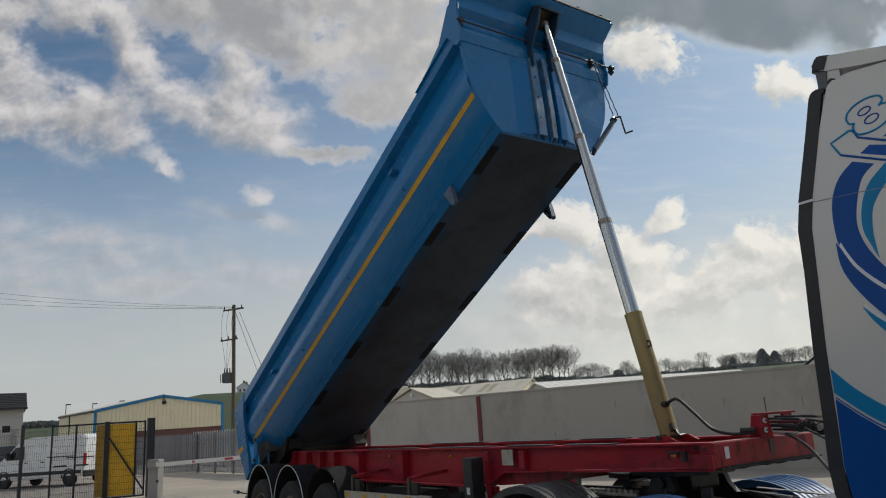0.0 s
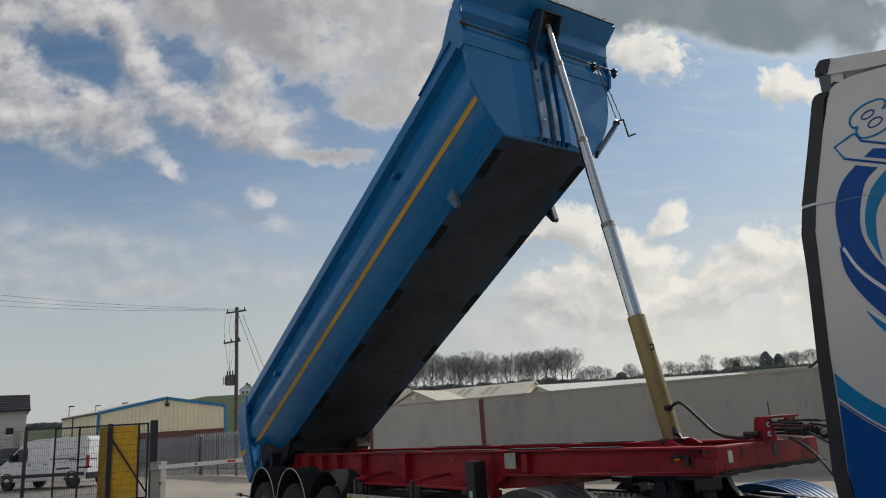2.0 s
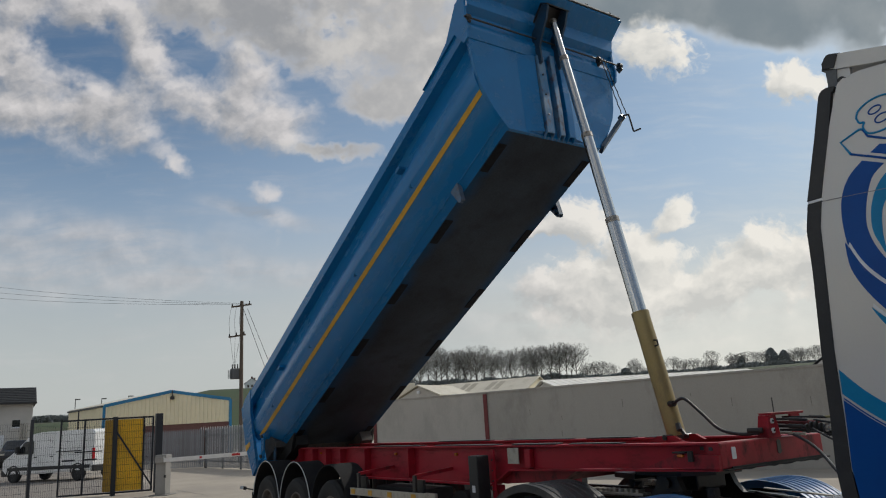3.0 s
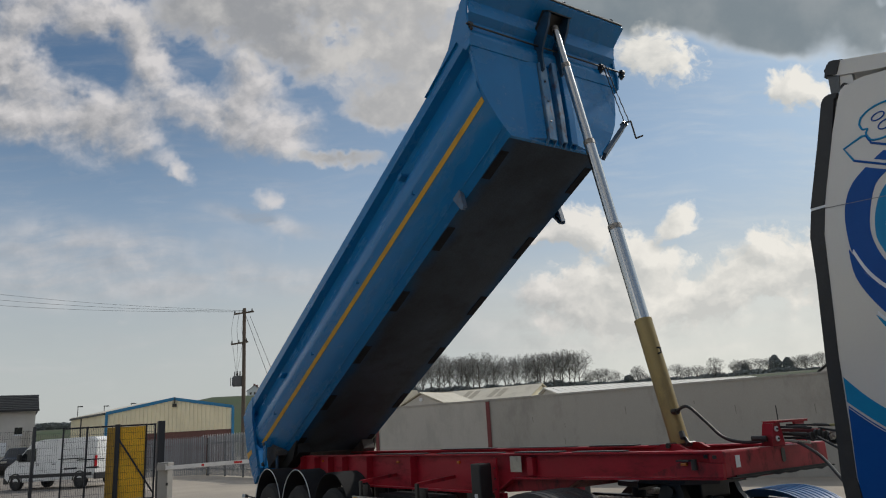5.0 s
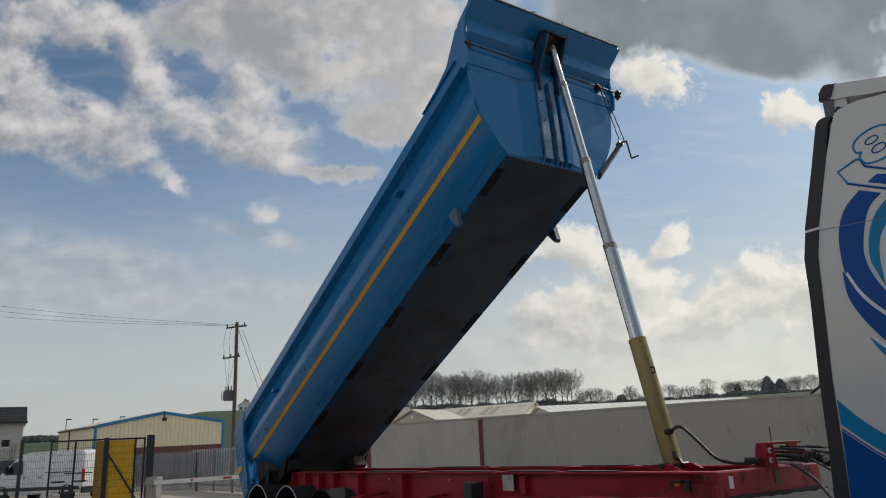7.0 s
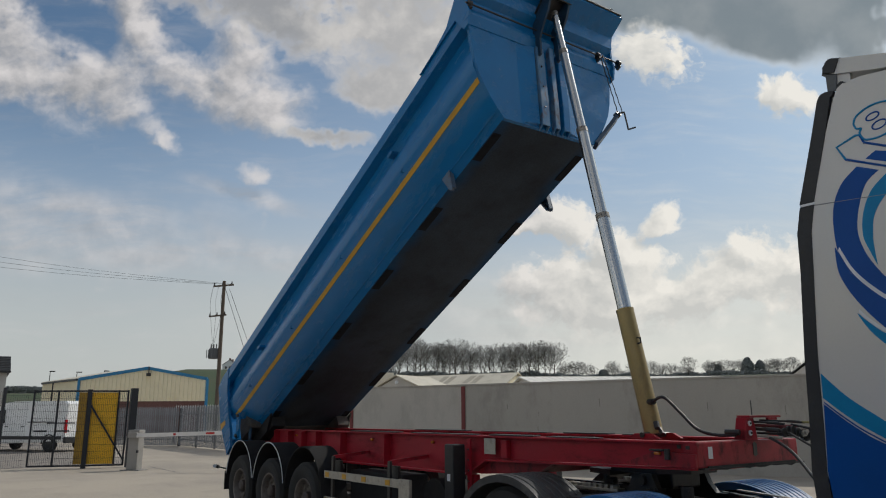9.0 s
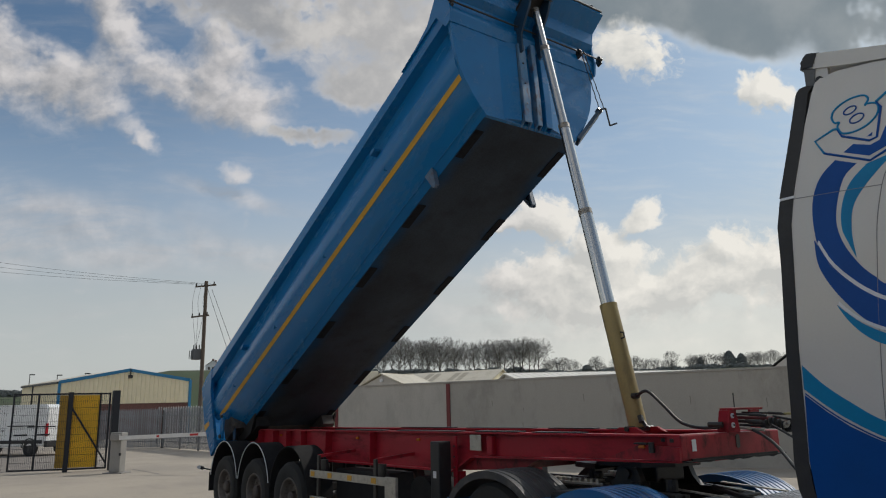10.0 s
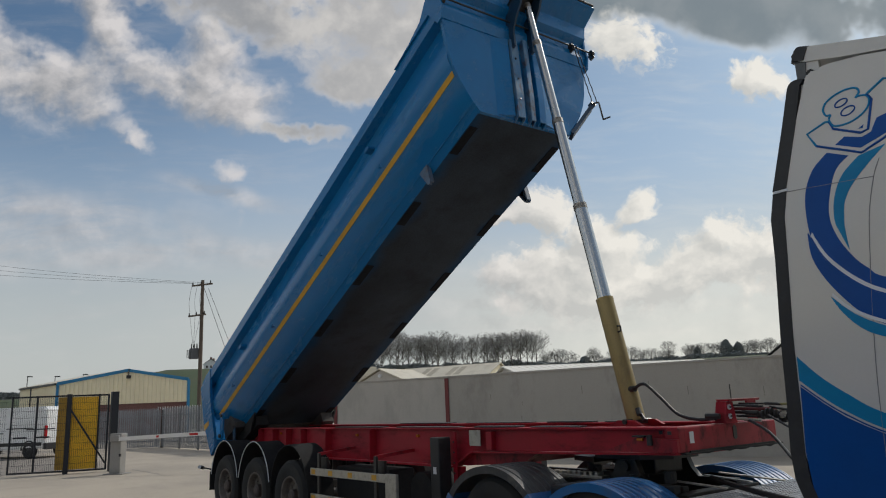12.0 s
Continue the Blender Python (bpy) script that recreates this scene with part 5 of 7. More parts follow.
    # seams
    for pts in ([(10.68, 3.145), (10.95, 3.125), (11.25, 3.10)], [(11.30, 3.21), (11.25, 3.10), (11.19, 2.88), (11.155, 2.64), (11.11, 2.25), (11.07, 1.80), (11.05, 1.3)]):
        bm = B()
        tube(bm, [(x, -1.2515, z) for x, z in curve(pts, 5)], 0.0026, 6)
        part("panel_seam", bm, SEAM, cab)
    bright = B()
    box(bright, (10.585, -1.258, 3.151), (10.69, -1.17, 3.168))
    part("fairing_gap", bright, PALE, cab)
    # roof wind deflector
    sp = B()
    prism(sp, [(10.845, 4.06), (10.87, 4.145), (10.90, 4.168), (10.975, 4.142), (11.465, 4.0), (12.4, 3.76), (12.4, 3.68), (11.45, 3.915), (11.16, 3.98), (11.008, 4.023), (10.927, 4.043)], 2.45, lambda a, b, c: (a, -1.225 + c, b))
    bmesh.ops.bevel(sp, geom=[e for e in sp.edges if abs(e.verts[0].co.y - e.verts[1].co.y) < 0.01], offset=0.018, segments=3, affect="EDGES")
    spoiler = part("roof_deflector", sp, WHITE, cab, "white roof air deflector", True)
    e = B()
    prism(e, [(10.832, 4.068), (10.845, 4.115), (10.862, 4.152), (10.885, 4.17), (10.91, 4.168), (10.975, 4.146), (10.927, 4.04)], 2.47, lambda a, b, c: (a, -1.235 + c, b))
    bmesh.ops.bevel(e, geom=[k for k in e.edges if abs(k.verts[0].co.y - k.verts[1].co.y) < 0.01], offset=0.012, segments=2, affect="EDGES")
    part("deflector_edge", e, BLACK, spoiler, "", True)
    for y in (-1.22, 1.18):
        br = B()
        prism(br, [(10.856, 4.063), (10.931, 4.045), (10.915, 3.925), (10.855, 3.93)], 0.01, lambda a, b, c: (a, y + c, b))
        part("deflector_bracket", br, TRANSFORMER, spoiler)
        st = B()
        prism(st, [(10.93, 4.045), (11.01, 4.024), (11.01, 3.965), (10.972, 3.948), (10.915, 3.93)], 0.04, lambda a, b, c: (a, y + 0.012 + c, b))
        part("deflector_bracket", st, WHITE, spoiler)
        kn = B()
        rod(kn, (10.955, y - 0.015, 3.945), (10.955, y + 0.03, 3.945), 0.026, n=16)
        box(kn, (10.93, y - 0.012, 3.90), (10.98, y + 0.03, 3.945), 0.004)
        part("rubber_stop", kn, BLACK, spoiler)
    ws = B()
    prism(ws, [(12.555, 2.2), (12.57, 2.2), (12.53, 3.1), (12.515, 3.1)], 2.2, lambda a, b, c: (a, -1.1 + c, b))
    part("windscreen", ws, DARK_GLASS, cab)


build_cab()


# ---------------- gate, mesh fence and barrier ----------------
GATE_L, GATE_M, GATE_R = Vector((-12.94, -3.06, 0.2)), Vector((-12.14, -1.63, 0.2)), Vector((-11.80, -0.42, 0.2))
FENCE_A = Vector((-12.76, -3.88, 0.2))


def wire_mesh(bm, a, b, z0, z1, pitch=0.052, r=0.0032, courses=None):
    """Upright wires and doubled cross wires between two posts."""
    length = (b - a).length
    n = max(2, int(length / pitch))
    for i in range(1, n):
        p = a.lerp(b, i / n)
        bar(bm, p + Vector((0, 0, z0)), p + Vector((0, 0, z1)), r * 2, r * 2, up=(1, 0, 0))
    k = courses or int((z1 - z0) / 0.2)
    for j in range(k + 1):
        z = z0 + (z1 - z0) * j / k
        bar(bm, a + Vector((0, 0, z)), b + Vector((0, 0, z)), r * 2.4, r * 2.4)


def build_gate():
    gate = thing("yard_gate", "black steel mesh gate with a yellow sheet panel", "gate")
    H = 2.36
    leaf = B()
    for p in (GATE_L, GATE_L.lerp(GATE_M, 0.44)):
        bar(leaf, p + Vector((0, 0, 0.06)), p + Vector((0, 0, H)), 0.05, 0.05, up=(1, 0, 0))
    for z in (0.08, H - 0.03):
        bar(leaf, GATE_L + Vector((0, 0, z)), GATE_M + Vector((0, 0, z)), 0.05, 0.05)
    leaf = part("gate_leaf", leaf, FENCE_BLACK, gate)
    w = B()
    wire_mesh(w, GATE_L, GATE_M, 0.1, H - 0.05)
    part("wire_infill", w, FENCE_BLACK, leaf)
    for s in (0.06, 0.46):
        latch = B()
        p = GATE_L.lerp(GATE_M, s)
        q = GATE_L.lerp(GATE_M, s + 0.22)
        bar(latch, p + Vector((0, 0, 1.12)), q + Vector((0, 0, 1.12)), 0.09, 0.05)
        part("slide_bolt", latch, FENCE_BLACK, leaf)
    bolt = B()
    bar(bolt, GATE_L.lerp(GATE_M, 0.28) + Vector((0, 0, 1.36)), GATE_L.lerp(GATE_M, 0.78) + Vector((0, 0, 1.36)), 0.05, 0.035)
    part("slide_bolt", bolt, FENCE_BLACK, leaf)
    main = B()
    bar(main, GATE_M, GATE_M + Vector((0, 0, H + 0.02)), 0.13, 0.13, up=(1, 0, 0))
    part("gate_post", main, FENCE_BLACK, gate)
    right = B()
    bar(right, GATE_R + Vector((0, 0.03, 0)), GATE_R + Vector((0, 0.03, H + 0.06)), 0.20, 0.20, up=(1, 0, 0))
    part("gate_post", right, FENCE_BLACK, gate)
    frame_ = B()
    a, b = GATE_M, GATE_R - Vector((0.05, 0.14, 0))
    mid = a.lerp(b, 0.76)
    for z in (0.08, H - 0.03):
        bar(frame_, a + Vector((0, 0, z)), b + Vector((0, 0, z)), 0.05, 0.05)
    for p in (mid, b):
        bar(frame_, p + Vector((0, 0, 0.06)), p + Vector((0, 0, H)), 0.05, 0.05, up=(1, 0, 0))
    bar(frame_, a + Vector((0.03, 0, 1.98)), b + Vector((0.03, 0, 0.22)), 0.04, 0.05)
    second = part("gate_leaf", frame_, FENCE_BLACK, gate)
    w = B()
    off = Vector((0.028, -0.012, 0))
    wire_mesh(w, a + off, b + off, 0.1, H - 0.05)
    part("wire_infill", w, FENCE_BLACK, second)
    y0 = GATE_L.lerp(GATE_M, 0.81)
    for p, q, sheet_mat, words in ((y0, GATE_M - Vector((0.02, 0.07, 0)), PANEL_SHADED, "yellow strip behind the mesh, darkened by painted shade"),
                                   (GATE_M + Vector((0, 0.07, 0)), mid, PANEL_YELLOW, "bright yellow sheet panel behind the mesh")):
        s = B()
        prism(s, [(0, 0.12), (1, 0.12), (1, H - 0.07), (0, H - 0.07)], 0.012, lambda t, z, c: tuple(p.lerp(q, t) + Vector((-0.012 - c, 0.006, z))))
        part("yellow_panel", s, sheet_mat, second, words)
    fence = thing("mesh_fence", "black welded mesh fence beside the gate", "fence")
    run = [FENCE_A, FENCE_A + Vector((-0.55, -2.4, 0)), FENCE_A + Vector((-1.1, -4.8, 0)), FENCE_A + Vector((-1.65, -7.2, 0)), FENCE_A + Vector((-2.2, -9.6, 0))]
    post = B()
    box(post, (-0.04, -0.04, 0), (0.04, 0.04, 2.42), 0.005)
    mesh = mesh_of("fence_post", post, FENCE_BLACK)
    for p in run:
        share("fence_post", mesh, fence, pose(p.x, p.y, p.z, 0, 0, 13))
    for p, q in zip(run, run[1:]):
        w = B()
        wire_mesh(w, p, q, 0.05, 2.3, 0.06, 0.0026)
        part("wire_panel", w, FENCE_BLACK, fence)
    w = B()
    wire_mesh(w, FENCE_A, GATE_L + Vector((-0.05, -0.1, 0)), 0.05, 2.2, 0.06, 0.0026)
    part("wire_panel", w, FENCE_BLACK, fence)


def build_barrier():
    at = Vector((-10.2, -0.60, 0.2))
    bar_ = thing("barrier_gate", "grey car park barrier with lowered white boom", "barrier", pose(at.x, at.y, at.z, 0, 0, 46))
    h = B()
    box(h, (-0.165, -0.15, 0.03), (0.165, 0.15, 0.94), 0.02)
    box(h, (-0.18, -0.165, 0.92), (0.18, 0.165, 1.16), 0.03)
    housing = part("housing", h, MACHINE_GREY, bar_)
    f = B()
    box(f, (-0.30, -0.25, 0.0), (0.30, 0.25, 0.03), 0.006)
    part("base_plate", f, MACHINE_GREY, housing)
    k = B()
    box(k, (0.13, -0.185, 0.50), (0.19, -0.14, 0.58), 0.01)
    part("key_switch", k, BLACK, housing)
    boom = B()
    a, b = Vector((0.10, -0.24, 1.00)), Vector((4.9, -0.24, 1.12))
    bar(boom, a, b, 0.05, 0.11)
    boom = part("boom", boom, BOOM_WHITE, bar_, "white boom with small red marks")
    for s, l in ((0.25, 0.05), (0.46, 0.16), (0.80, 0.16)):
        m = B()
        p, q = a.lerp(b, s), a.lerp(b, s + l / 3)
        bar(m, p + Vector((0, -0.0265, 0)), q + Vector((0, -0.0265, 0)), 0.003, 0.06)
        part("red_mark", m, SIGN_RED, boom)
    c = B()
    box(c, (-0.12, -0.28, 0.93), (0.16, -0.185, 1.10), 0.015)
    part("boom_clamp", c, MACHINE_GREY, bar_)


def build_palisade(name, a, b, top=2.35, pitch=0.155, material=None):
    fence = thing(name, "galvanised steel palisade fence", "fence", group="palisade fences")
    a, b = Vector(a), Vector(b)
    t = (b - a).normalized()
    turn = math.degrees(math.atan2(t.y, t.x))
    pale = B()
    strip(pale, [(-0.050, 0.05), (-0.050, top - 0.12), (-0.02, top)], [(-0.012, 0.05), (-0.012, top - 0.12), (-0.004, top - 0.04)], 0.002, lambda p, q, c: (p, -0.012 + c, q))
    strip(pale, [(-0.012, 0.05), (-0.012, top - 0.10)], [(0.012, 0.05), (0.012, top - 0.10)], 0.002, lambda p, q, c: (p, -0.022 + c, q))
    strip(pale, [(0.012, 0.05), (0.012, top - 0.12), (0.004, top - 0.04)], [(0.050, 0.05), (0.050, top - 0.12), (0.02, top)], 0.002, lambda p, q, c: (p, -0.012 + c, q))
    mesh = mesh_of("pale", pale, material or GALV)
    n = int((b - a).length / pitch)
    for i in range(n):
        p = a + t * (i + 0.5) * pitch
        share("pale", mesh, fence, pose(p.x, p.y, a.z + (b.z - a.z) * i / n, 0, 0, turn))
    for z in (0.35, top - 0.4):
        r = B()
        bar(r, a + Vector((0, 0, z)) + Vector((-t.y, t.x, 0)) * 0.02, b + Vector((0, 0, z)) + Vector((-t.y, t.x, 0)) * 0.02, 0.04, 0.05)
        part("rail", r, GALV, fence)
    post = B()
    box(post, (-0.05, -0.03, 0), (0.05, 0.03, top - 0.1), 0.005)
    pm = mesh_of("post", post, GREASE)
    for i in range(int((b - a).length / 2.6) + 1):
        p = a + t * min(i * 2.6, (b - a).length)
        share("post", pm, fence, pose(p.x + t.y * -0.06, p.y + t.x * 0.06, a.z, 0, 0, turn))
    return fence


def build_joint():
    """A worn joint between two concrete slabs beside the barrier."""
    j = B()
    rng = random.Random(41)
    line = [(-11.6 + 0.145 * i, 0.18 + rng.uniform(-0.02, 0.02)) for i in range(21)]
    wide = [rng.uniform(0.006, 0.022) for _ in line]
    top = [j.verts.new((x, y + w, height(x, y) + 0.005)) for (x, y), w in zip(line, wide)]
    low = [j.verts.new((x, y - w, height(x, y) + 0.005)) for (x, y), w in zip(line, wide)]
    for i in range(len(line) - 1):
        j.faces.new((top[i], low[i], low[i + 1], top[i + 1]))
    tagged(new("slab_joint", mesh_of("slab_joint", j, GREASE)), "dark worn joint between two concrete slabs", "ground", kind="structure")


build_gate()
build_barrier()
build_joint()
build_palisade("palisade_fence", (-31.0, 2.0, 0.2), (-27.2, 5.6, 0.2), 2.05, 0.12)
build_palisade("palisade_fence", (-27.2, 5.6, 0.2), (-17.2, 5.8, 0.2), 2.05, 0.12)
build_palisade("palisade_fence", (-17.2, 5.8, 0.2), (-12.6, 7.7, 0.2), 2.5)


# ---------------- vehicles in the yard ----------------
def build_van():
    front, rear = Vector((-28.45, -2.39, 0.2)), Vector((-25.45, -0.11, 0.2))
    t = (front - rear).normalized()
    mid = (front + rear) / 2
    van = thing("panel_van", "white high-roof panel van parked behind the fence", "van", pose(mid.x, mid.y, 0.2, 0, 0, math.degrees(math.atan2(t.y, t.x))))
    W = 0.98
    side = [(-2.72, 0.42), (2.40, 0.34), (2.66, 0.55), (2.68, 0.92), (2.52, 1.12), (1.98, 1.30), (1.38, 1.95), (1.05, 2.18), (0.4, 2.26), (-2.55, 2.26), (-2.72, 2.12)]
    bm = B()
    prism(bm, side, 2 * W, lambda x, z, c: (x, -W + c, z))
    for v in bm.verts:
        if v.co.z > 1.3:
            v.co.y *= 1 - 0.10 * (v.co.z - 1.3) / 1.2
    bmesh.ops.bevel(bm, geom=[e for e in bm.edges if abs(e.verts[0].co.y - e.verts[1].co.y) < 0.3], offset=0.06, segments=3, affect="EDGES")
    body = part("body", bm, VAN_WHITE, van, "", True)
    for s in (-1, 1):
        g = B()
        prism(g, [(1.86, 1.28), (1.36, 1.84), (0.80, 1.88), (0.76, 1.28)], 0.012, lambda x, z, c: (x, s * (W - 0.045 * (z - 1.0) + 0.012) - 0.006 + c, z))
        part("side_window", g, DARK_GLASS, body)
        sl = B()
        bar(sl, (-2.6, s * (W + 0.010), 0.62), (2.3, s * (W + 0.010), 0.62), 0.02, 0.15)
        bar(sl, (-2.1, s * (W + 0.008), 1.32), (-0.6, s * (W + 0.008), 1.32), 0.012, 0.04)
        part("rubbing_strip", sl, BLACK, body)
        for x in (-0.35, 0.62):
            h = B()
            box(h, (x - 0.09, s * (W + 0.014) - 0.014, 1.10), (x + 0.09, s * (W + 0.014) + 0.014, 1.14), 0.006)
            part("door_handle", h, BLACK, body)
        mr = B()
        box(mr, (1.55, s * 1.12 - 0.10, 1.34), (1.68, s * 1.12 + 0.10, 1.66), 0.04)
        box(mr, (1.58, s * 0.99 - 0.05, 1.42), (1.64, s * 0.99 + 0.05, 1.5), 0.01)
        part("door_mirror", mr, BLACK, body)
        tl = B()
        box(tl, (-2.76, s * 0.90 - 0.06, 0.85), (-2.68, s * 0.90 + 0.06, 1.42), 0.02)
        part("tail_lamp", tl, LENS_RED, body)
        hl = B()
        box(hl, (2.46, s * 0.78 - 0.14, 0.88), (2.67, s * 0.78 + 0.14, 1.06), 0.05)
        part("headlamp", hl, STEEL, body)
        for x in (-1.9, 1.93):
            wh = B()
            lathe(wh, [(0.20, 0.02), (0.28, 0.0), (0.335, 0.02), (0.345, 0.05), (0.345, 0.18), (0.335, 0.21), (0.2, 0.22)], 28)
            me = mesh_of("tyre", wh, RUBBER, True)
            rm = B()
            lathe(rm, [(0.21, 0.03), (0.19, 0.06), (0.08, 0.05), (0.0, 0.03)], 24)
            rme = mesh_of("rim", rm, BLACK, True)
            ax = B()
            rod(ax, (0, 0.06, 0), (0, 0.2, 0), 0.07)
            w = share("wheel", mesh_of("wheel", ax, GREASE), van, pose(x, s * 1.0, 0.345) @ pose(0, 0, 0, 0, 0, 0 if s < 0 else 180))
            share("tyre", me, w)
            share("rim", rme, w)
            wa = B()
            arch(wa, x, 0.36, 0.42, 0.42, 0, 180, s * (W + 0.002) - 0.02, s * (W + 0.002) + 0.012, 0.05)
            part("wheel_arch", wa, BLACK, body)
    ws = B()
    prism(ws, [(1.99, 1.32), (2.005, 1.31), (1.415, 1.95), (1.40, 1.94)], 1.6, lambda x, z, c: (x, -0.8 + c, z))
    part("windscreen", ws, DARK_GLASS, body)
    for lo, hi in (((-2.84, -0.96, 0.38), (-2.68, 0.96, 0.66)), ((2.42, -0.94, 0.30), (2.74, 0.94, 0.60))):
        bp = B()
        box(bp, lo, hi, 0.03)
        part("bumper", bp, BLACK, body)
    pl = B()
    box(pl, (-2.725, -0.30, 1.02), (-2.715, 0.22, 1.13))
    part("blank_plate", pl, YELLOW, body)
    for s in (-1, 1):
        rw = B()
        box(rw, (-2.735, s * 0.42 - 0.28, 1.35), (-2.722, s * 0.42 + 0.28, 1.85), 0.004)
        part("rear_panel", rw, VAN_WHITE, body)


def build_car():
    car = thing("parked_car", "black hatchback parked by the grey building", "car", pose(-36.0, -2.35, height(-36.0, -2.35), 0, 0, -12) @ Matrix.Scale(1.0, 4))
    side = [(-1.95, 0.35), (1.95, 0.32), (2.05, 0.62), (1.85, 0.86), (1.0, 0.98), (0.35, 1.45), (-1.1, 1.50), (-1.8, 1.02), (-2.0, 0.8)]
    bm = B()
    prism(bm, side, 1.7, lambda x, z, c: (x, -0.85 + c, z))
    for v in bm.verts:
        if v.co.z > 0.95:
            v.co.y *= 0.82
    bmesh.ops.bevel(bm, geom=list(bm.edges), offset=0.05, segments=2, affect="EDGES")
    body = part("body", bm, CAR_BLACK, car, "", True)
    g = B()
    prism(g, [(0.98, 1.01), (1.0, 1.005), (0.38, 1.44), (0.36, 1.43)], 1.24, lambda x, z, c: (x + 0.02, -0.62 + c, z))
    part("windscreen", g, DARK_GLASS, body)
    for s in (-1, 1):
        h = B()
        box(h, (1.78, s * 0.62 - 0.14, 0.66), (1.99, s * 0.62 + 0.14, 0.80), 0.03)
        part("headlamp", h, STEEL, body)
        sg = B()
        prism(sg, [(0.85, 1.03), (0.32, 1.40), (-1.0, 1.43), (-1.5, 1.05)], 0.01, lambda x, z, c: (x, s * (0.80 - 0.25 * (z - 1.0)) - 0.005 + c, z))
        part("side_window", sg, DARK_GLASS, body)
        for x in (-1.25, 1.3):
            wh = B()
            rod(wh, (x, s * 0.66, 0.31), (x, s * 0.87, 0.31), 0.31, n=24)
            part("wheel", wh, RUBBER, car)
    p = B()
    box(p, (2.03, -0.26, 0.46), (2.06, 0.26, 0.57))
    part("blank_plate", p, PALE, body)


def build_tarp():
    bm = B()
    n = 22
    pts = {}
    for i in range(n):
        for j in range(n):
            a, b = i / (n - 1) - 0.5, j / (n - 1) - 0.5
            h = 1.55 * (1 - max(abs(a), abs(b)) ** 3 * 8) + 0.16 * noise.noise((a * 6, b * 6, 2.0))
            pts[i, j] = bm.verts.new((a * 2.9 + 0.08 * noise.noise((b * 9, a * 4, 1)), b * 2.2 + 0.08 * noise.noise((a * 9, b * 4, 5)), max(0.02, h)))
    for i in range(n - 1):
        for j in range(n - 1):
            bm.faces.new((pts[i, j], pts[i + 1, j], pts[i + 1, j + 1], pts[i, j + 1]))
    ob = new("tarpaulin", mesh_of("tarpaulin", bm, TARP, True))
    ob.matrix_world = pose(-37.2, -5.45, height(-37.2, -5.3) - 0.1, 0, 0, 80) @ Matrix.Diagonal((0.95, 1, 1.3, 1))
    tagged(ob, "stack of goods under a crumpled blue tarpaulin", "tarpaulin")
    board = B()
    box(board, (-0.025, -0.33, 0), (0.0, 0.33, 0.82), 0.005)
    ob = new("wall_board", mesh_of("wall_board", board, PALE))
    ob.matrix_world = pose(-40.57, -3.25, 1.79, 0, 0, -3.8)
    tagged(ob, "plain white board fixed to the grey building", "board")
    kerb = B()
    box(kerb, (-0.5, -0.85, -0.1), (0.5, 0.75, 0.16), 0.02)
    ob = new("kerb_island", mesh_of("kerb_island", kerb, CONCRETE))
    ob.matrix_world = pose(-31.6, -4.75, height(-31.6, -4.6), 0, 0, 0)
    tagged(ob, "low pale concrete kerb island in the yard", "kerb")
    stake = B()
    rod(stake, (0, 0, -0.1), (0, 0, 0.75), 0.045, n=10)
    ob = new("marker_post", mesh_of("marker_post", stake, PALE))
    ob.matrix_world = pose(-33.2, -4.9, height(-33.2, -4.9))
    tagged(ob, "short white marker post in the yard", "post")
    rng = random.Random(9)
    pile = B()
    for i in range(26):
        x, y = rng.uniform(-0.9, 0.9), rng.uniform(-0.5, 0.5)
        bar(pile, (x - rng.uniform(0.2, 0.5), y, rng.uniform(0.05, 0.35)), (x + rng.uniform(0.2, 0.5), y + rng.uniform(-0.4, 0.4), rng.uniform(0.05, 0.6)), 0.09, 0.03)
    ob = new("scrap_timber", mesh_of("scrap_timber", pile, PALE))
    ob.matrix_world = pose(-36.4, -4.15, height(-36.4, -4.15) - 0.03, 0, 0, 80) @ Matrix.Diagonal((0.6, 0.8, 1, 1))
    tagged(ob, "heap of broken pale timber offcuts", "scrap", kind="stuff")


build_van()
build_car()
build_tarp()


# ---------------- buildings ----------------
def clad(bm, a, b, z0, top, pitch=0.33, depth=0.055):
    """Box-profile cladding from a to b; top(s) gives its upper edge at the share s."""
    a, b = Vector(a), Vector(b)
    t = (b - a).normalized()
    n_ = Vector((t.y, -t.x, 0))
    length = (b - a).length
    k = int(length / pitch)
    line = []
    for i in range(k):
        s0 = i * pitch
        for ds, d in ((0.0, 0.0), (0.58 * pitch, 0.0), (0.68 * pitch, depth), (0.9 * pitch, depth)):
            line.append((s0 + ds, d))
    line.append((length, 0.0))
    low = [bm.verts.new(a + t * s + n_ * d + Vector((0, 0, z0))) for s, d in line]
    high = [bm.verts.new(a + t * s + n_ * d + Vector((0, 0, top(s / length)))) for s, d in line]
    for i in range(len(line) - 1):
        bm.faces.new((low[i], low[i + 1], high[i + 1], high[i]))


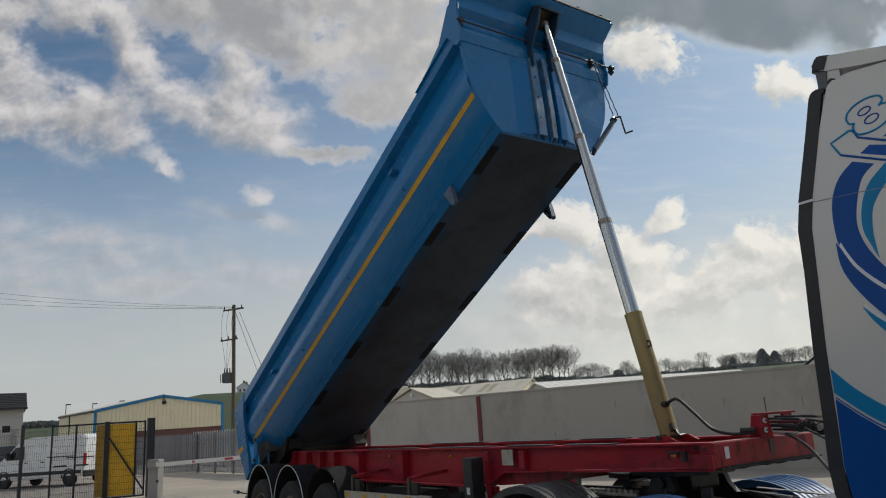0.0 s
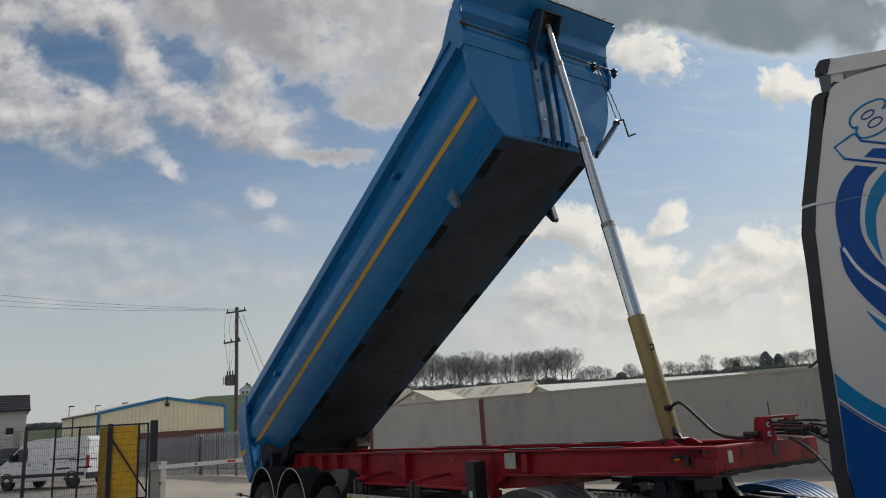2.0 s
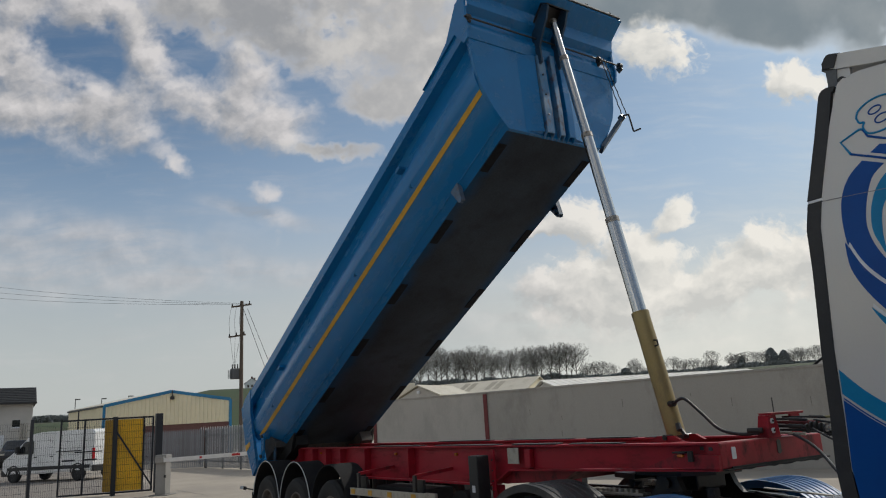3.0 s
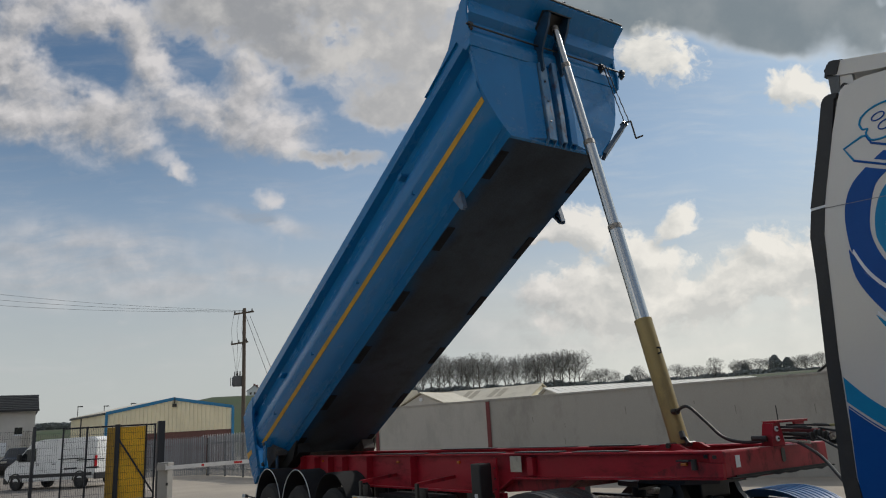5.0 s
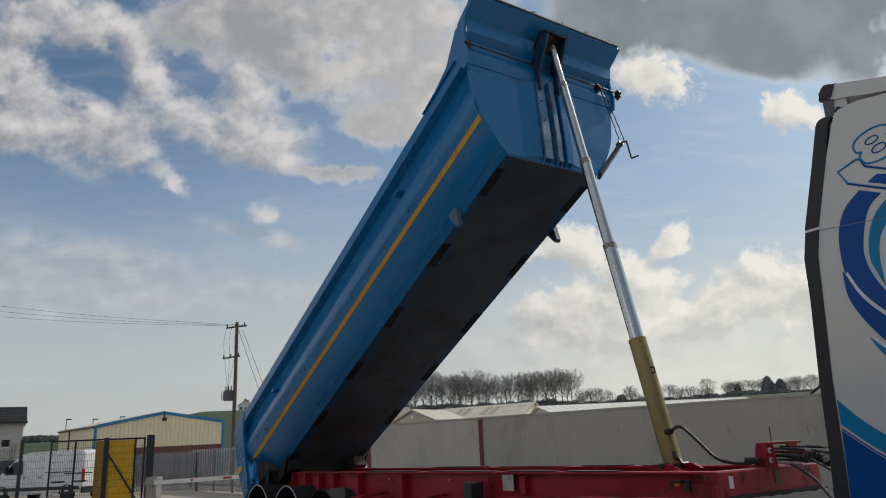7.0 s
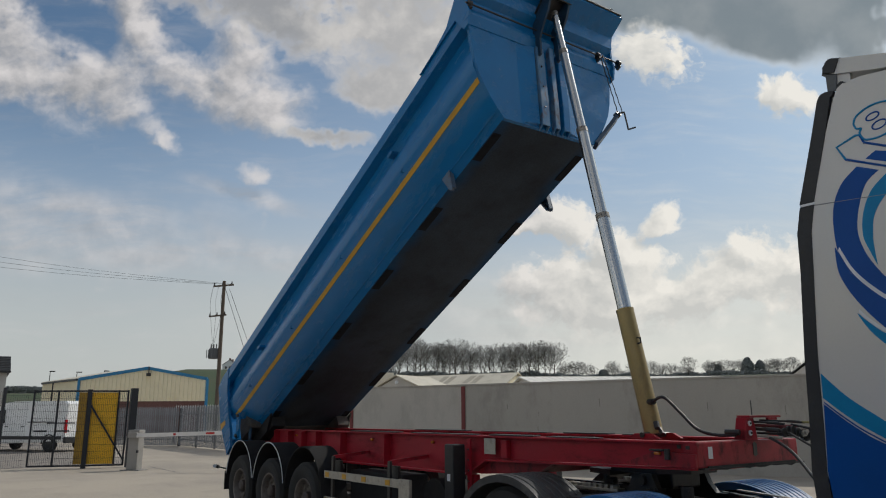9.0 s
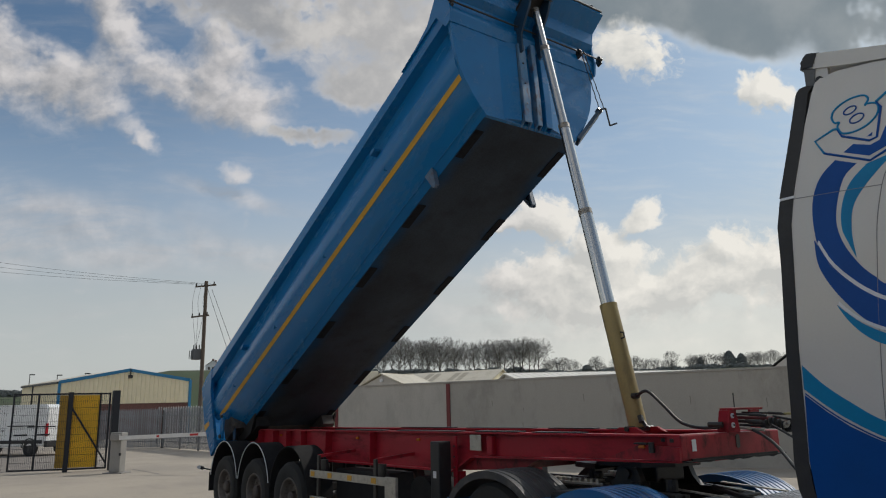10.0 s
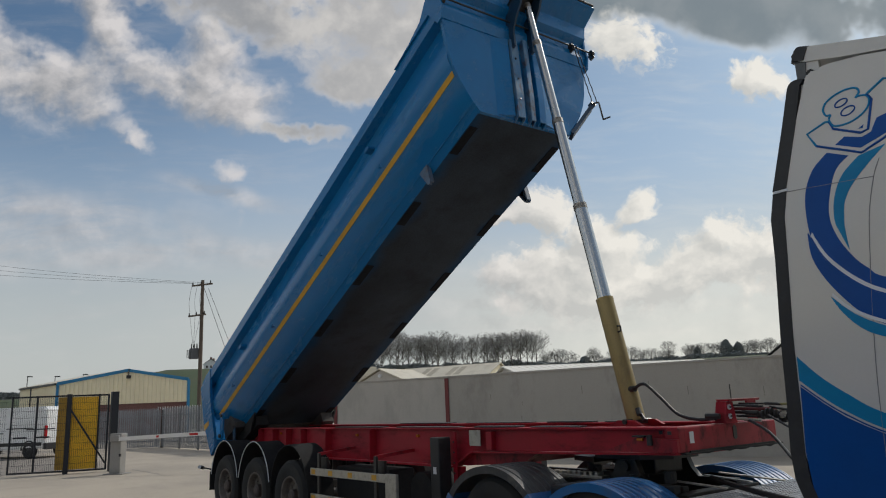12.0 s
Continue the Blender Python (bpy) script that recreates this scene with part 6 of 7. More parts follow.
def build_shed():
    shed = thing("industrial_shed", "cream clad industrial unit with blue trim and brick base", "building")
    L, R = Vector((-51.4, 4.5, 0)), Vector((-46.2, 13.05, 0))
    t = (R - L).normalized()
    back = Vector((-0.988, -0.15, 0))
    eave, ridge, apex = 4.65, 5.52, 0.53
    top = lambda s: eave + (ridge - eave) * (s / apex if s < apex else (1 - s) / (1 - apex))
    g = B()
    outline = [(0, 0.0), (1, 0.0), (1, eave - 0.05), (apex, ridge - 0.05), (0, eave - 0.05)]
    prism(g, outline, 9.0, lambda s, z, c: tuple(L.lerp(R, s) + back * (c + 0.06) + Vector((0, 0, z))))
    wall = part("wall", g, BRICK, shed, "brown brick lower wall")
    c = B()
    clad(c, L, R, 2.9, top, 0.33, 0.08)
    part("cladding", c, CREAM, wall, "cream profiled metal cladding")
    c = B()
    a = L + back * 8.9
    side = Vector((0.02, -0.07, 0))
    clad(c, a + side, L + side, 2.9, lambda s: 4.55)
    part("cladding", c, CREAM, wall)
    gu = B()
    bar(gu, a + side * 2 + Vector((0, 0, 4.6)), L + side * 2 + Vector((0, 0, 4.62)), 0.14, 0.14)
    part("gutter", gu, GREASE, shed)
    dn = B()
    bar(dn, a.lerp(L, 0.35) + side * 2, a.lerp(L, 0.35) + side * 2 + Vector((0, 0, 4.6)), 0.12, 0.12, up=(1, 0, 0))
    part("downpipe", dn, GREASE, shed)
    for a, b in (((0, eave), (apex, ridge)), ((apex, ridge), (1, eave))):
        v = B()
        p, q = L.lerp(R, a[0]) + Vector((0, 0, a[1])), L.lerp(R, b[0]) + Vector((0, 0, b[1]))
        bar(v, p - back * 0.06, q - back * 0.06, 0.16, 0.24)
        part("verge_trim", v, TRIM_BLUE, shed, "blue verge trim")
        rf = B()
        prism(rf, [(a[0], a[1] + 0.02), (b[0], b[1] + 0.02), (b[0], b[1] + 0.1), (a[0], a[1] + 0.1)], 9.3, lambda s, z, c: tuple(L.lerp(R, s) + back * c + Vector((0, 0, z))))
        part("roof", rf, ROOF_CREAM, shed)
    for p in (L, R):
        d = B()
        bar(d, p - back * 0.08, p - back * 0.08 + Vector((0, 0, eave)), 0.18, 0.18, up=(1, 0, 0))
        part("corner_trim", d, TRIM_BLUE, shed)
    lm = B()
    p = L.lerp(R, apex) - back * 0.2
    box(lm, p + Vector((-0.15, -0.15, ridge - 0.65)), p + Vector((0.15, 0.15, ridge - 0.4)), 0.03)
    rod(lm, p + Vector((0, 0, ridge - 0.4)), p + Vector((0, 0, ridge + 0.12)), 0.04)
    part("floodlight", lm, GREASE, shed)


def build_grey_house():
    h = thing("grey_building", "grey rendered building with dark tiled roof", "building")
    L, R = Vector((-41.0, -9.0, 0)), Vector((-40.5, -1.45, 0))
    t = (R - L).normalized()
    back = Vector((-t.y, t.x, 0))
    place = lambda s, z, c: tuple(L.lerp(R, s) + back * c + Vector((0, 0, z)))
    w = B()
    prism(w, [(0, 0), (1, 0), (1, 4.6), (0, 4.6)], 7.0, place)
    wall = part("wall", w, RENDER_GREY, h)
    r = B()
    ridge = 5.75
    prism(r, [(-0.3, 4.55), (3.5, ridge), (7.3, 4.55)], 7.9, lambda c, z, s: tuple(L - t * 0.15 + t * s + back * c + Vector((0, 0, z))))
    roof = part("roof", r, SLATE, h, "dark tiled pitched roof")
    for k in range(9):
        c0 = -0.32 + 3.75 * k / 9
        z0 = 4.57 + (ridge - 4.55) * (c0 + 0.3) / 3.8
        tl = B()
        bar(tl, L - t * 0.15 + back * c0 + Vector((0, 0, z0 + 0.02)), R + t * 0.15 + back * c0 + Vector((0, 0, z0 + 0.02)), 0.05, 0.05)
        part("tile_course", tl, SLATE, roof)
    gt = B()
    bar(gt, L - t * 0.2 - back * 0.36 + Vector((0, 0, 4.52)), R + t * 0.2 - back * 0.36 + Vector((0, 0, 4.52)), 0.12, 0.1)
    part("gutter", gt, BLACK, h)
    for s in (0.60, 0.884):
        f = B()
        prism(f, [(s - 0.034, 3.0), (s + 0.034, 3.0), (s + 0.030, 3.08), (s - 0.030, 3.08)], 0.09, lambda a, z, c: place(a, z, -0.08 + c))
        win = part("window", f, PALE, wall)
        g = B()
        prism(g, [(s - 0.028, 3.08), (s + 0.028, 3.08), (s + 0.028, 3.50), (s - 0.028, 3.50)], 0.01, lambda a, z, c: place(a, z, -0.02 + c))
        part("pane", g, DARK_GLASS, win)
    cb = B()
    bar(cb, L.lerp(R, 0.45) - back * 0.05 + Vector((0, 0, 3.72)), L.lerp(R, 0.66) - back * 0.05 + Vector((0, 0, 3.70)), 0.05, 0.05)
    part("cable_tray", cb, GREASE, wall)
    dp = B()
    for k in range(3):
        bar(dp, L.lerp(R, 0.92 + 0.022 * k) - back * 0.06 + Vector((0, 0, 0)), L.lerp(R, 0.92 + 0.022 * k) - back * 0.06 + Vector((0, 0, 3.3)), 0.08, 0.05, up=(1, 0, 0))
    part("downpipe", dp, STEEL, wall)
    lm = B()
    p = L.lerp(R, 0.70) - back * 0.12
    box(lm, p + Vector((-0.1, -0.1, 4.1)), p + Vector((0.1, 0.1, 4.32)), 0.02)
    part("wall_lamp", lm, STEEL, h)


ROOFLIGHT = surface("aged_rooflight", (0.40, 0.355, 0.27), 0.5, scale=2, grain_amount=0.08, bump=0.0)


def build_roofs():
    def hall(name, label, front_l, front_r, depth, eave, ridge, wall_mat, roof_mat, ribs=0, lights=(), thick=0.08, over=0.25):
        b = thing(name, label, "building")
        L, R = Vector(front_l), Vector(front_r)
        t = (R - L).normalized()
        back = Vector((-t.y, t.x, 0))
        length = (R - L).length
        w = B()
        prism(w, [(0, 0), (depth, 0), (depth, eave), (depth / 2, ridge), (0, eave)], length, lambda c, z, s: tuple(L + t * s + back * c + Vector((0, 0, z))))
        part("wall", w, wall_mat, b)
        for a, z0, c, z1 in ((-0.25, eave - 0.03, depth / 2, ridge + 0.06), (depth / 2, ridge + 0.06, depth + 0.25, eave - 0.03)):
            r = B()
            prism(r, [(a, z0 + 0.03), (c, z1), (c, z1 + thick), (a, z0 + 0.03 + thick)], length + 2 * over, lambda p, z, s: tuple(L + t * (s - over) + back * p + Vector((0, 0, z))))
            roof = part("roof", r, roof_mat, b)
            for k in range(ribs):
                rb = B()
                s = (k + 0.5) * length / ribs
                bar(rb, L + t * s + back * a + Vector((0, 0, z0 + 0.12)), L + t * s + back * c + Vector((0, 0, z1 + 0.09)), 0.04, 0.02)
                part("roof_rib", rb, roof_mat, roof)
            if a < 0:
                for f in lights:
                    rl = B()
                    p, q = a + 0.25 * (c - a), a + 0.85 * (c - a)
                    zp, zq = z0 + 0.25 * (z1 - z0), z0 + 0.85 * (z1 - z0)
                    prism(rl, [(p, zp + 0.095), (q, zq + 0.09), (q, zq + 0.10), (p, zp + 0.105)], 0.6, lambda k, z, s: tuple(L + t * (f * length + s) + back * k + Vector((0, 0, z))))
                    part("rooflight", rl, ROOFLIGHT, roof)
        return b

    shop = hall("low_workshop", "low grey workshop, gable end with pale sheet roof", (-33.5, 25.0, 0), (-35.2, 29.1, 0), 3.7, 3.8, 4.6, RENDER_GREY, ROOF_CREAM)
    lamp_ = B()
    c = Vector((-35.12, 24.2, 4.18))
    rod(lamp_, c, c + Vector((0.05, -0.12, 0)), 0.13, n=18)
    part("bulkhead_lamp", lamp_, PALE, shop, "round white wall lamp on the gable")
    hall("cream_roof_hall", "hall with long cream sheet roof", (-49.2, 32.0, 0), (-37.6, 37.0, 0), 5.8, 4.15, 5.37, CREAM, ROOF_CREAM, 0, (0.40, 0.47, 0.64, 0.71))
    hall("white_roof_hall", "long hall with bright white ribbed roof", (-24.2, 28.9, 0), (-16.0, 42.6, 0), 12.0, 3.6, 4.38, RENDER_GREY, ROOF_WHITE, 28)
    hall("gabled_unit", "grey unit with a dark pitched gable end", (1.2, 25.5, 0), (3.7, 33.0, 0), 8.0, 3.0, 4.9, RENDER_GREY, SLATE, thick=0.04, over=0.03)
    tank = B()
    p = Vector((-40.5, 26.2, 0))
    box(tank, p + Vector((-0.65, -0.65, 0)), p + Vector((0.65, 0.65, 5.2)), 0.05)
    tagged(new("plant_room", mesh_of("plant_room", tank, ROOF_CREAM)), "small flat cream plant room", "building")


def build_near_unit():
    u = thing("roadside_unit", "cream clad unit with blue framed doorway and gutter", "building")
    A, Z = Vector((15.5, -6.74, 0)), Vector((2.7, -6.095, 0))
    t = (Z - A).normalized()
    back = Vector((t.y, -t.x, 0)) * -1
    if back.y > 0:
        back = -back
    length = (Z - A).length
    w = B()
    prism(w, [(0, 2.62), (length, 2.62), (length, 3.75), (0, 3.75)], 6.0, lambda s, z, c: tuple(A + t * s + back * (c + 0.05) + Vector((0, 0, z))))
    wall = part("wall", w, RENDER_GREY, u)
    c = B()
    clad(c, Z, A, 2.62, lambda s: 3.75, 0.25, 0.03)
    part("cladding", c, CREAM, wall, "cream profiled cladding with bolts")
    gt = B()
    bar(gt, A + Vector((0, 0, 3.80)) - back * 0.05, Z + Vector((0, 0, 3.80)) - back * 0.05, 0.10, 0.10)
    part("gutter", gt, TRIM_BLUE, u, "dark blue eaves gutter")
    for k in range(14):
        bt = B()
        q = A + t * (length - 0.35 - 0.55 * k) - back * 0.10 + Vector((0, 0, 3.80))
        rod(bt, q, q - back * 0.02, 0.014, n=8)
        part("gutter_bolt", bt, GREASE, u)
    for k in range(9):
        bt = B()
        q = A + t * (length - 0.6 - 0.8 * k) - back * 0.035 + Vector((0, 0, 3.2 if k % 2 else 2.9))
        rod(bt, q, q - back * 0.012, 0.014, n=8)
        part("cladding_bolt", bt, GREASE, u)
    tb = B()
    q = A + t * (length - 1.4) - back * 0.06
    rod(tb, q + Vector((0, 0, 2.75)), q + Vector((0, 0, 3.25)), 0.025, n=12)
    part("lamp_tube", tb, PALE, u, "white tube lamp fixed to the cladding")
    so = B()
    bar(so, A + Vector((0, 0, 2.56)) - back * 0.02, Z + Vector((0, 0, 2.56)) - back * 0.02, 0.10, 0.14)
    part("lintel", so, BLACK, u)
    end = B()
    prism(end, [(0.25, 0), (6.0, 0), (6.0, 2.6), (0.25, 2.6)], 0.2, lambda c, z, s: tuple(Z + t * (-0.2 + s) + back * c + Vector((0, 0, z))))
    part("end_wall", end, RENDER_GREY, u)
    for k0, k1, out, mat in ((0.0, 0.22, 0.05, PALE), (0.24, 1.1, 0.03, TEAL), (1.12, 1.4, 0.0, BLACK), (1.42, 1.9, 0.05, NAVY), (4.4, 4.9, 0.05, TRIM_BLUE), (6.8, 7.3, 0.05, TRIM_BLUE)):
        p = B()
        prism(p, [(length - k1, 0), (length - k0, 0), (length - k0, 2.5), (length - k1, 2.5)], 0.1, lambda s, z, c: tuple(A + t * s + back * (0.1 - out - c) + Vector((0, 0, z))))
        part("door_frame", p, mat, u)
    d = B()
    prism(d, [(0, 0.0), (length - 0.1, 0.0), (length - 0.1, 2.5), (0, 2.5)], 0.05, lambda s, z, c: tuple(A + t * s + back * (c + 0.12) + Vector((0, 0, z))))
    part("door_panel", d, NAVY, u)
    pipe = B()
    q = A + t * (length - 1.3) - back * 0.06
    rod(pipe, q + Vector((0, 0, 1.97)), q - back * 0.06 - t * 0.1 + Vector((0, 0, 1.95)), 0.04, n=16)
    rod(pipe, q - back * 0.06 - t * 0.1 + Vector((0, 0, 1.95)), q - back * 0.08 - t * 0.13 + Vector((0, 0, 1.95)), 0.05, n=16)
    part("pipe_stub", pipe, STEEL, u)


build_shed()
build_grey_house()
build_roofs()
build_near_unit()


# ---------------- pole, wires, street lamps, farmhouse ----------------
def build_pole():
    base = Vector((-31.6, 9.0, 0.2))
    pole = thing("utility_pole", "wooden power pole with transformer and cross arms", "pole", pose(base.x, base.y, base.z))
    b = B()
    rod(b, (0, 0, -0.3), (0.35, -0.1, 9.8), 0.14, 0.10, 14)
    pole_post = part("post", b, POLE_WOOD, pole, "", True)
    right = Vector((0.515, 0.857, 0))
    arm = lambda z, l, r: (Vector((0.34, -0.1, z)) - right * l, Vector((0.34, -0.1, z + 0.12)) + right * r)
    for z, l, r in ((9.45, 0.65, 0.6), (7.55, 0.8, 0.25)):
        a = B()
        p, q = arm(z, l, r)
        bar(a, p, q, 0.09, 0.09)
        arm_ob = part("cross_arm", a, POLE_WOOD, pole)
        for s in (0.05, 0.45, 0.9):
            i = B()
            c = p.lerp(q, s)
            rod(i, c + Vector((0, 0, 0.02)), c + Vector((0, 0, 0.22)), 0.05, 0.03, 8)
            part("insulator", i, GREASE, arm_ob)
    tr = B()
    c = Vector((0.12, -0.08, 5.3)) - right * 0.34
    box(tr, c + Vector((-0.20, -0.24, -0.34)), c + Vector((0.20, 0.24, 0.30)), 0.04)
    tr = part("transformer", tr, TRANSFORMER, pole, "grey pole transformer")
    for k in (-1, 0, 1):
        f = B()
        q = c + right * 0.16 * k + Vector((0, 0, 0.3))
        rod(f, q, q + Vector((0, 0, 0.28)), 0.045, 0.03, 8)
        part("bushing", f, GREASE, tr)
    for k in range(5):
        f = B()
        q = c + right * (0.1 * k - 0.2)
        bar(f, q * 1.0 + Vector((0.08, -0.24, -0.30)), q + Vector((0.08, -0.24, 0.2)), 0.025, 0.07, up=(1, 0, 0))
        part("cooling_fin", f, TRANSFORMER, tr)
    top = base + Vector((0.34, -0.1, 9.6))
    wires = thing("overhead_wires", "thin overhead power lines running from the pole", "wires")
    for k, (s, zz) in enumerate(((-0.6, 0.0), (0.0, 0.05), (0.5, 0.1))):
        w = B()
        a = top + right * s
        e = Vector((-40.5, -14.0, 12.0 + 0.45 * k)) + right * s
        tube(w, [a.lerp(e, i / 16) - Vector((0, 0, 0.5 * math.sin(math.pi * i / 16))) for i in range(17)], 0.008, 5)
        part("wire", w, GREASE, wires)
    for s in (0.1, 0.35):
        w = B()
        a = top + right * s - Vector((0, 0, 0.3))
        tube(w, [a, a + right * (2.6 + s) + Vector((0, 0, -7.5))], 0.014, 5)
        part("stay_wire", w, GREASE, wires)
    for s in (-0.62, -0.3, 0.0):
        w = B()
        a = top + right * s
        tube(w, curve([tuple(a), tuple(a - right * 0.15 - Vector((0, 0, 1.0))), tuple(top + right * (s - 0.1) - Vector((0, 0, 1.9))), tuple(top - right * 0.45 - Vector((0, 0, 4.0)))], 5), 0.009, 5)
        part("jumper", w, GREASE, wires)


def build_lamps():
    for x, y, tall in ((-135.5, 13.6, 9.75), (-134.9, 17.9, 9.7), (-134.1, 22.4, 10.0), (-120, 131.0, 0)):
        z = height(x, y)
        tall = tall - z if tall else 5.6
        l = thing("street_lamp", "distant grey street lamp column", "street lamp", pose(x, y, z), group="street lamps")
        b = B()
        rod(b, (0, 0, -0.2), (0, 0, tall), 0.09, 0.06, 8)
        part("column", b, GREASE, l)
        h = B()
        box(h, (-0.15, -0.1, tall - 0.1), (0.15, 0.8, tall + 0.08), 0.03)
        part("lamp_head", h, GREASE, l)


def build_farmhouse():
    x, y = -297.9, 104.7
    z = height(x, y) + 1.9
    f = thing("farmhouse", "small white farmhouse on the green hillside", "house", pose(x, y, z, 0, 0, 62))
    b = B()
    box(b, (-3.0, -4.0, -2.5), (3.0, 4.0, 4.6))
    prism(b, [(-3.0, 4.6), (3.0, 4.6), (0, 6.75)], 8.0, lambda a, c, d: (a, -4.0 + d, c))
    wall = part("wall", b, PALE, f)
    r = B()
    for s in (-1, 1):
        prism(r, [(s * 3.3, 4.45), (0, 6.8), (0, 7.0), (s * 3.3, 4.65)], 8.4, lambda a, c, d: (a, -4.2 + d, c))
    roof = part("roof", r, SLATE, f)
    for yy in (-3.6, 3.6):
        c = B()
        box(c, (-0.4, yy - 0.3, 6.2), (0.4, yy + 0.3, 7.6))
        part("chimney", c, BRICK, roof)
    for yy in (-2.2, 0.2, 2.4):
        for zz in (0.9, 3.0):
            w = B()
            box(w, (3.0, yy - 0.45, zz), (3.03, yy + 0.45, zz + 1.1))
            part("window", w, DARK_GLASS, wall)
            w = B()
            box(w, (yy * 0.7 - 0.4, -4.03, zz), (yy * 0.7 + 0.4, -4.0, zz + 1.1))
            part("window", w, DARK_GLASS, wall)


build_palisade("palisade_fence", (-30.0, 6.1, 0.3), (-25.0, 8.2, 0.3), 2.05, 0.2, BOOM_WHITE)
build_pole()
build_lamps()
build_farmhouse()


# ---------------- trees ----------------
def grow(seed, tall, wide, low):
    """Segments (a, b, r0, r1, level) of a bare tree: a clear stem, rising limbs and a rounded net of twigs."""
    rng = random.Random(seed)
    segs = []
    mid, half = (1 + low) / 2 * tall, (1 - low) / 2 * tall
    lean_ = Vector((rng.gauss(0, 0.03), rng.gauss(0, 0.03), 0))

    def inside(p):
        h = (p.z - mid) / half
        return h < 1 and math.hypot(p.x, p.y) < wide * tall * math.sqrt(max(0.0, 1 - (h * 0.97) ** 2 if h > 0 else 1 - 0.55 * h * h)) * (1 + 0.16 * math.sin(3 * math.atan2(p.y, p.x) + seed))

    def limb(p, d, length, r, level, wobble):
        steps = max(2, int(length / (0.055 * tall)))
        for k in range(steps):
            d = (d + Vector((rng.gauss(0, wobble), rng.gauss(0, wobble), rng.gauss(0.07, wobble)))).normalized()
            q = p + d * (length / steps)
            if level and not inside(q):
                return
            r1 = max(0.022, r * (1 - 0.55 / steps))
            segs.append((p, q, r, r1, level))
            p, r = q, r1
            if level < 4 and k > 0:
                for _ in range(2 if level == 2 else 1):
                    side = Vector((rng.gauss(0, 1), rng.gauss(0, 1), rng.gauss(0.15, 0.5))).normalized()
                    limb(p, (d * 0.8 + side * 0.75).normalized(), length * rng.uniform(0.32, 0.6), max(0.022, r * 0.55), level + 1, 0.16)

    p, r = Vector((0, 0, -0.3)), tall * 0.016
    for k in range(10):
        q = p + Vector((rng.gauss(0, 0.012), rng.gauss(0, 0.012), 0.082)) * tall + lean_ * 0.05 * tall
        segs.append((p, q, r, r * 0.9, 0))
        p, r = q, r * 0.9
        if p.z > low * tall * 0.9:
            turn = rng.uniform(0, 6.28)
            for j in range(3):
                w = turn + j * 2.1 + rng.gauss(0, 0.3)
                rise_ = rng.uniform(0.35, 1.3)
                limb(p, Vector((math.cos(w), math.sin(w), rise_)).normalized(), tall * rng.uniform(0.32, 0.5), r * 0.5, 1, 0.09)
    return segs


def limbs_mesh(name, segs, material, n=3):
    verts, faces = [], []
    for a, b, r0, r1, _ in segs:
        d = (b - a).normalized()
        x = d.orthogonal().normalized()
        y = d.cross(x)
        base = len(verts)
        for p, r in ((a, r0), (b, r1)):
            for k in range(n):
                w = 2 * math.pi * k / n
                verts.append(p + (x * math.cos(w) + y * math.sin(w)) * r)
        for k in range(n):
            faces.append((base + k, base + (k + 1) % n, base + n + (k + 1) % n, base + n + k))
    me = bpy.data.meshes.new(name)
    me.from_pydata(verts, [], faces)
    me.materials.append(material)
    return me


def tree_kind(seed, tall, wide, low):
    segs = grow(seed, tall, wide, low)
    crown = limbs_mesh("crown", [s for s in segs if s[4] > 1], TWIG_HAZED, 3)
    verts, faces = [tuple(v.co) for v in crown.vertices], [tuple(p.vertices) for p in crown.polygons]
    rng = random.Random(seed + 500)
    mid, half = (1 + low) / 2 * tall, (1 - low) / 2 * tall
    for k in range(480):
        n = Vector((rng.gauss(0, 1), rng.gauss(0, 1), rng.gauss(0.25, 1))).normalized()
        lobes = 1 + 0.13 * noise.noise(n * 2.1 + Vector((seed, 0, 0)))
        r = (0.25 + 0.66 * rng.random() ** 0.45) * lobes
        c = Vector((n.x * wide * tall * r, n.y * wide * tall * r, mid + n.z * half * r))
        u = (n + Vector((rng.gauss(0, 0.6), rng.gauss(0, 0.6), rng.gauss(0.3, 0.5)))).normalized() * rng.uniform(0.3, 0.8)
        w = u.orthogonal().normalized() * rng.uniform(0.02, 0.045)
        base = len(verts)
        verts += [tuple(c - w), tuple(c + w), tuple(c + u)]
        faces.append((base, base + 1, base + 2))
    crown.clear_geometry()
    crown.from_pydata(verts, [], faces)
    return limbs_mesh("trunk", [s for s in segs if s[4] <= 1], BARK, 5), crown


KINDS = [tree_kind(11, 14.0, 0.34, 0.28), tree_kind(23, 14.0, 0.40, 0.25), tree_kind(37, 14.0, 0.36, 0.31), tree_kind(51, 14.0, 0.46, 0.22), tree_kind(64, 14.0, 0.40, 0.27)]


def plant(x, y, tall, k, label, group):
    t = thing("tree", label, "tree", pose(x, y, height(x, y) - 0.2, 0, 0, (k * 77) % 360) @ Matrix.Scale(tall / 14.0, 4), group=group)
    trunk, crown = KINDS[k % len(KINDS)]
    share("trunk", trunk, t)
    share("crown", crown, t)


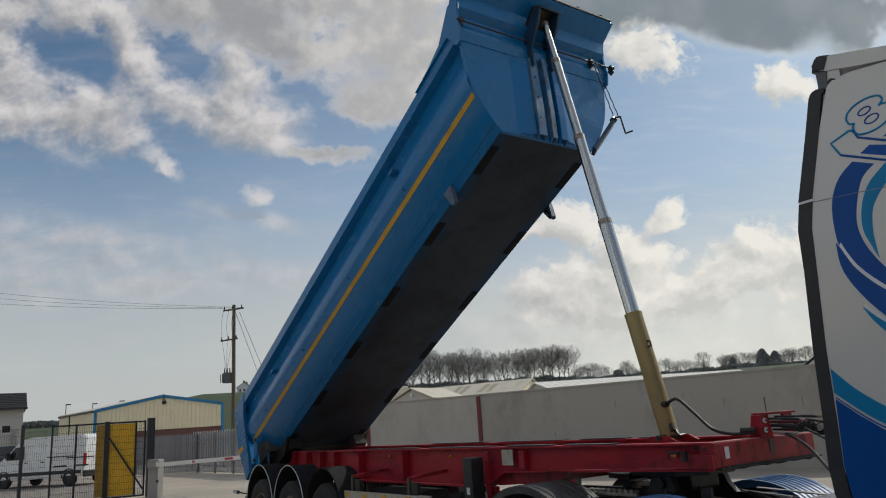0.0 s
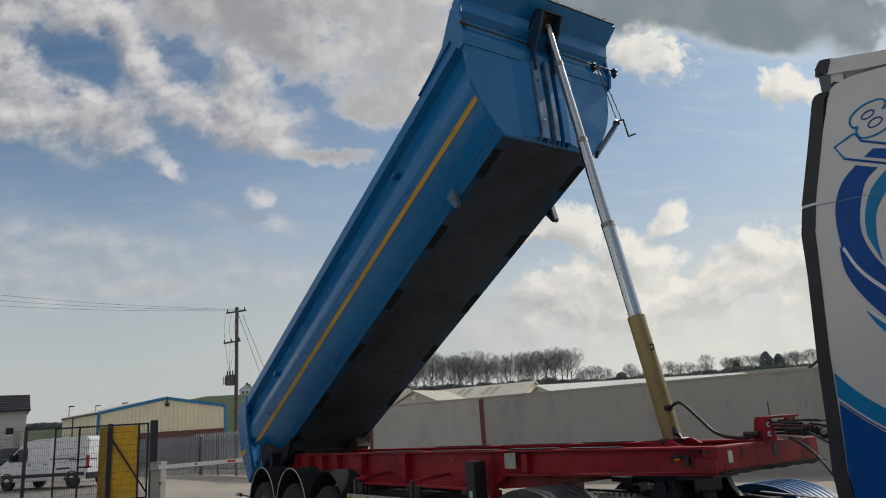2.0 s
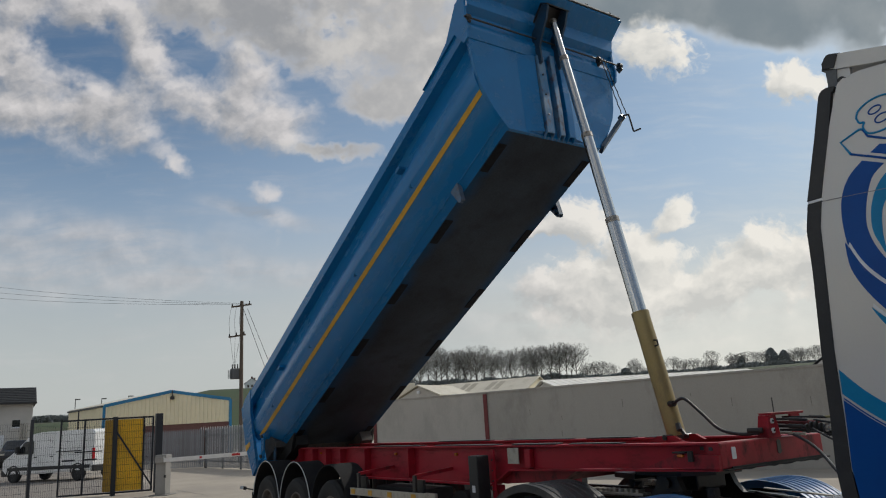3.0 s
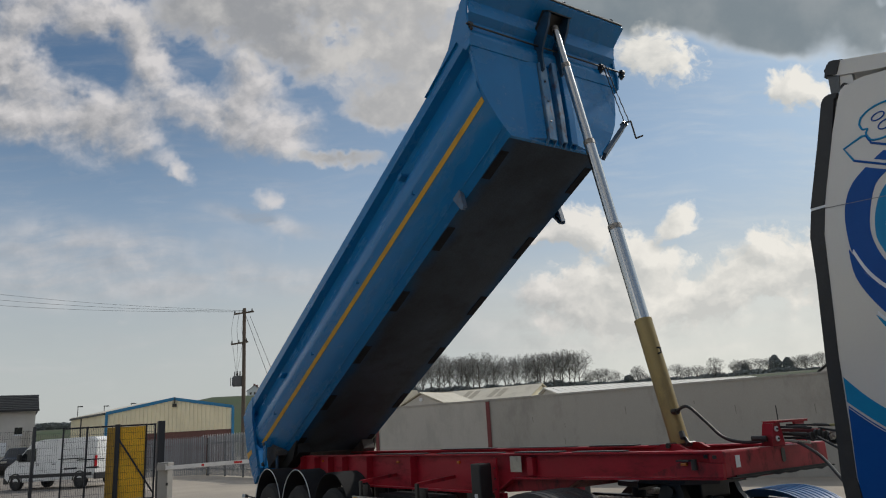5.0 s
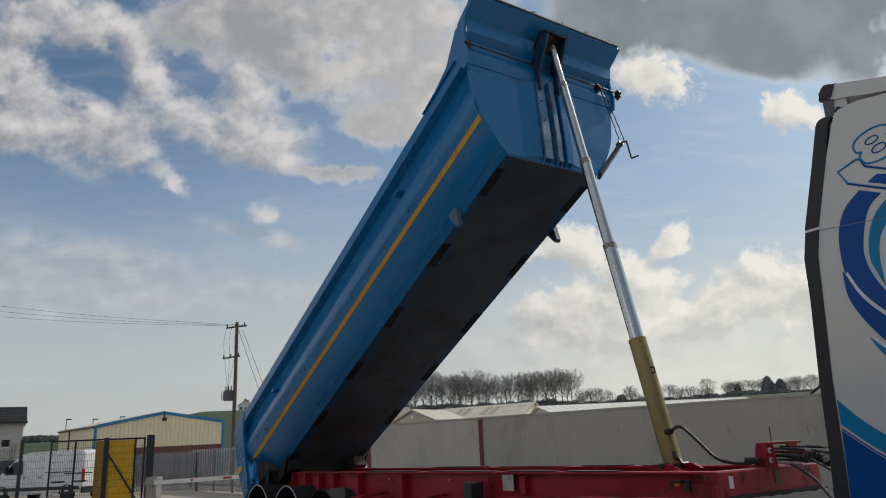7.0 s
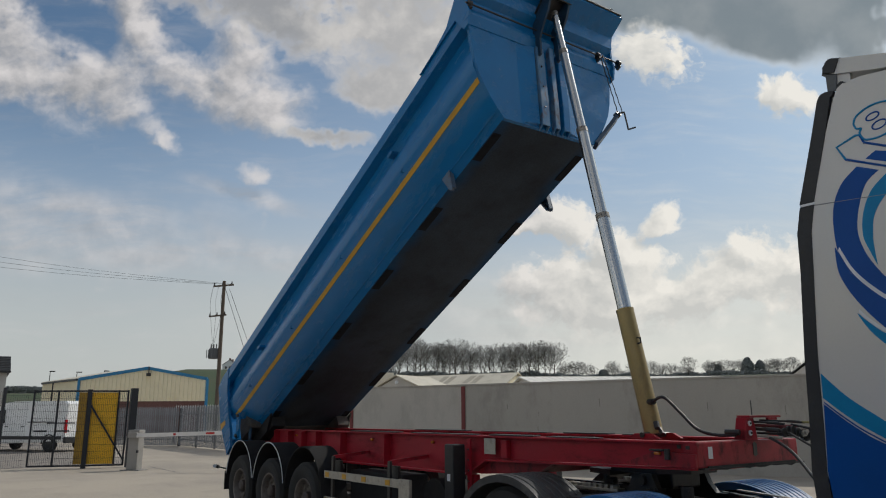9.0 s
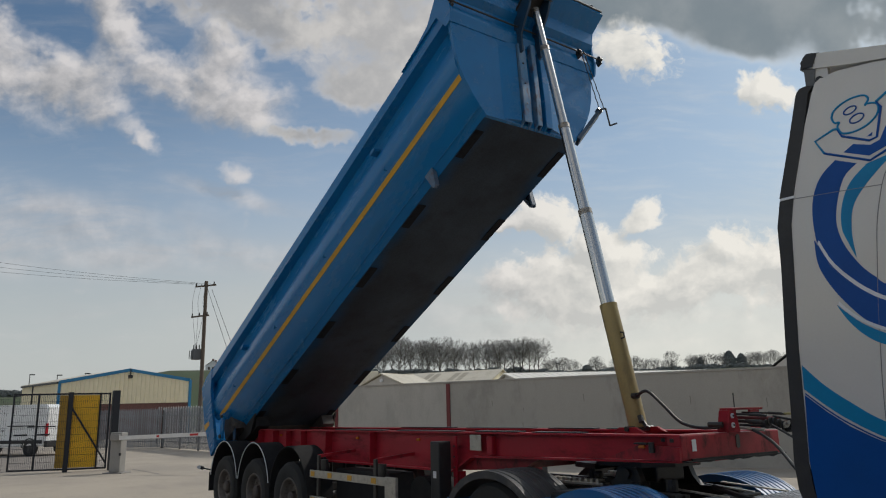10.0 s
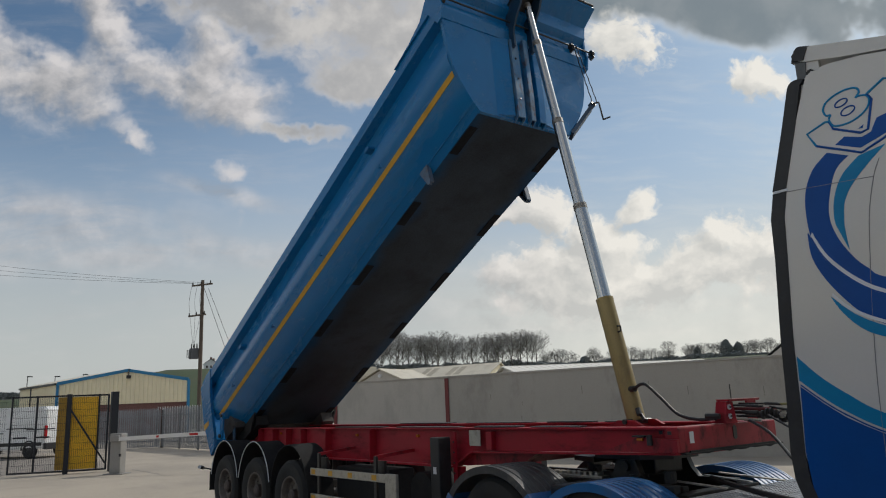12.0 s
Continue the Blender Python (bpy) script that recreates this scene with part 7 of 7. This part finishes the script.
def build_trees():
    rng = random.Random(2)
    a, b = Vector((-222, 131, 0)), Vector((-186.5, 190, 0))
    for i in range(40):
        p = a.lerp(b, i / 39)
        depth = rng.uniform(-4, 10)
        tall = rng.uniform(13.0, 17.5) * (1.08 if i > 36 else 1.0)
        plant(p.x - depth * 0.76 + rng.uniform(-1, 1), p.y + depth * 0.64 + rng.uniform(-1, 1), tall, rng.randint(0, 99), "tall bare winter tree in a hilltop row", "hilltop trees")
    a, b = Vector((-186, 194, 0)), Vector((-128, 290, 0))
    for i in range(60):
        p = a.lerp(b, (i + rng.uniform(-0.3, 0.3)) / 59)
        depth = rng.uniform(-8, 14)
        plant(p.x - depth * 0.8, p.y + depth * 0.55, rng.uniform(5.5, 9.5), rng.randint(0, 99), "small bare winter tree by a field hedge", "hedgerow trees")
    for i in range(14):
        x, y = -262 + rng.uniform(-4, 4), 12 + i * 2.2
        plant(x, y, rng.uniform(2.2, 3.4), i, "distant bare tree on the skyline", "skyline trees")


def build_conifers():
    rng = random.Random(8)
    for x, y, tall, wide in ((-155.5, 247.5, 6.5, 3.6), (-149.0, 257.5, 9.0, 5.6), (-146.5, 262.0, 7.8, 4.8), (-177.0, 206.0, 5.0, 5.5)):
        t = thing("evergreen_tree", "dense evergreen tree, paled by painted haze", "tree", pose(x, y, height(x, y) - 0.2), group="evergreens")
        b = B()
        rod(b, (0, 0, -0.3), (0, 0, tall * 0.8), 0.28, 0.06, 8)
        part("trunk", b, BARK, t)
        verts, faces = [], []
        for k in range(2600):
            h = rng.random() ** 0.8
            rad = wide * 0.5 * math.sqrt(1 - h ** 2.4) * (0.5 + 0.5 * min(1, h * 5)) * (0.35 + 0.65 * math.sqrt(rng.random())) * (1 + 0.10 * math.sin(h * 17 + tall))
            w = rng.uniform(0, 2 * math.pi)
            c = Vector((rad * math.cos(w), rad * math.sin(w), 0.4 + h * tall * 0.95))
            u = Vector((rng.gauss(0, 1), rng.gauss(0, 1), rng.gauss(0, 1))).normalized() * rng.uniform(0.18, 0.42)
            v = u.orthogonal() * 0.5
            base = len(verts)
            verts += [c - u - v, c + u, c + v - u * 0.3]
            faces.append((base, base + 1, base + 2))
        me = bpy.data.meshes.new("crown")
        me.from_pydata(verts, [], faces)
        me.materials.append(CONIFER_HAZED)
        share("crown", me, t)


def build_hedge():
    rng = random.Random(5)
    verts, faces = [], []
    lines = [(Vector((-224, 127, 0)), Vector((-186, 192, 0)), 5.2, 14000), (Vector((-186, 192, 0)), Vector((-126, 294, 0)), 4.0, 15000), (Vector((-262, 8, 0)), Vector((-250, 46, 0)), 2.8, 9000)]
    for a, b, tall, n in lines:
        for k in range(n):
            s = rng.random()
            p = a.lerp(b, s)
            top = tall * (0.8 + 0.3 * noise.noise((s * 30, tall, 0.5)))
            c = p + Vector((rng.uniform(-1.5, 1.5), rng.uniform(-1.5, 1.5), 0))
            c.z = height(c.x, c.y) + rng.random() ** 0.7 * max(0.4, top)
            u = Vector((rng.gauss(0, 1), rng.gauss(0, 1), rng.gauss(0, 1))).normalized() * rng.uniform(0.2, 0.5)
            v = u.orthogonal() * 0.7
            base = len(verts)
            verts += [c - u - v, c + u, c + v - u * 0.3]
            faces.append((base, base + 1, base + 2))
    me = bpy.data.meshes.new("hedge")
    me.from_pydata(verts, [], faces)
    me.materials.append(HEDGE_HAZED)
    tagged(new("hedge", me), "tangled field hedges along the hill, with haze painted in", "hedge", kind="stuff")


build_trees()
build_conifers()
build_hedge()
